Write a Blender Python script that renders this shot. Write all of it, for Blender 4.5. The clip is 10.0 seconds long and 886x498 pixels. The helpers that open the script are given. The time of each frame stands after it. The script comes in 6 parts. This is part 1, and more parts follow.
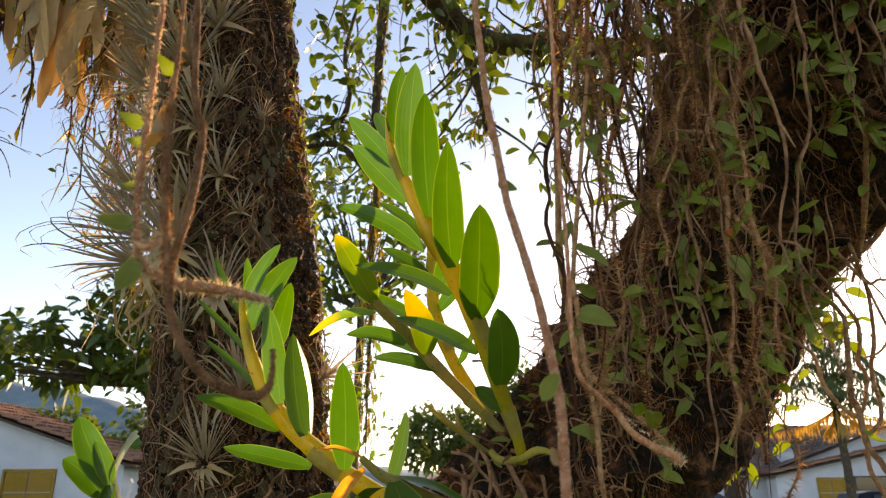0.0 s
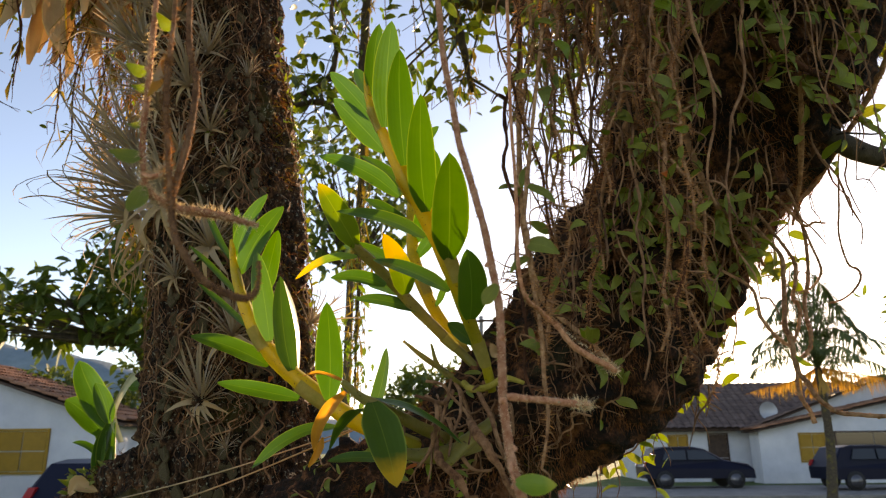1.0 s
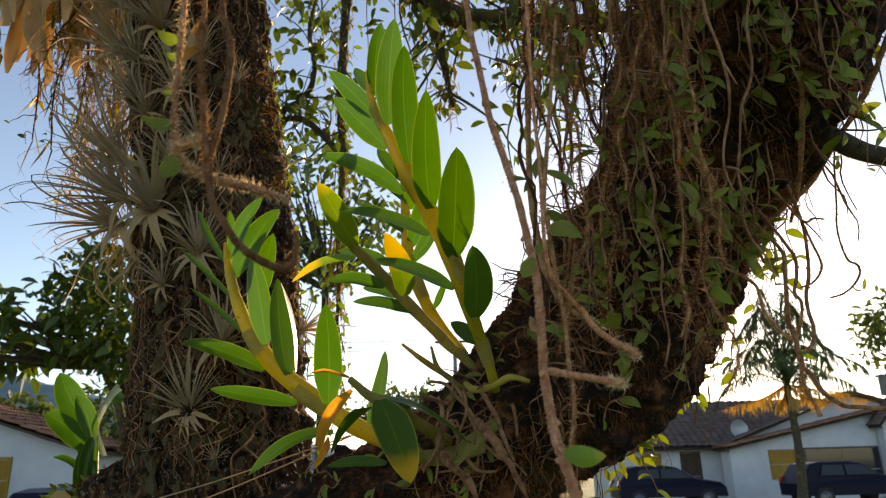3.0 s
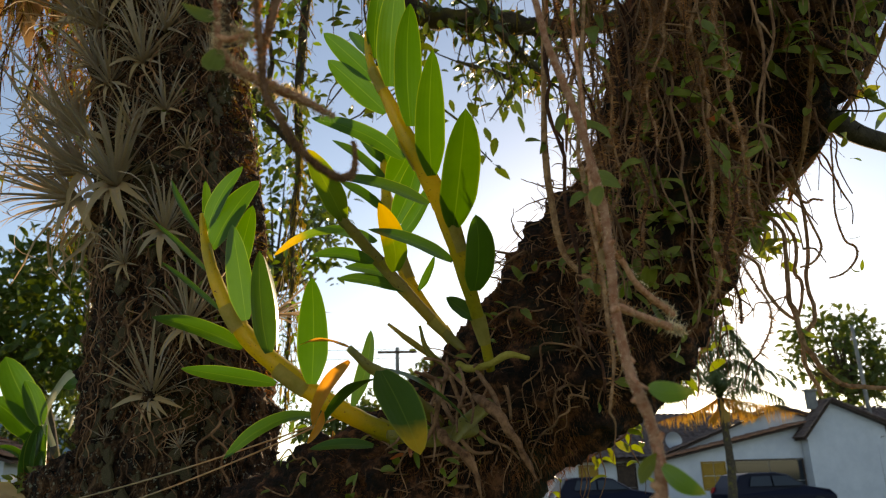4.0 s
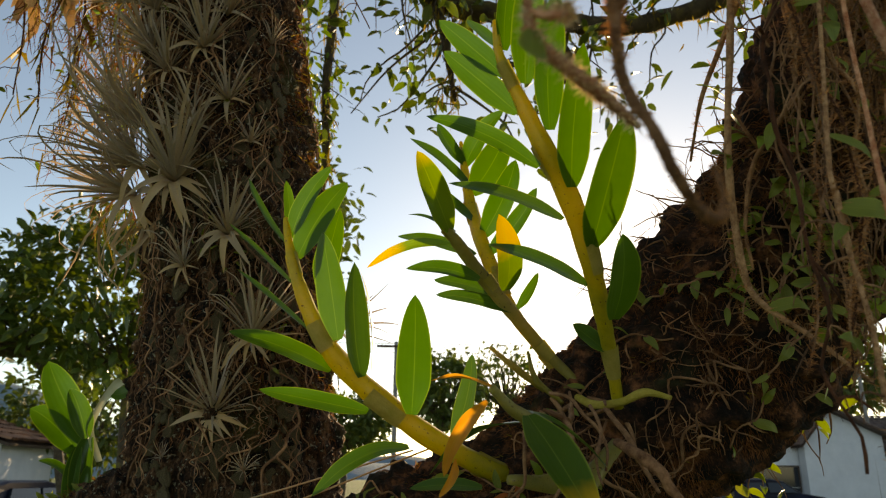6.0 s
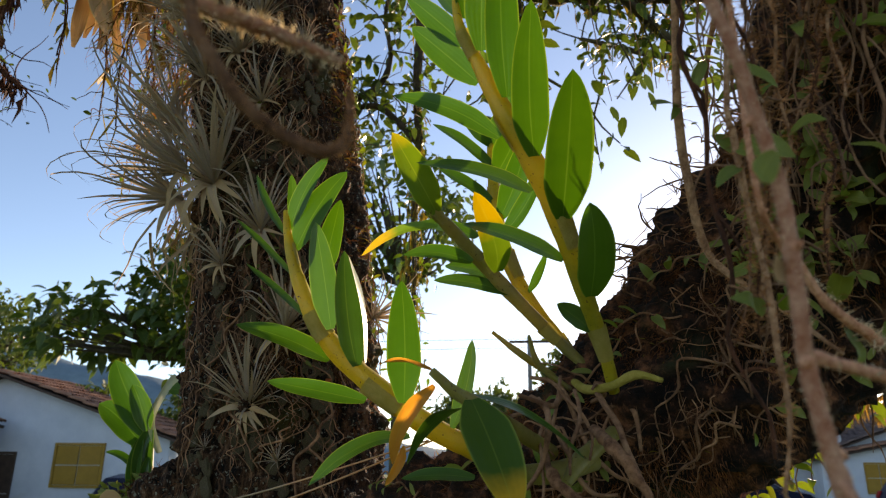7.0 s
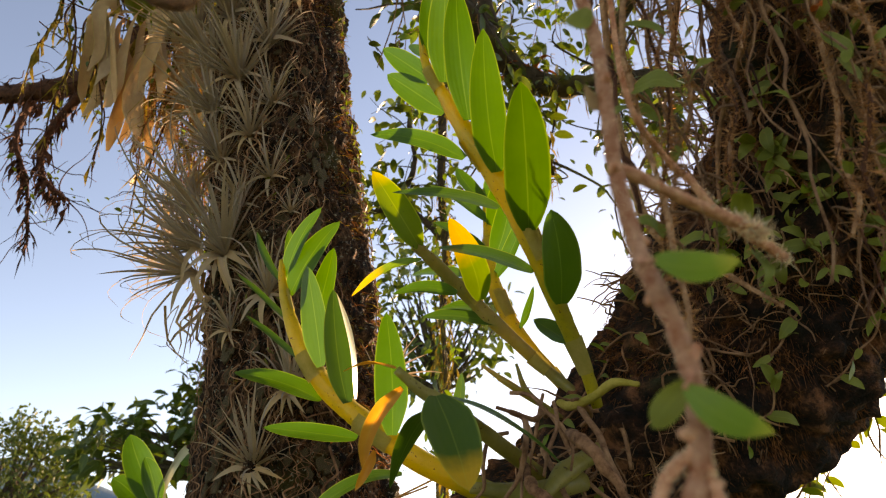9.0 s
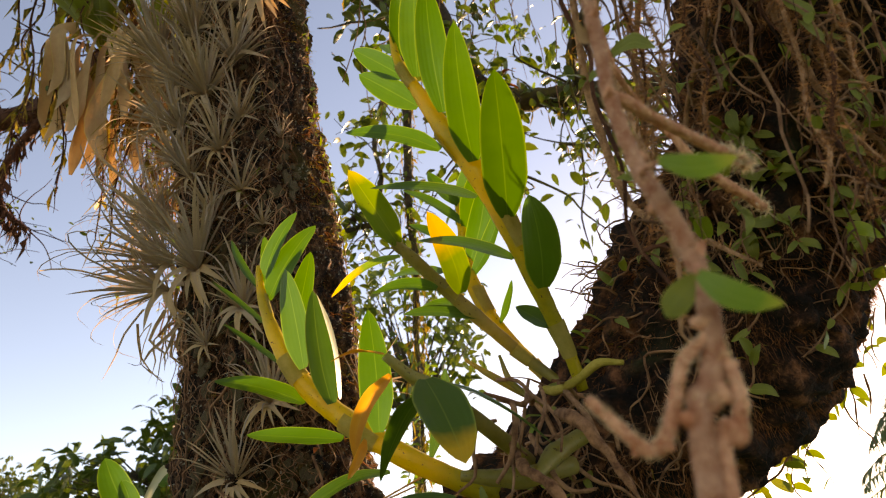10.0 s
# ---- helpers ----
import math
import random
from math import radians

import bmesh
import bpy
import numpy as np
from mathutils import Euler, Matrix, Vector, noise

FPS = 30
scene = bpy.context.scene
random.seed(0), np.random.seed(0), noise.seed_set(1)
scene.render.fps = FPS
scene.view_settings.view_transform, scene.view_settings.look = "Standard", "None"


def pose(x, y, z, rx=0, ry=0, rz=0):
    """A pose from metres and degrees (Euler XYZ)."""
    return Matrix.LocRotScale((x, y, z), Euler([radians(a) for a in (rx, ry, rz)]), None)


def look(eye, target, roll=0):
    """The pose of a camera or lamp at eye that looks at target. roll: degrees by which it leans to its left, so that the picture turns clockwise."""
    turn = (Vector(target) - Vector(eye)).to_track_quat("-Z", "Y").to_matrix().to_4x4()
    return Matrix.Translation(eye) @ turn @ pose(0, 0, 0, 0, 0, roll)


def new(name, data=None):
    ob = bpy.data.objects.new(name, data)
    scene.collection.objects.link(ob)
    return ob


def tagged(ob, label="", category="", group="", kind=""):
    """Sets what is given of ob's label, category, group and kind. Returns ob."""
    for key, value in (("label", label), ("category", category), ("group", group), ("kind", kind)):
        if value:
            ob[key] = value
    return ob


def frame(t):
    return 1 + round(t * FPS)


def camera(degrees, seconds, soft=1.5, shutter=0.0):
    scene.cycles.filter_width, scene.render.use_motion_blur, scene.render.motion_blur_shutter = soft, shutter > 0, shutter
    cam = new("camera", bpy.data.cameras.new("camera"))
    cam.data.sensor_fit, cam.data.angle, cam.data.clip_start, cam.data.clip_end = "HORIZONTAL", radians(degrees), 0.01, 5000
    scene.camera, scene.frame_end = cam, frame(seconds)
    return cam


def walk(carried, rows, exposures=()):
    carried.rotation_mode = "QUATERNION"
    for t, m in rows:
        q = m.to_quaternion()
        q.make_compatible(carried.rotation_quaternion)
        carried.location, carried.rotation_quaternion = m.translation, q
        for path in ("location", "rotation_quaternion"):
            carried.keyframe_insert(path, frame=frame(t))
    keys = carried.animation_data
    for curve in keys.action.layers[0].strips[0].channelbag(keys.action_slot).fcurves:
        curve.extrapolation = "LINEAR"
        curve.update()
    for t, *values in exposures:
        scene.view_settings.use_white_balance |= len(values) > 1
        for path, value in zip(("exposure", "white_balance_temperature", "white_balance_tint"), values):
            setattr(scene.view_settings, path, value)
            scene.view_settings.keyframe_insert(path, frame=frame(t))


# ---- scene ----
cam = camera(64.1, 10.0, 1.15)
PATH = [
    (0, (0.0498, 0.0530, 1.6051), (-0.0712, 1.9415, 2.2512), -0.25),
    (0.5, (0.0582, 0.0282, 1.5959), (-0.0679, 1.9385, 2.1716), -0.03),
    (1, (0.0625, 0.0202, 1.5828), (-0.0335, 1.9425, 2.1240), -0.60),
    (1.5, (0.0605, 0.0154, 1.5762), (-0.0363, 1.9313, 2.1440), -0.75),
    (2, (0.0547, 0.0190, 1.5728), (0.0013, 1.9369, 2.1400), -1.24),
    (2.2, (0.0545, 0.0174, 1.5720), (0.0259, 1.9277, 2.1621), -1.34),
    (3.3, (0.0346, 0.0313, 1.5644), (0.0276, 1.9377, 2.1677), -1.70),
    (3.5, (0.0309, 0.0330, 1.5565), (0.0885, 1.9367, 2.1682), -1.69),
    (4, (0.0044, 0.0562, 1.5507), (0.1441, 1.9514, 2.1730), -1.55),
    (4.5, (-0.0235, 0.0908, 1.5718), (0.2969, 1.9601, 2.2077), -0.08),
    (5, (-0.0544, 0.1045, 1.5762), (0.2796, 1.9740, 2.2015), 2.09),
    (5.5, (-0.0712, 0.1053, 1.5786), (0.1917, 1.9816, 2.2197), 1.86),
    (6, (-0.0685, 0.1104, 1.5819), (0.0688, 2.0102, 2.1923), 0.35),
    (6.2, (-0.0637, 0.1165, 1.5819), (0.0084, 2.0186, 2.1960), -0.40),
    (7.3, (0.0464, 0.1300, 1.5786), (-0.2811, 2.0123, 2.1706), 0.24),
    (7.5, (0.0505, 0.1242, 1.5797), (-0.3184, 1.9973, 2.1768), -0.37),
    (8, (0.0538, 0.1296, 1.5586), (-0.3073, 2.0040, 2.1583), 0.24),
    (8.5, (0.0652, 0.1376, 1.5445), (-0.2475, 1.8942, 2.4471), -1.13),
    (9, (0.0582, 0.1418, 1.5265), (-0.2645, 1.9034, 2.4170), -0.73),
    (9.5, (0.0520, 0.1473, 1.5164), (-0.1898, 1.9264, 2.3985), -2.42),
    (10, (0.0495, 0.1459, 1.5098), (-0.1759, 1.8957, 2.4523), -4.60),
]
walk(cam, [(t, look(eye, target, roll)) for t, eye, target, roll in PATH],
     [(0, 1.69, 8800, 21), (0.6, 1.63, 8800, 22), (1, 1.46, 8800, 21), (2, 1.3, 8400, 17), (3.5, 1.06, 8300, 14), (4.5, 0.91, 8800, 13), (6, 0.95, 9800, 11), (7.3, 1.12, 6800, 17), (8, 1.22, 6700, 17), (8.5, 1.32, 7600, 19), (9, 1.56, 9400, 24), (10, 1.6, 10200, 26)])
cam.data.dof.use_dof = True
cam.data.dof.focus_distance, cam.data.dof.aperture_fstop = 0.5, 24.0

# ---- world and light ----
SUN_AZ, SUN_EL = 20.4, 12.5
world = bpy.data.worlds.new("sky")
scene.world = world
world.use_nodes = True
wn = world.node_tree
wn.nodes.clear()
sky = wn.nodes.new("ShaderNodeTexSky")
sky.sky_type, sky.sun_disc = "NISHITA", False
sky.sun_elevation, sky.sun_rotation = radians(SUN_EL), radians(SUN_AZ)
sky.air_density, sky.dust_density, sky.ozone_density = 0.8, 0.5, 1.4
sky.altitude = 1100.0
bg = wn.nodes.new("ShaderNodeBackground")
bg.inputs["Strength"].default_value = 0.135
wo = wn.nodes.new("ShaderNodeOutputWorld")
wn.links.new(sky.outputs[0], bg.inputs[0])
wn.links.new(bg.outputs[0], wo.inputs[0])
sun_dir = Vector((math.sin(radians(SUN_AZ)) * math.cos(radians(SUN_EL)), math.cos(radians(SUN_AZ)) * math.cos(radians(SUN_EL)), math.sin(radians(SUN_EL))))
sun = new("sun", bpy.data.lights.new("sun", "SUN"))
sun.data.energy, sun.data.angle, sun.data.color = 4.0, radians(0.6), (1.0, 0.84, 0.62)
sun.matrix_world = look(sun_dir * 50, (0, 0, 0))

# ---- materials ----


def node_mat(name):
    m = bpy.data.materials.new(name)
    m.use_nodes = True
    m.node_tree.nodes.clear()
    return m, m.node_tree.nodes, m.node_tree.links


def ramp(nodes, links, fac, stops):
    r = nodes.new("ShaderNodeValToRGB")
    el = r.color_ramp.elements
    while len(el) < len(stops):
        el.new(0.5)
    for e, (p, c) in zip(el, stops):
        e.position, e.color = p, (*c, 1)
    links.new(fac, r.inputs[0])
    return r.outputs[0]


def noise_tex(nodes, links, scale, detail=4.0, rough=0.6, stretch=None):
    co = nodes.new("ShaderNodeTexCoord")
    n = nodes.new("ShaderNodeTexNoise")
    n.inputs["Scale"].default_value, n.inputs["Detail"].default_value, n.inputs["Roughness"].default_value = scale, detail, rough
    src = co.outputs["Object"]
    if stretch:
        mp = nodes.new("ShaderNodeMapping")
        mp.inputs["Scale"].default_value = stretch
        links.new(src, mp.inputs[0])
        src = mp.outputs[0]
    links.new(src, n.inputs["Vector"])
    return n.outputs["Fac"]


def mix_col(nodes, links, fac, a, b, mode="MIX"):
    m = nodes.new("ShaderNodeMix")
    m.data_type, m.blend_type = "RGBA", mode
    for sock, v in ((m.inputs[0], fac), (m.inputs[6], a), (m.inputs[7], b)):
        if isinstance(v, (int, float)):
            sock.default_value = v
        elif isinstance(v, tuple):
            sock.default_value = (*v, 1)
        else:
            links.new(v, sock)
    return m.outputs[2]


def finish(m, nodes, links, colour, rough=0.6, bump=None, metal=0.0, translucent=0.0, trans_tint=(1, 1, 1), spec=0.5, sheen=0.0):
    """A principled surface, mixed with a translucent one for leaves."""
    p = nodes.new("ShaderNodeBsdfPrincipled")
    out = nodes.new("ShaderNodeOutputMaterial")
    if isinstance(colour, tuple):
        p.inputs["Base Color"].default_value = (*colour, 1)
    else:
        links.new(colour, p.inputs["Base Color"])
    if isinstance(rough, (int, float)):
        p.inputs["Roughness"].default_value = rough
    else:
        links.new(rough, p.inputs["Roughness"])
    p.inputs["Metallic"].default_value = metal
    p.inputs["Specular IOR Level"].default_value = spec
    p.inputs["Sheen Weight"].default_value = sheen
    if bump:
        b = nodes.new("ShaderNodeBump")
        b.inputs["Distance"].default_value, b.inputs["Strength"].default_value = bump[1], bump[2] if len(bump) > 2 else 1.0
        links.new(bump[0], b.inputs["Height"])
        links.new(b.outputs[0], p.inputs["Normal"])
    if translucent > 0:
        t = nodes.new("ShaderNodeBsdfTranslucent")
        if isinstance(colour, tuple):
            t.inputs[0].default_value = tuple(min(1, c * k) for c, k in zip(colour, trans_tint)) + (1,)
        else:
            links.new(mix_col(nodes, links, 1.0, colour, trans_tint, "MULTIPLY"), t.inputs[0])
        mx = nodes.new("ShaderNodeMixShader")
        mx.inputs[0].default_value = translucent
        links.new(p.outputs[0], mx.inputs[1])
        links.new(t.outputs[0], mx.inputs[2])
        links.new(mx.outputs[0], out.inputs[0])
    else:
        links.new(p.outputs[0], out.inputs[0])
    return m


def attr(nodes, name):
    a = nodes.new("ShaderNodeAttribute")
    a.attribute_name = name
    return a.outputs["Fac"]


def rand_fac(nodes, island=False):
    if island:
        return nodes.new("ShaderNodeNewGeometry").outputs["Random Per Island"]
    return nodes.new("ShaderNodeObjectInfo").outputs["Random"]


def leaf_mat(name, dark, light, tip=None, tip_at=0.75, translucent=0.5, tint=(1.6, 1.7, 0.6), rough=0.35, island=False, veins=22.0, spots=None):
    """Leaf: base to tip shading of its own, parallel veins across, blotches, light shining through."""
    m, n, l = node_mat(name)
    blot = noise_tex(n, l, 60.0, 3.0)
    col = mix_col(n, l, blot, dark, light)
    col = mix_col(n, l, rand_fac(n, island), col, mix_col(n, l, 1.0, col, (1.28, 1.12, 0.8), "MULTIPLY"))
    along, across = attr(n, "along"), attr(n, "across")
    if tip:
        f = n.new("ShaderNodeMath")
        f.operation = "ADD"
        l.new(along, f.inputs[0])
        mm = n.new("ShaderNodeMath")
        mm.operation = "MULTIPLY_ADD"
        l.new(blot, mm.inputs[0])
        mm.inputs[1].default_value, mm.inputs[2].default_value = 0.3, -0.15
        l.new(mm.outputs[0], f.inputs[1])
        fr = ramp(n, l, f.outputs[0], [(tip_at - 0.1, (0, 0, 0)), (tip_at + 0.12, (1, 1, 1))])
        col = mix_col(n, l, fr, col, tip)
    # pale midrib
    ab = n.new("ShaderNodeMath")
    ab.operation = "ABSOLUTE"
    l.new(across, ab.inputs[0])
    rib = ramp(n, l, ab.outputs[0], [(0.0, (1, 1, 1)), (0.05, (0, 0, 0))])
    col = mix_col(n, l, rib, col, mix_col(n, l, 0.16, col, (0.5, 0.6, 0.16)))
    # lighter yellow-green margin: the sunlit rim of the blade, put into colour
    edge = ramp(n, l, ab.outputs[0], [(0.9, (0, 0, 0)), (0.99, (1, 1, 1))])
    col = mix_col(n, l, edge, col, mix_col(n, l, 0.35, col, (0.55, 0.6, 0.12)))
    if spots:
        sp = ramp(n, l, noise_tex(n, l, 330.0, 2.0), [(0.69, (0, 0, 0)), (0.74, (1, 1, 1))])
        col = mix_col(n, l, sp, col, spots)
    wv = n.new("ShaderNodeMath")
    wv.operation = "MULTIPLY"
    l.new(across, wv.inputs[0])
    wv.inputs[1].default_value = veins
    sn = n.new("ShaderNodeMath")
    sn.operation = "SINE"
    l.new(wv.outputs[0], sn.inputs[0])
    return finish(m, n, l, col, rough, (sn.outputs[0], 0.00025, 0.15), translucent=translucent, trans_tint=tint)


def rough_mat(name, stops, scale=30.0, bump_scale=120.0, depth=0.002, rough=0.85, stretch=None, patch=None, patch_scale=8.0, patch_at=0.55, spec=0.3):
    """Bark, moss, plaster, earth: two scales of colour and a relief."""
    m, n, l = node_mat(name)
    f = noise_tex(n, l, scale, 6.0, 0.7, stretch)
    col = ramp(n, l, f, stops)
    if patch:
        pf = ramp(n, l, noise_tex(n, l, patch_scale, 4.0), [(patch_at - 0.06, (0, 0, 0)), (patch_at + 0.06, (1, 1, 1))])
        col = mix_col(n, l, pf, col, mix_col(n, l, f, patch, tuple(c * 1.8 for c in patch)))
    b = noise_tex(n, l, bump_scale, 5.0, 0.7, stretch)
    return finish(m, n, l, col, rough, (b, depth, 1.0), spec=spec)


def cane_mat(name, stops, tint):
    m, n, l = node_mat(name)
    col = ramp(n, l, noise_tex(n, l, 30.0, 6.0, 0.7), stops)
    sp = ramp(n, l, noise_tex(n, l, 420.0, 2.0), [(0.66, (0, 0, 0)), (0.72, (1, 1, 1))])
    col = mix_col(n, l, sp, col, (0.12, 0.08, 0.03))
    finish(m, n, l, col, 0.42, (noise_tex(n, l, 300.0, 3.0), 0.0005, 0.6), translucent=0.42, trans_tint=tint)
    for nd in n:
        if nd.type == "BSDF_PRINCIPLED":
            nd.inputs["Subsurface Weight"].default_value = 0.6
            nd.inputs["Subsurface Radius"].default_value = (1.0, 0.8, 0.2)
            nd.inputs["Subsurface Scale"].default_value = 0.006
    return m


def strand_mat(name, a, b, translucent=0.0, rough=0.8, scale=90.0, tint=(1.4, 1.3, 0.8)):
    m, n, l = node_mat(name)
    col = mix_col(n, l, ramp(n, l, noise_tex(n, l, scale, 5.0, 0.7), [(0.36, (0, 0, 0)), (0.64, (1, 1, 1))]), a, b)
    r = rand_fac(n, True)
    col = mix_col(n, l, r, mix_col(n, l, 1.0, col, (0.6, 0.6, 0.6), "MULTIPLY"), mix_col(n, l, 1.0, col, (1.35, 1.3, 1.2), "MULTIPLY"))
    return finish(m, n, l, col, rough, (noise_tex(n, l, 700.0, 4.0, 0.7), 0.0014, 1.0), translucent=translucent, trans_tint=tint, spec=0.25)


M_ORCHID = leaf_mat("orchid_leaf", (0.042, 0.115, 0.008), (0.07, 0.155, 0.011), translucent=0.42, tint=(0.85, 1.05, 0.35))
M_ORCHID_DARK = leaf_mat("orchid_leaf_dark", (0.035, 0.10, 0.014), (0.06, 0.14, 0.018), translucent=0.28, tint=(1.1, 1.2, 0.4))
M_ORCHID_AGED = leaf_mat("orchid_leaf_aged", (0.03, 0.085, 0.012), (0.05, 0.11, 0.014), tip=(0.55, 0.32, 0.02), tip_at=0.72, translucent=0.35, tint=(1.7, 1.6, 0.6))
M_ORCHID_YELLOW = leaf_mat("orchid_leaf_yellow", (0.11, 0.22, 0.015), (0.17, 0.28, 0.02), tip=(0.6, 0.38, 0.012), tip_at=0.55, translucent=0.45, tint=(1.2, 1.15, 0.5))
M_ORCHID_SPOT = leaf_mat("orchid_leaf_spotted", (0.06, 0.13, 0.015), (0.09, 0.16, 0.018), tip=(0.3, 0.26, 0.02), tip_at=0.85, translucent=0.5, tint=(1.9, 1.8, 0.6), spots=(0.05, 0.04, 0.01))
M_DRY_ORANGE = leaf_mat("dead_leaf_orange", (0.45, 0.17, 0.02), (0.62, 0.3, 0.05), translucent=0.55, tint=(1.3, 1.3, 0.8), rough=0.5)
# near-white leaf colour that stands in for a glossy sun glint
M_PALE_GLINT = leaf_mat("pale_leaf_glint", (0.58, 0.62, 0.5), (0.78, 0.8, 0.7), translucent=0.14, tint=(1.1, 1.1, 1.0), rough=0.3)
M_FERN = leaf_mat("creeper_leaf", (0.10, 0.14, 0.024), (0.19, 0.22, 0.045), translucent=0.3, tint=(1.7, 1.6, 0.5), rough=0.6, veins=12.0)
M_VINE_LEAF = leaf_mat("vine_leaf", (0.09, 0.2, 0.02), (0.16, 0.28, 0.03), tip=(0.35, 0.36, 0.04), tip_at=0.8, translucent=0.4, tint=(1.4, 1.3, 0.5), rough=0.4, veins=10.0)
# sunlit copy of the creeper leaf, yellower and brighter where sun strikes
M_FERN_LIT = leaf_mat("creeper_leaf_sunlit", (0.12, 0.2, 0.02), (0.2, 0.28, 0.03), translucent=0.4, tint=(1.2, 1.1, 0.4), rough=0.4, veins=12.0)
M_RED_LEAF = leaf_mat("red_leaf", (0.3, 0.05, 0.015), (0.42, 0.12, 0.02), translucent=0.25, tint=(1.3, 1.2, 0.9))
M_AIRPLANT = leaf_mat("air_plant_leaf", (0.29, 0.235, 0.2), (0.49, 0.395, 0.335), tip=(0.5, 0.34, 0.2), tip_at=0.9, translucent=0.24, tint=(1.2, 1.08, 0.95), rough=0.75, veins=5.0)
M_AIRPLANT_DRY = leaf_mat("air_plant_leaf_dry", (0.36, 0.26, 0.18), (0.52, 0.4, 0.29), translucent=0.25, tint=(1.3, 1.1, 0.8), rough=0.8, veins=5.0)
M_BROWN_LEAF = leaf_mat("brown_dry_leaf", (0.3, 0.19, 0.11), (0.5, 0.34, 0.21), translucent=0.14, tint=(1.4, 1.2, 0.8), rough=0.7)
M_BROM = leaf_mat("bromeliad_leaf", (0.12, 0.17, 0.02), (0.2, 0.26, 0.03), tip=(0.5, 0.38, 0.05), tip_at=0.8, translucent=0.5, tint=(1.9, 1.7, 0.6))
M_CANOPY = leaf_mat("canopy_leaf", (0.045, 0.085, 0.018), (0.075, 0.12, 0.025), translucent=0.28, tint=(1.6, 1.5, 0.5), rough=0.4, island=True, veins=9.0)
# sunlit copy of the canopy leaf: sunshine brightened into its colour
M_CANOPY_LIT = leaf_mat("canopy_leaf_sunlit", (0.08, 0.15, 0.02), (0.13, 0.2, 0.03), translucent=0.42, tint=(1.3, 1.4, 0.5), rough=0.4, island=True, veins=9.0)
M_FAR_LEAF = leaf_mat("far_foliage", (0.04, 0.075, 0.02), (0.075, 0.11, 0.03), translucent=0.35, tint=(1.7, 1.6, 0.6), rough=0.6, island=True)
M_PALM = leaf_mat("palm_leaf", (0.05, 0.085, 0.03), (0.08, 0.11, 0.035), translucent=0.12, tint=(1.2, 1.2, 0.7), rough=0.5, island=True)
M_PALM_DRY = leaf_mat("palm_leaf_dry", (0.38, 0.22, 0.05), (0.5, 0.32, 0.08), translucent=0.4, tint=(1.25, 1.15, 0.8), rough=0.6, island=True)
def bark_mat(name, stops, lichen, scale=120.0):
    """Cracked bark: dark fissures between plates, pale lichen specks, moss patches."""
    m, n, l = node_mat(name)
    co = n.new("ShaderNodeTexCoord")
    mp = n.new("ShaderNodeMapping")
    mp.inputs["Scale"].default_value = (1, 1, 0.35)
    l.new(co.outputs["Object"], mp.inputs[0])
    wob = n.new("ShaderNodeTexNoise")
    wob.inputs["Scale"].default_value = 60.0
    l.new(mp.outputs[0], wob.inputs["Vector"])
    ad = n.new("ShaderNodeMix")
    ad.data_type = "VECTOR"
    ad.inputs[0].default_value = 0.03
    l.new(mp.outputs[0], ad.inputs[4])
    l.new(wob.outputs["Color"], ad.inputs[5])
    vo = n.new("ShaderNodeTexVoronoi")
    vo.feature = "DISTANCE_TO_EDGE"
    vo.inputs["Scale"].default_value = scale
    l.new(ad.outputs[1], vo.inputs["Vector"])
    crack = ramp(n, l, vo.outputs["Distance"], [(0.0, (0.75, 0.75, 0.75)), (0.06, (1, 1, 1))])
    f = noise_tex(n, l, 90.0, 8.0, 0.8, (1, 1, 0.4))
    col = ramp(n, l, f, stops)
    pf = ramp(n, l, noise_tex(n, l, 12.0, 4.0), [(0.56, (0, 0, 0)), (0.66, (1, 1, 1))])
    col = mix_col(n, l, pf, col, mix_col(n, l, f, (0.05, 0.045, 0.012), (0.16, 0.13, 0.04)))
    lf = ramp(n, l, noise_tex(n, l, 260.0, 3.0), [(0.6, (0, 0, 0)), (0.68, (1, 1, 1))])
    col = mix_col(n, l, lf, col, lichen)
    col = mix_col(n, l, crack, (0.012, 0.008, 0.006), col)
    h = n.new("ShaderNodeMath")
    h.operation = "MULTIPLY_ADD"
    l.new(crack, h.inputs[0])
    h.inputs[1].default_value = 0.35
    l.new(f, h.inputs[2])
    return finish(m, n, l, col, 0.88, (h.outputs[0], 0.009, 1.0), spec=0.25)


M_SCALE = rough_mat("bark_scale", [(0.36, (0.03, 0.02, 0.012)), (0.5, (0.13, 0.085, 0.05)), (0.66, (0.32, 0.22, 0.14))], 120.0, 500.0, 0.002, patch=(0.1, 0.1, 0.035), patch_scale=20.0, patch_at=0.55)
# near-black low stops put the shade of deep gaps into both barks
M_TRUNK = bark_mat("trunk_bark", [(0.43, (0.006, 0.003, 0.002)), (0.53, (0.09, 0.04, 0.019)), (0.66, (0.40, 0.21, 0.11))], (0.42, 0.4, 0.3))
M_LIMB = rough_mat("limb_bark", [(0.42, (0.008, 0.0035, 0.002)), (0.53, (0.052, 0.019, 0.009)), (0.65, (0.32, 0.125, 0.058))], 55.0, 230.0, 0.007, patch=(0.025, 0.026, 0.009), patch_scale=13.0, patch_at=0.64)
M_BRANCH = rough_mat("branch_bark", [(0.3, (0.03, 0.022, 0.016)), (0.55, (0.08, 0.06, 0.042)), (0.75, (0.16, 0.12, 0.08))], 30.0, 140.0, 0.003, patch=(0.1, 0.085, 0.02), patch_scale=9.0, patch_at=0.6)
M_CANE = cane_mat("orchid_cane", [(0.28, (0.36, 0.33, 0.025)), (0.5, (0.54, 0.45, 0.03)), (0.72, (0.64, 0.49, 0.06))], (1.12, 1.06, 0.4))
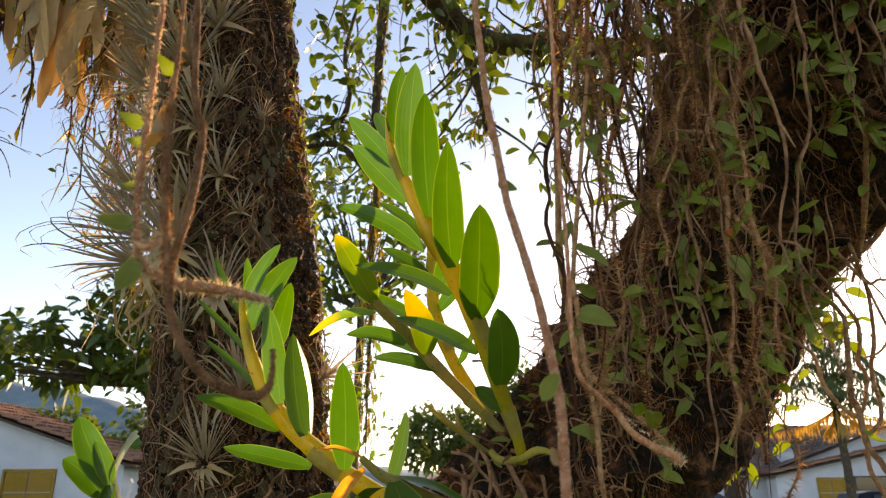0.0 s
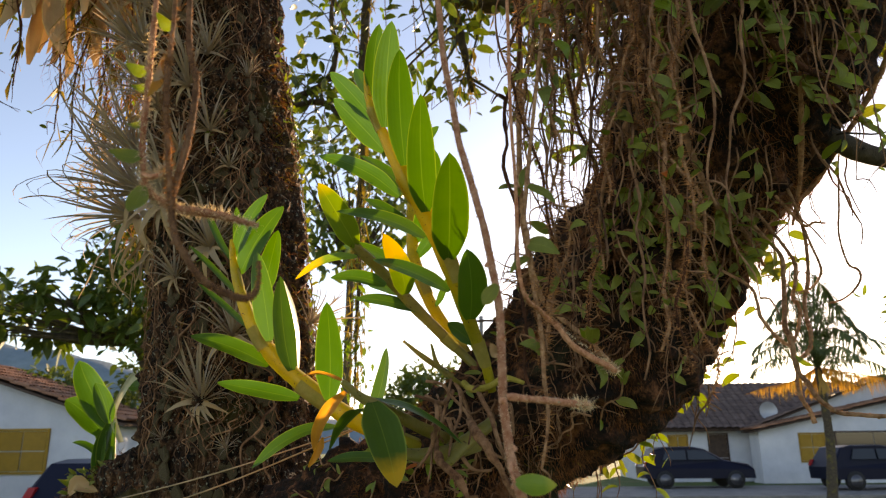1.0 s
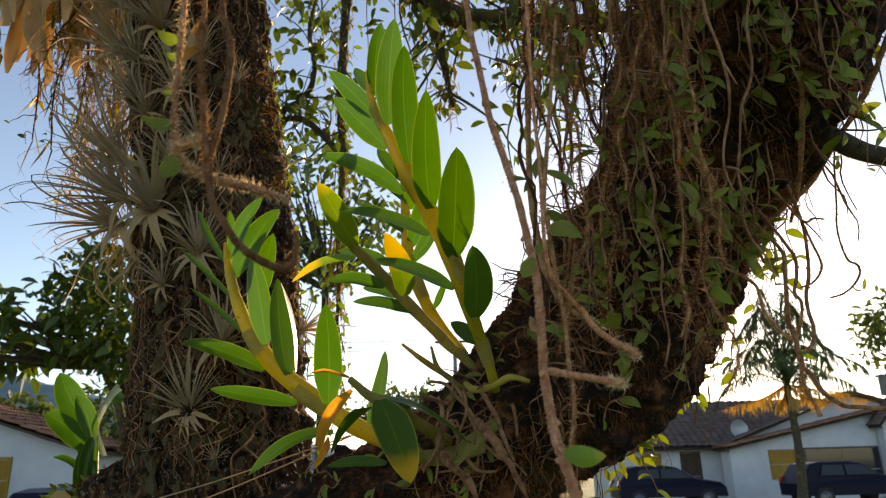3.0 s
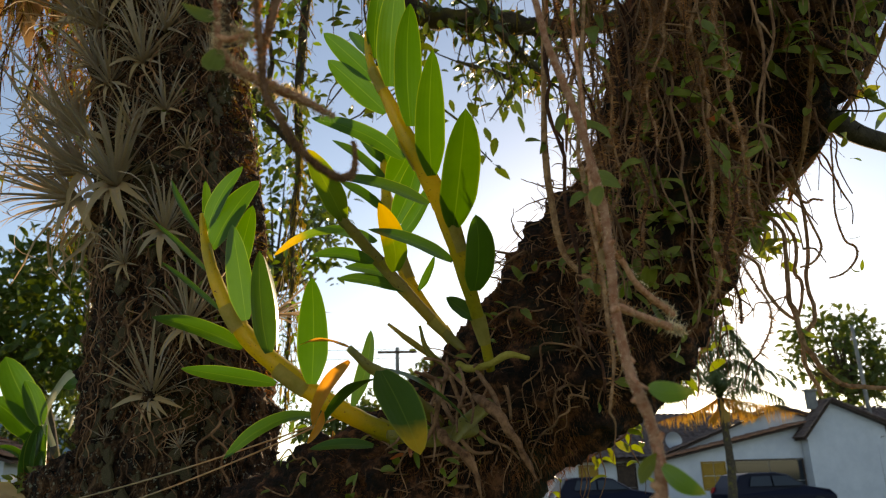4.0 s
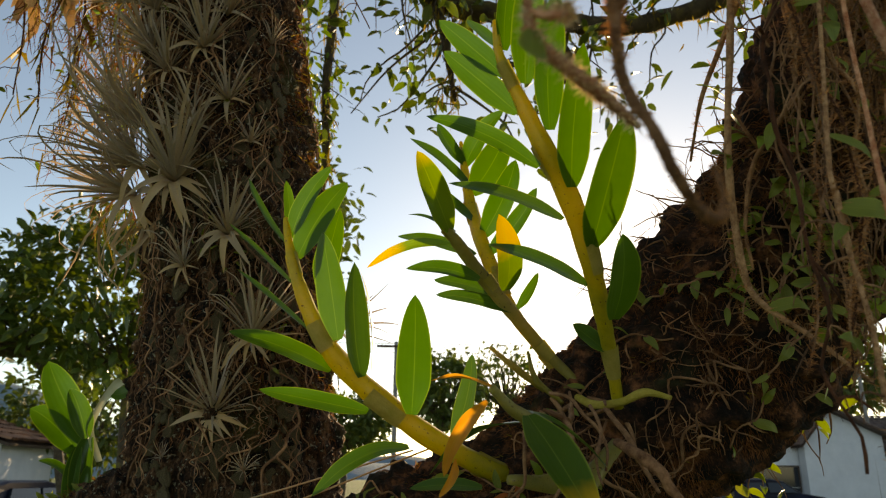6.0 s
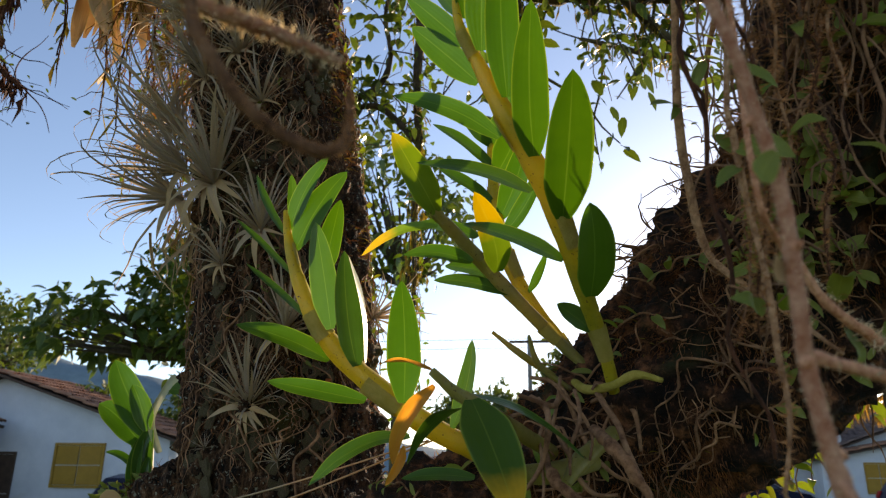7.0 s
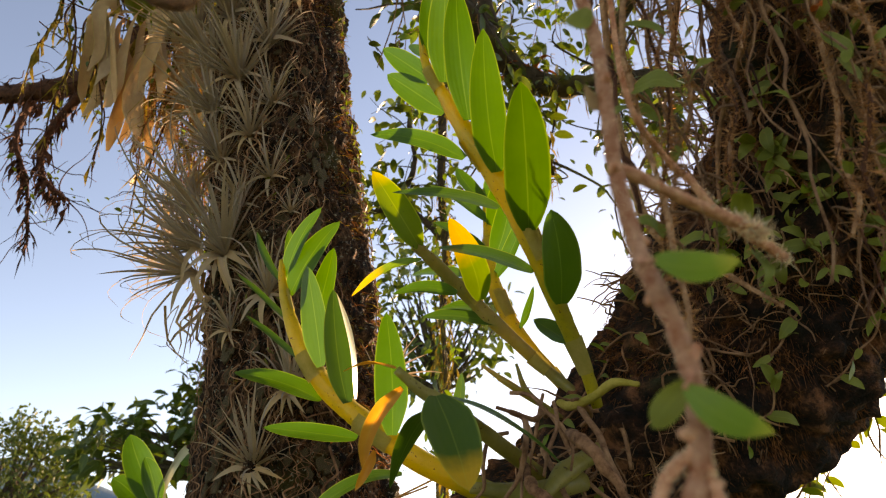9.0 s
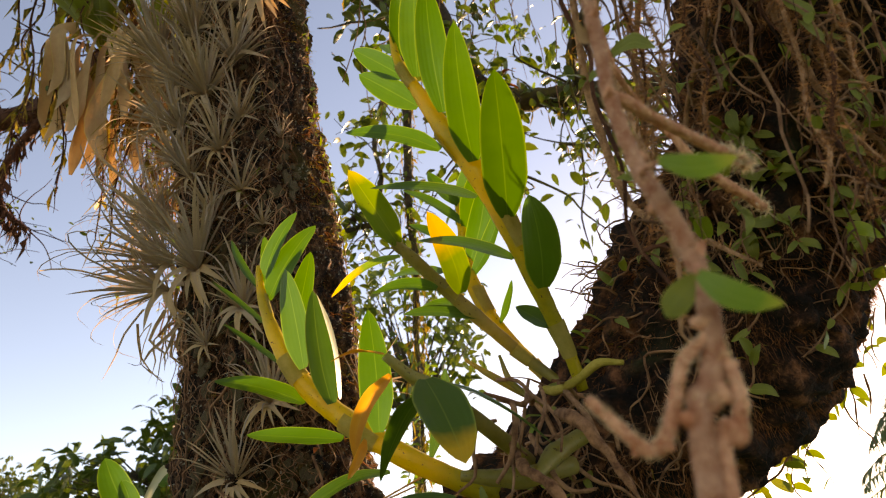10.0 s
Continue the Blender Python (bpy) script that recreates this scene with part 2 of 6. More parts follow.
M_CANE_OLD = cane_mat("orchid_cane_old", [(0.25, (0.2, 0.2, 0.05)), (0.5, (0.34, 0.3, 0.09)), (0.75, (0.46, 0.38, 0.16))], (1.2, 1.1, 0.6))
M_SHEATH = strand_mat("cane_sheath", (0.38, 0.33, 0.07), (0.5, 0.42, 0.13), 0.3)
M_ROOT = strand_mat("aerial_root", (0.16, 0.072, 0.039), (0.44, 0.24, 0.14))
M_ROOT_DARK = strand_mat("aerial_root_dark", (0.045, 0.016, 0.008), (0.14, 0.05, 0.024))
M_ROOT_PINK = strand_mat("vine_stem", (0.5, 0.17, 0.085), (0.85, 0.45, 0.29), scale=320.0)
M_ROOT_PALE = strand_mat("vine_bark", (0.12, 0.048, 0.024), (0.4, 0.2, 0.11), scale=160.0)
M_ROOT_GREEN = strand_mat("orchid_root", (0.32, 0.27, 0.04), (0.48, 0.38, 0.09))
M_MOSS = strand_mat("moss_fibre", (0.09, 0.034, 0.016), (0.42, 0.17, 0.075), 0.25)
# moss turned golden: low sun shining through it is in the colour
M_MOSS_SUNLIT = strand_mat("moss_sunlit", (0.16, 0.12, 0.02), (0.36, 0.26, 0.05), 0.3)
M_HAIR_BROWN = strand_mat("stem_hair", (0.3, 0.125, 0.058), (0.57, 0.285, 0.14), 0.3)
M_CREEPER_STEM = strand_mat("creeper_stem", (0.24, 0.11, 0.056), (0.62, 0.35, 0.2), scale=200.0)
M_HAIR = strand_mat("stub_hair", (0.66, 0.48, 0.36), (0.88, 0.74, 0.62), 0.4)

# ---- mesh tools ----


class Geo:
    """Vertices, faces and, for leaves, how far along and across each vertex lies."""

    def __init__(self):
        self.v, self.f, self.al, self.ac = [], [], [], []

    def add(self, verts, faces, along=None, across=None):
        o = len(self.v)
        self.v.extend(verts)
        self.f.extend([tuple(i + o for i in f) for f in faces])
        self.al.extend(along if along is not None else [0.0] * len(verts))
        self.ac.extend(across if across is not None else [0.5] * len(verts))

    def mesh(self, name, mat, smooth_on=True):
        me = bpy.data.meshes.new(name)
        me.from_pydata([tuple(p) for p in self.v], [], self.f)
        for key, vals in (("along", self.al), ("across", self.ac)):
            a = me.attributes.new(key, "FLOAT", "POINT")
            a.data.foreach_set("value", vals)
        if mat:
            me.materials.append(mat)
        me.polygons.foreach_set("use_smooth", [smooth_on] * len(me.polygons))
        me.update()
        return me


ORIGIN = {}


def thing(name, label, category, at=(0, 0, 0), group="", kind=""):
    e = new(name)
    e.location = at
    e.empty_display_size = 0.02
    ORIGIN[e.name] = Vector(at)
    return tagged(e, label, category, group, kind)


def part(name, geo, mat, parent, label="", smooth_on=True, kind=""):
    """One mesh object under a thing or a part; the geometry is given in world metres."""
    me = geo.mesh(name, mat, smooth_on) if isinstance(geo, Geo) else geo
    ob = new(name, me)
    ob.parent = parent
    ob.matrix_parent_inverse = Matrix.Translation(-ORIGIN.get(parent.name, Vector((0, 0, 0))))
    if label:
        ob["label"] = label
    if kind:
        ob["kind"] = kind
    return ob


def solo(name, geo, mat, label, category, kind="", group="", smooth_on=True):
    return tagged(new(name, geo.mesh(name, mat, smooth_on)), label, category, group, kind)


def placed(name, mesh, m, parent, label=""):
    """A piece on shared mesh data, at a world pose, under its thing."""
    ob = new(name, mesh)
    ob.parent = parent
    ob.matrix_parent_inverse = Matrix.Translation(-ORIGIN.get(parent.name, Vector((0, 0, 0))))
    ob.matrix_basis = m
    if label:
        ob["label"] = label
    return ob


def spline(pts, n):
    """n points on a smooth curve through pts."""
    p = [Vector(q) for q in pts]
    if len(p) == 2:
        return [p[0].lerp(p[1], i / (n - 1)) for i in range(n)]
    p = [p[0] * 2 - p[1]] + p + [p[-1] * 2 - p[-2]]
    out, segs = [], len(p) - 3
    for i in range(n):
        u = i / (n - 1) * segs
        k = min(int(u), segs - 1)
        t = u - k
        a, b, c, d = p[k:k + 4]
        out.append(0.5 * ((2 * b) + (c - a) * t + (2 * a - 5 * b + 4 * c - d) * t * t + (3 * b - a - 3 * c + d) * t ** 3))
    return out


def lerp_list(vals, u):
    x = u * (len(vals) - 1)
    k = min(int(x), len(vals) - 2)
    return vals[k] + (vals[k + 1] - vals[k]) * (x - k)


def frames_along(pts):
    """Tangent, side and up at each point, carried along without twist."""
    res, side = [], None
    for i, q in enumerate(pts):
        t = (pts[min(i + 1, len(pts) - 1)] - pts[max(i - 1, 0)])
        t = t.normalized() if t.length > 1e-9 else Vector((0, 0, 1))
        if side is None:
            side = t.orthogonal().normalized()
        side = side - t * side.dot(t)
        side = side.normalized() if side.length > 1e-6 else t.orthogonal().normalized()
        res.append((t, side, t.cross(side)))
    return res


def tube(geo, pts, radii, seg=6, n=None, lump=0.0, lump_scale=40.0):
    """A round stem through pts; radii from start to end; lump: uneven thickness."""
    n = n or max(4, len(pts) * 3)
    cur = spline(pts, n)
    verts, faces, al = [], [], []
    for i, (q, (t, s, u)) in enumerate(zip(cur, frames_along(cur))):
        r = lerp_list(radii, i / (n - 1)) if len(radii) > 1 else radii[0]
        for k in range(seg):
            a = 2 * math.pi * k / seg
            d = s * math.cos(a) + u * math.sin(a)
            rr = r * (1 + lump * noise.noise((q + d * r) * lump_scale)) if lump else r
            verts.append(q + d * rr)
            al.append(i / (n - 1))
    for i in range(n - 1):
        for k in range(seg):
            k2 = (k + 1) % seg
            faces.append((i * seg + k, i * seg + k2, (i + 1) * seg + k2, (i + 1) * seg + k))
    faces.append(tuple(range(seg - 1, -1, -1)))
    faces.append(tuple(range((n - 1) * seg, n * seg)))
    geo.add(verts, faces, al)
    return cur


def shape_oblong(s):
    a = min(1.0, (s / 0.3 + 0.12) ** 0.55) if s < 0.3 else 1.0
    b = max(0.0, 1 - max(0.0, (s - 0.40) / 0.60) ** 2.0) ** 0.72
    return a * b


def shape_ellipse(s):
    return max(0.0, math.sin(math.pi * min(1, s * 0.96 + 0.04) ** 0.85)) ** 0.75


def shape_strap(s):
    return (1 - s) ** 0.7 * (0.85 + 0.3 * s)


def blade(geo, pts, width, face, shape=shape_oblong, n=10, across=4, fold=0.18, wave=0.0, twist=0.0, roll=0.0):
    """A leaf blade along pts; face: the way its upper side looks; width: full, at the widest."""
    cur = spline(pts, n)
    face = Vector(face)
    verts, faces, al, ac = [], [], [], []
    for i, q in enumerate(cur):
        s = i / (n - 1)
        t = (cur[min(i + 1, n - 1)] - cur[max(i - 1, 0)]).normalized()
        side = t.cross(face)
        side = side.normalized() if side.length > 1e-5 else t.orthogonal().normalized()
        up = side.cross(t)
        if twist:
            side, up = (Matrix.Rotation(twist * s, 3, t) @ side), (Matrix.Rotation(twist * s, 3, t) @ up)
        w = width * 0.5 * shape(s)
        for k in range(across + 1):
            a = 2 * k / across - 1
            off = up * (abs(a) ** 1.5 * w * fold + wave * w * math.sin(s * 9 + a * 2.2) * abs(a))
            if roll and a > 0.72:  # margin rolled back
                off -= up * roll * w * (a - 0.72)
                a = 0.72 + (a - 0.72) * 0.45
            verts.append(q + side * (a * w) + off)
            al.append(s)
            ac.append(a)
    m = across + 1
    for i in range(n - 1):
        for k in range(across):
            faces.append((i * m + k, i * m + k + 1, (i + 1) * m + k + 1, (i + 1) * m + k))
    geo.add(verts, faces, al, ac)


def arc(base, tip, bulge):
    """Three or four points from base to tip, bowed by the vector bulge."""
    b, t, k = Vector(base), Vector(tip), Vector(bulge)
    return [b, b.lerp(t, 0.35) + k * 0.9, b.lerp(t, 0.7) + k * 0.85, t]


def box(geo, lo, hi):
    x0, y0, z0 = lo
    x1, y1, z1 = hi
    geo.add([Vector(p) for p in ((x0, y0, z0), (x1, y0, z0), (x1, y1, z0), (x0, y1, z0), (x0, y0, z1), (x1, y0, z1), (x1, y1, z1), (x0, y1, z1))],
            [(0, 3, 2, 1), (4, 5, 6, 7), (0, 1, 5, 4), (1, 2, 6, 5), (2, 3, 7, 6), (3, 0, 4, 7)])


def rnd(a, b):
    return random.uniform(a, b)


def rvec(s=1.0):
    return Vector((random.gauss(0, s), random.gauss(0, s), random.gauss(0, s)))


# ---- the tree: trunk, limb, burl ----
TRUNK = [(-0.10, 0.83, -0.05), (-0.12, 0.83, 0.7), (-0.17, 0.84, 1.3), (-0.208, 0.82, 1.55), (-0.219, 0.815, 1.7), (-0.239, 0.815, 1.88), (-0.266, 0.815, 2.06), (-0.30, 0.83, 2.35), (-0.35, 0.86, 2.9)]
TRUNK_R = [0.26, 0.2, 0.14, 0.095, 0.089, 0.084, 0.082, 0.082, 0.08]
LIMB = [(-0.17, 0.82, 1.36), (-0.061, 0.713, 1.483), (0.017, 0.679, 1.536), (0.09, 0.653, 1.603), (0.172, 0.617, 1.68), (0.224, 0.562, 1.766), (0.257, 0.472, 1.859), (0.286, 0.417, 1.954), (0.335, 0.382, 2.089), (0.405, 0.365, 2.295)]
LIMB_R = [0.13, 0.0974, 0.0717, 0.0654, 0.0815, 0.0685, 0.0799, 0.0719, 0.0695, 0.0676]


def bark_tube(geo, pts, radii, rings, seg, amp, freq, ridge=0.0):
    """A thick stem with lumps, ridges and pits; returns its curve, frames and radii for things that grow on it."""
    cur = spline(pts, rings)
    fr = frames_along(cur)
    verts, faces = [], []
    for i, (q, (t, s, u)) in enumerate(zip(cur, fr)):
        r = lerp_list(radii, i / (rings - 1))
        for k in range(seg):
            a = 2 * math.pi * k / seg
            d = s * math.cos(a) + u * math.sin(a)
            p = q + d * r
            h = amp * (noise.fractal(p * freq, 0.7, 2.0, 6) + 0.6 * noise.noise(p * freq * 0.35))
            if ridge:
                h += ridge * (abs(noise.noise(Vector((p.x * 45, p.y * 45, p.z * 9)))) - 0.25)
            verts.append(p + d * h)
    for i in range(rings - 1):
        for k in range(seg):
            k2 = (k + 1) % seg
            faces.append((i * seg + k, i * seg + k2, (i + 1) * seg + k2, (i + 1) * seg + k))
    faces.append(tuple(range(seg - 1, -1, -1)))
    faces.append(tuple(range((rings - 1) * seg, rings * seg)))
    geo.add(verts, faces)
    return cur, fr, radii


def on_stem(stem, u, a, lift=0.0):
    """Place and outward direction on a thick stem at u along it and angle a round it."""
    cur, fr, radii = stem
    x = u * (len(cur) - 1)
    k = min(int(x), len(cur) - 2)
    q = cur[k].lerp(cur[k + 1], x - k)
    t, s, v = fr[k]
    d = s * math.cos(a) + v * math.sin(a)
    return q + d * (lerp_list(radii, u) + lift), d, t


def angle_to(stem, u, way):
    """The angle round the stem at which its surface looks along way."""
    cur, fr, radii = stem
    t, s, v = fr[min(int(u * (len(cur) - 1)), len(fr) - 1)]
    w = Vector(way)
    return math.atan2(w.dot(v), w.dot(s))


tree = thing("host_tree", "old tree with dark mossy bark forking into a curved limb", "tree", (-0.1, 0.83, 0))
g = Geo()
trunk_stem = bark_tube(g, TRUNK, TRUNK_R, 560, 190, 0.009, 60.0, 0.014)
trunk = part("trunk", g, M_TRUNK, tree, "upright trunk with rough brown mossy bark")
g = Geo()
limb_stem = bark_tube(g, LIMB, LIMB_R, 340, 160, 0.010, 38.0, 0.004)
limb = part("limb", g, M_LIMB, tree, "thick curved limb matted with dark fibrous roots")
g = Geo()
burl_stem = bark_tube(g, [(-0.15, 0.83, 1.30), (-0.20, 0.82, 1.44), (-0.262, 0.81, 1.515), (-0.302, 0.80, 1.530), (-0.348, 0.795, 1.529), (-0.378, 0.79, 1.515)], [0.15, 0.12, 0.085, 0.060, 0.034, 0.018], 130, 110, 0.009, 45.0, 0.006)
part("burl", g, M_TRUNK, tree, "rough burl on the trunk's side")


PLATES = []
random.seed(15)
for i in range(6):  # flat cracked scales of bark
    g = Geo()
    n = random.randint(5, 7)
    ring = [(math.cos(2 * math.pi * k / n + rnd(-0.3, 0.3)) * rnd(0.75, 1.1), math.sin(2 * math.pi * k / n + rnd(-0.3, 0.3)) * rnd(0.75, 1.1)) for k in range(n)]
    vs = [Vector((x, y, -0.35)) for x, y in ring] + [Vector((x * 0.9, y * 0.9, 0.12 + rnd(-0.1, 0.1))) for x, y in ring] + [Vector((rnd(-0.2, 0.2), rnd(-0.2, 0.2), 0.25))]
    fs = [(k, (k + 1) % n, n + (k + 1) % n, n + k) for k in range(n)] + [(n + k, n + (k + 1) % n, 2 * n) for k in range(n)]
    g.add(vs, fs)
    PLATES.append(g.mesh("bark_scale", M_SCALE, False))
for i in range(290):
    u = rnd(0.37, 0.62) if i < 200 else rnd(0.5, 0.8)
    way = (rnd(-0.9, 1.0), -1, 0) if i < 200 else (rnd(0.2, 1.2), -1, 0)
    p, d, t = on_stem(trunk_stem, u, angle_to(trunk_stem, u, way), 0.003)
    z = d.normalized()
    x = t.cross(z).normalized()
    m = Matrix((x, z.cross(x), z)).transposed().to_4x4() @ Matrix.Rotation(rnd(-0.25, 0.25), 4, "X") @ Matrix.Rotation(rnd(-0.25, 0.25), 4, "Y") @ Matrix.Rotation(rnd(-0.4, 0.4), 4, "Z")
    L = rnd(0.003, 0.0075)
    placed("bark_scale", random.choice(PLATES), Matrix.Translation(p) @ m @ Matrix.Diagonal((L, L * rnd(1.0, 1.7), L * 0.7, 1)), trunk)


def fibres(stem, count, u0, u1, length, rad, mat, parent, name, droop=0.5, out=0.6, face_bias=None):
    """Short moss fibres standing off a stem's surface."""
    geo = Geo()
    for _ in range(count):
        u = rnd(u0, u1)
        a = rnd(0, 2 * math.pi)
        if face_bias and random.random() < 0.75:
            a = angle_to(stem, u, face_bias) + random.gauss(0, 0.8)
        p, d, t = on_stem(stem, u, a, -0.003)
        L = length * rnd(0.4, 1.4)
        v = (d * out + rvec(0.45) + Vector((0, 0, -droop))).normalized()
        q = p + v * L * 0.5 + rvec(L * 0.08)
        e = p + v * L + Vector((0, 0, -L * 0.4 * droop)) + rvec(L * 0.12)
        w = v.cross(rvec()).normalized() * rad
        geo.add([p - w, p + w, q + w * 0.7, q - w * 0.7, e], [(0, 1, 2, 3), (3, 2, 4)], [0, 0, 0.5, 0.5, 1], [0.5] * 5)
    return part(name, geo, mat, parent, "", kind="stuff")


random.seed(11)
fibres(limb_stem, 95000, 0.18, 0.98, 0.0085, 0.00025, M_MOSS, tree, "fibre_mat", 0.55, 0.7)
fibres(limb_stem, 1500, 0.18, 0.98, 0.007, 0.0005, M_MOSS_SUNLIT, tree, "limb_moss", 0.1, 0.9)
fibres(trunk_stem, 22000, 0.42, 0.92, 0.011, 0.00045, M_MOSS, tree, "fibre_mat", 0.7, 0.6)
fibres(trunk_stem, 2600, 0.46, 0.92, 0.011, 0.0006, M_MOSS_SUNLIT, tree, "trunk_moss", 0.5, 0.7, (1.0, 0.35, 0))
fibres(burl_stem, 5200, 0.3, 1.0, 0.010, 0.0005, M_MOSS, tree, "burl_moss", 0.5, 0.7)


def creep(stem, u, a, du, steps, wander, lift=0.002, drift=0.0):
    """A path that creeps over a stem's surface."""
    pts = []
    for i in range(steps):
        p, d, t = on_stem(stem, max(0.02, min(0.99, u)), a, lift + 0.003 * noise.noise(Vector((u * 60, a * 5, i))))
        pts.append(p)
        u += du
        a += random.gauss(drift, wander)
    return pts


# root mats clinging to limb and trunk
random.seed(12)
g = Geo()
for _ in range(200):
    u = rnd(0.25, 0.95)
    a = angle_to(limb_stem, u, (rnd(-0.9, 0.9), -1, rnd(-0.6, 0.4)))
    pts = creep(limb_stem, u, a, -rnd(0.004, 0.011), random.randint(3, 8), 0.13, rnd(0.0, 0.006))
    r = rnd(0.0002, 0.0006) if random.random() < 0.93 else rnd(0.0008, 0.0013)
    tube(g, pts, [r, r, r * 0.5], 5, len(pts) * 3, 0.4, 200)
part("root_mat", g, M_ROOT, tree, "thin brown roots matted over the limb", kind="stuff")
g = Geo()
for _ in range(330):
    u = rnd(0.42, 0.9)
    a = angle_to(trunk_stem, u, (rnd(-1, 1), -1, 0))
    pts = creep(trunk_stem, u, a, -rnd(0.003, 0.008), random.randint(6, 15), 0.06, rnd(0.004, 0.012))
    r = rnd(0.0002, 0.0006) if random.random() < 0.93 else rnd(0.0008, 0.0013)
    tube(g, pts, [r, r, r * 0.5], 5, len(pts) * 3)
part("root_mat", g, M_ROOT, tree, "thin brown roots running down the trunk", kind="stuff")


def off_limb(p, gap):
    """Push a point out of the limb, to stand gap off its surface."""
    cur, fr, radii = limb_stem
    k = min(range(0, len(cur), 4), key=lambda i: (cur[i] - p).length_squared)
    d = p - cur[k]
    t = fr[k][0]
    d = d - t * d.dot(t)
    r = lerp_list(radii, k / (len(cur) - 1)) + gap
    if d.length < r:
        p = p + d.normalized() * (r - d.length)
    return p


def drape(p, length, gap=0.004, step=0.011, wander=0.35):
    """A strand that hangs down over the limb's face."""
    pts = [p]
    d = Vector((0, 0, -1))
    for _ in range(max(3, int(length / step))):
        d = (d * 0.7 + Vector((random.gauss(0, wander), random.gauss(0, wander * 0.6), -0.5))).normalized()
        q = pts[-1] + d * step
        if len(pts) > 3 and (off_limb(q, 0.014) - q).length < 1e-6:  # clear of the bark
            break
        pts.append(off_limb(q, gap * rnd(0.3, 1.6)))
    return pts


g = Geo()
random.seed(13)
for _ in range(110):
    u = rnd(0.5, 0.98)
    p, d, t = on_stem(limb_stem, u, angle_to(limb_stem, u, (rnd(-1.2, 1.0), -1, rnd(-0.4, 0.7))), 0.004)
    pts = drape(p, rnd(0.02, 0.08), rnd(0.002, 0.012), 0.008, 0.5)
    r = rnd(0.0002, 0.0007)
    tube(g, pts, [r, r, r * 0.4], 5, len(pts) * 2, 0.4, 220)
part("root_mat", g, M_ROOT, tree, "thin brown roots hanging over the limb's face", kind="stuff")


g = Geo()
random.seed(19)
for i in range(150):  # rootlets that stand off the limb's upper edge and face
    if i < 70:
        u = rnd(0.4, 0.66)
        way = Vector((-1, rnd(-0.7, 0.5), rnd(0.1, 0.9)))
    else:
        u = rnd(0.3, 0.62)
        way = Vector((rnd(-0.6, 0.5), -1, rnd(-0.4, 0.5)))
    p, d, t = on_stem(limb_stem, u, angle_to(limb_stem, u, way), -0.002)
    v = (d * rnd(0.5, 1.1) + rvec(0.4) + Vector((0, 0, rnd(-0.5, 0.3)))).normalized()
    pts = [p]
    for k in range(random.randint(4, 8)):
        v = (v + rvec(0.3) + Vector((0, 0, -0.08))).normalized()
        pts.append(off_limb(pts[-1] + v * rnd(0.004, 0.008), 0.001))
    r = rnd(0.0003, 0.0008)
    tube(g, pts, [r, r * 0.9, r * 0.4], 5, len(pts) * 3, 0.4, 220)
    if i % 3 == 0:
        q = pts[len(pts) // 2]
        tube(g, [q, q + rvec(0.005), q + rvec(0.009)], [r * 0.7, r * 0.3], 4, 6)
part("rootlet_mat", g, M_ROOT, tree, "short wiry rootlets standing off the limb", kind="stuff")


def wavy(top, length, amp, step=0.012):
    """A nearly straight hanging strand with small kinks."""
    pts = []
    o = Vector((rnd(0, 50), rnd(0, 50), rnd(0, 50)))
    n = max(5, int(length / step))
    for i in range(n + 1):
        h = i / n * length
        k = Vector((noise.noise(o + Vector((0, 0, h * 38))), noise.noise(o + Vector((9, 0, h * 38))), 0)) * amp
        k += Vector((noise.noise(o + Vector((0, 5, h * 9))), noise.noise(o + Vector((9, 5, h * 9))), 0)) * amp * 2.6
        pts.append(Vector(top) + k + Vector((0, 0, -h)))
    return pts


g = Geo()
random.seed(16)
g_dark = Geo()
for i in range(64):
    if i < 40:
        top = (rnd(0.082, 0.165), rnd(0.345, 0.385), 2.18)
        L = rnd(0.34, 0.6)
    else:
        top = (rnd(0.12, 0.27), rnd(0.325, 0.37), 2.13)
        L = rnd(0.25, 0.48)
    r = rnd(0.0002, 0.0007) if random.random() < 0.85 else rnd(0.0009, 0.0014)
    pts = [off_limb(q, 0.004) for q in wavy(top, L, rnd(0.004, 0.012))]
    here = g if random.random() < 0.45 else g_dark
    for k in range(3, len(pts), 4):  # fine side rootlets
        v = Vector((rnd(-1, 1), rnd(-0.6, 0.6), rnd(-0.9, 0.2))).normalized()
        tube(here, [pts[k], pts[k] + v * 0.006, pts[k] + v * 0.01 + Vector((rnd(-0.004, 0.004), 0, -0.007))], [r * 0.6, r * 0.5, r * 0.2], 4, 5)
    tube(here, pts, [r, r, r * 0.8, r * 0.4], 6, len(pts) * 2, 0.5, 260)
part("root_curtain", g, M_ROOT, tree, "curtain of thin brown roots hanging beside the limb", kind="stuff")
part("root_curtain", g_dark, M_ROOT_DARK, tree, "curtain of thin dark roots hanging beside the limb", kind="stuff")

# an unseen crown added to cut skylight, and the boughs that carry the hanging strands
random.seed(14)
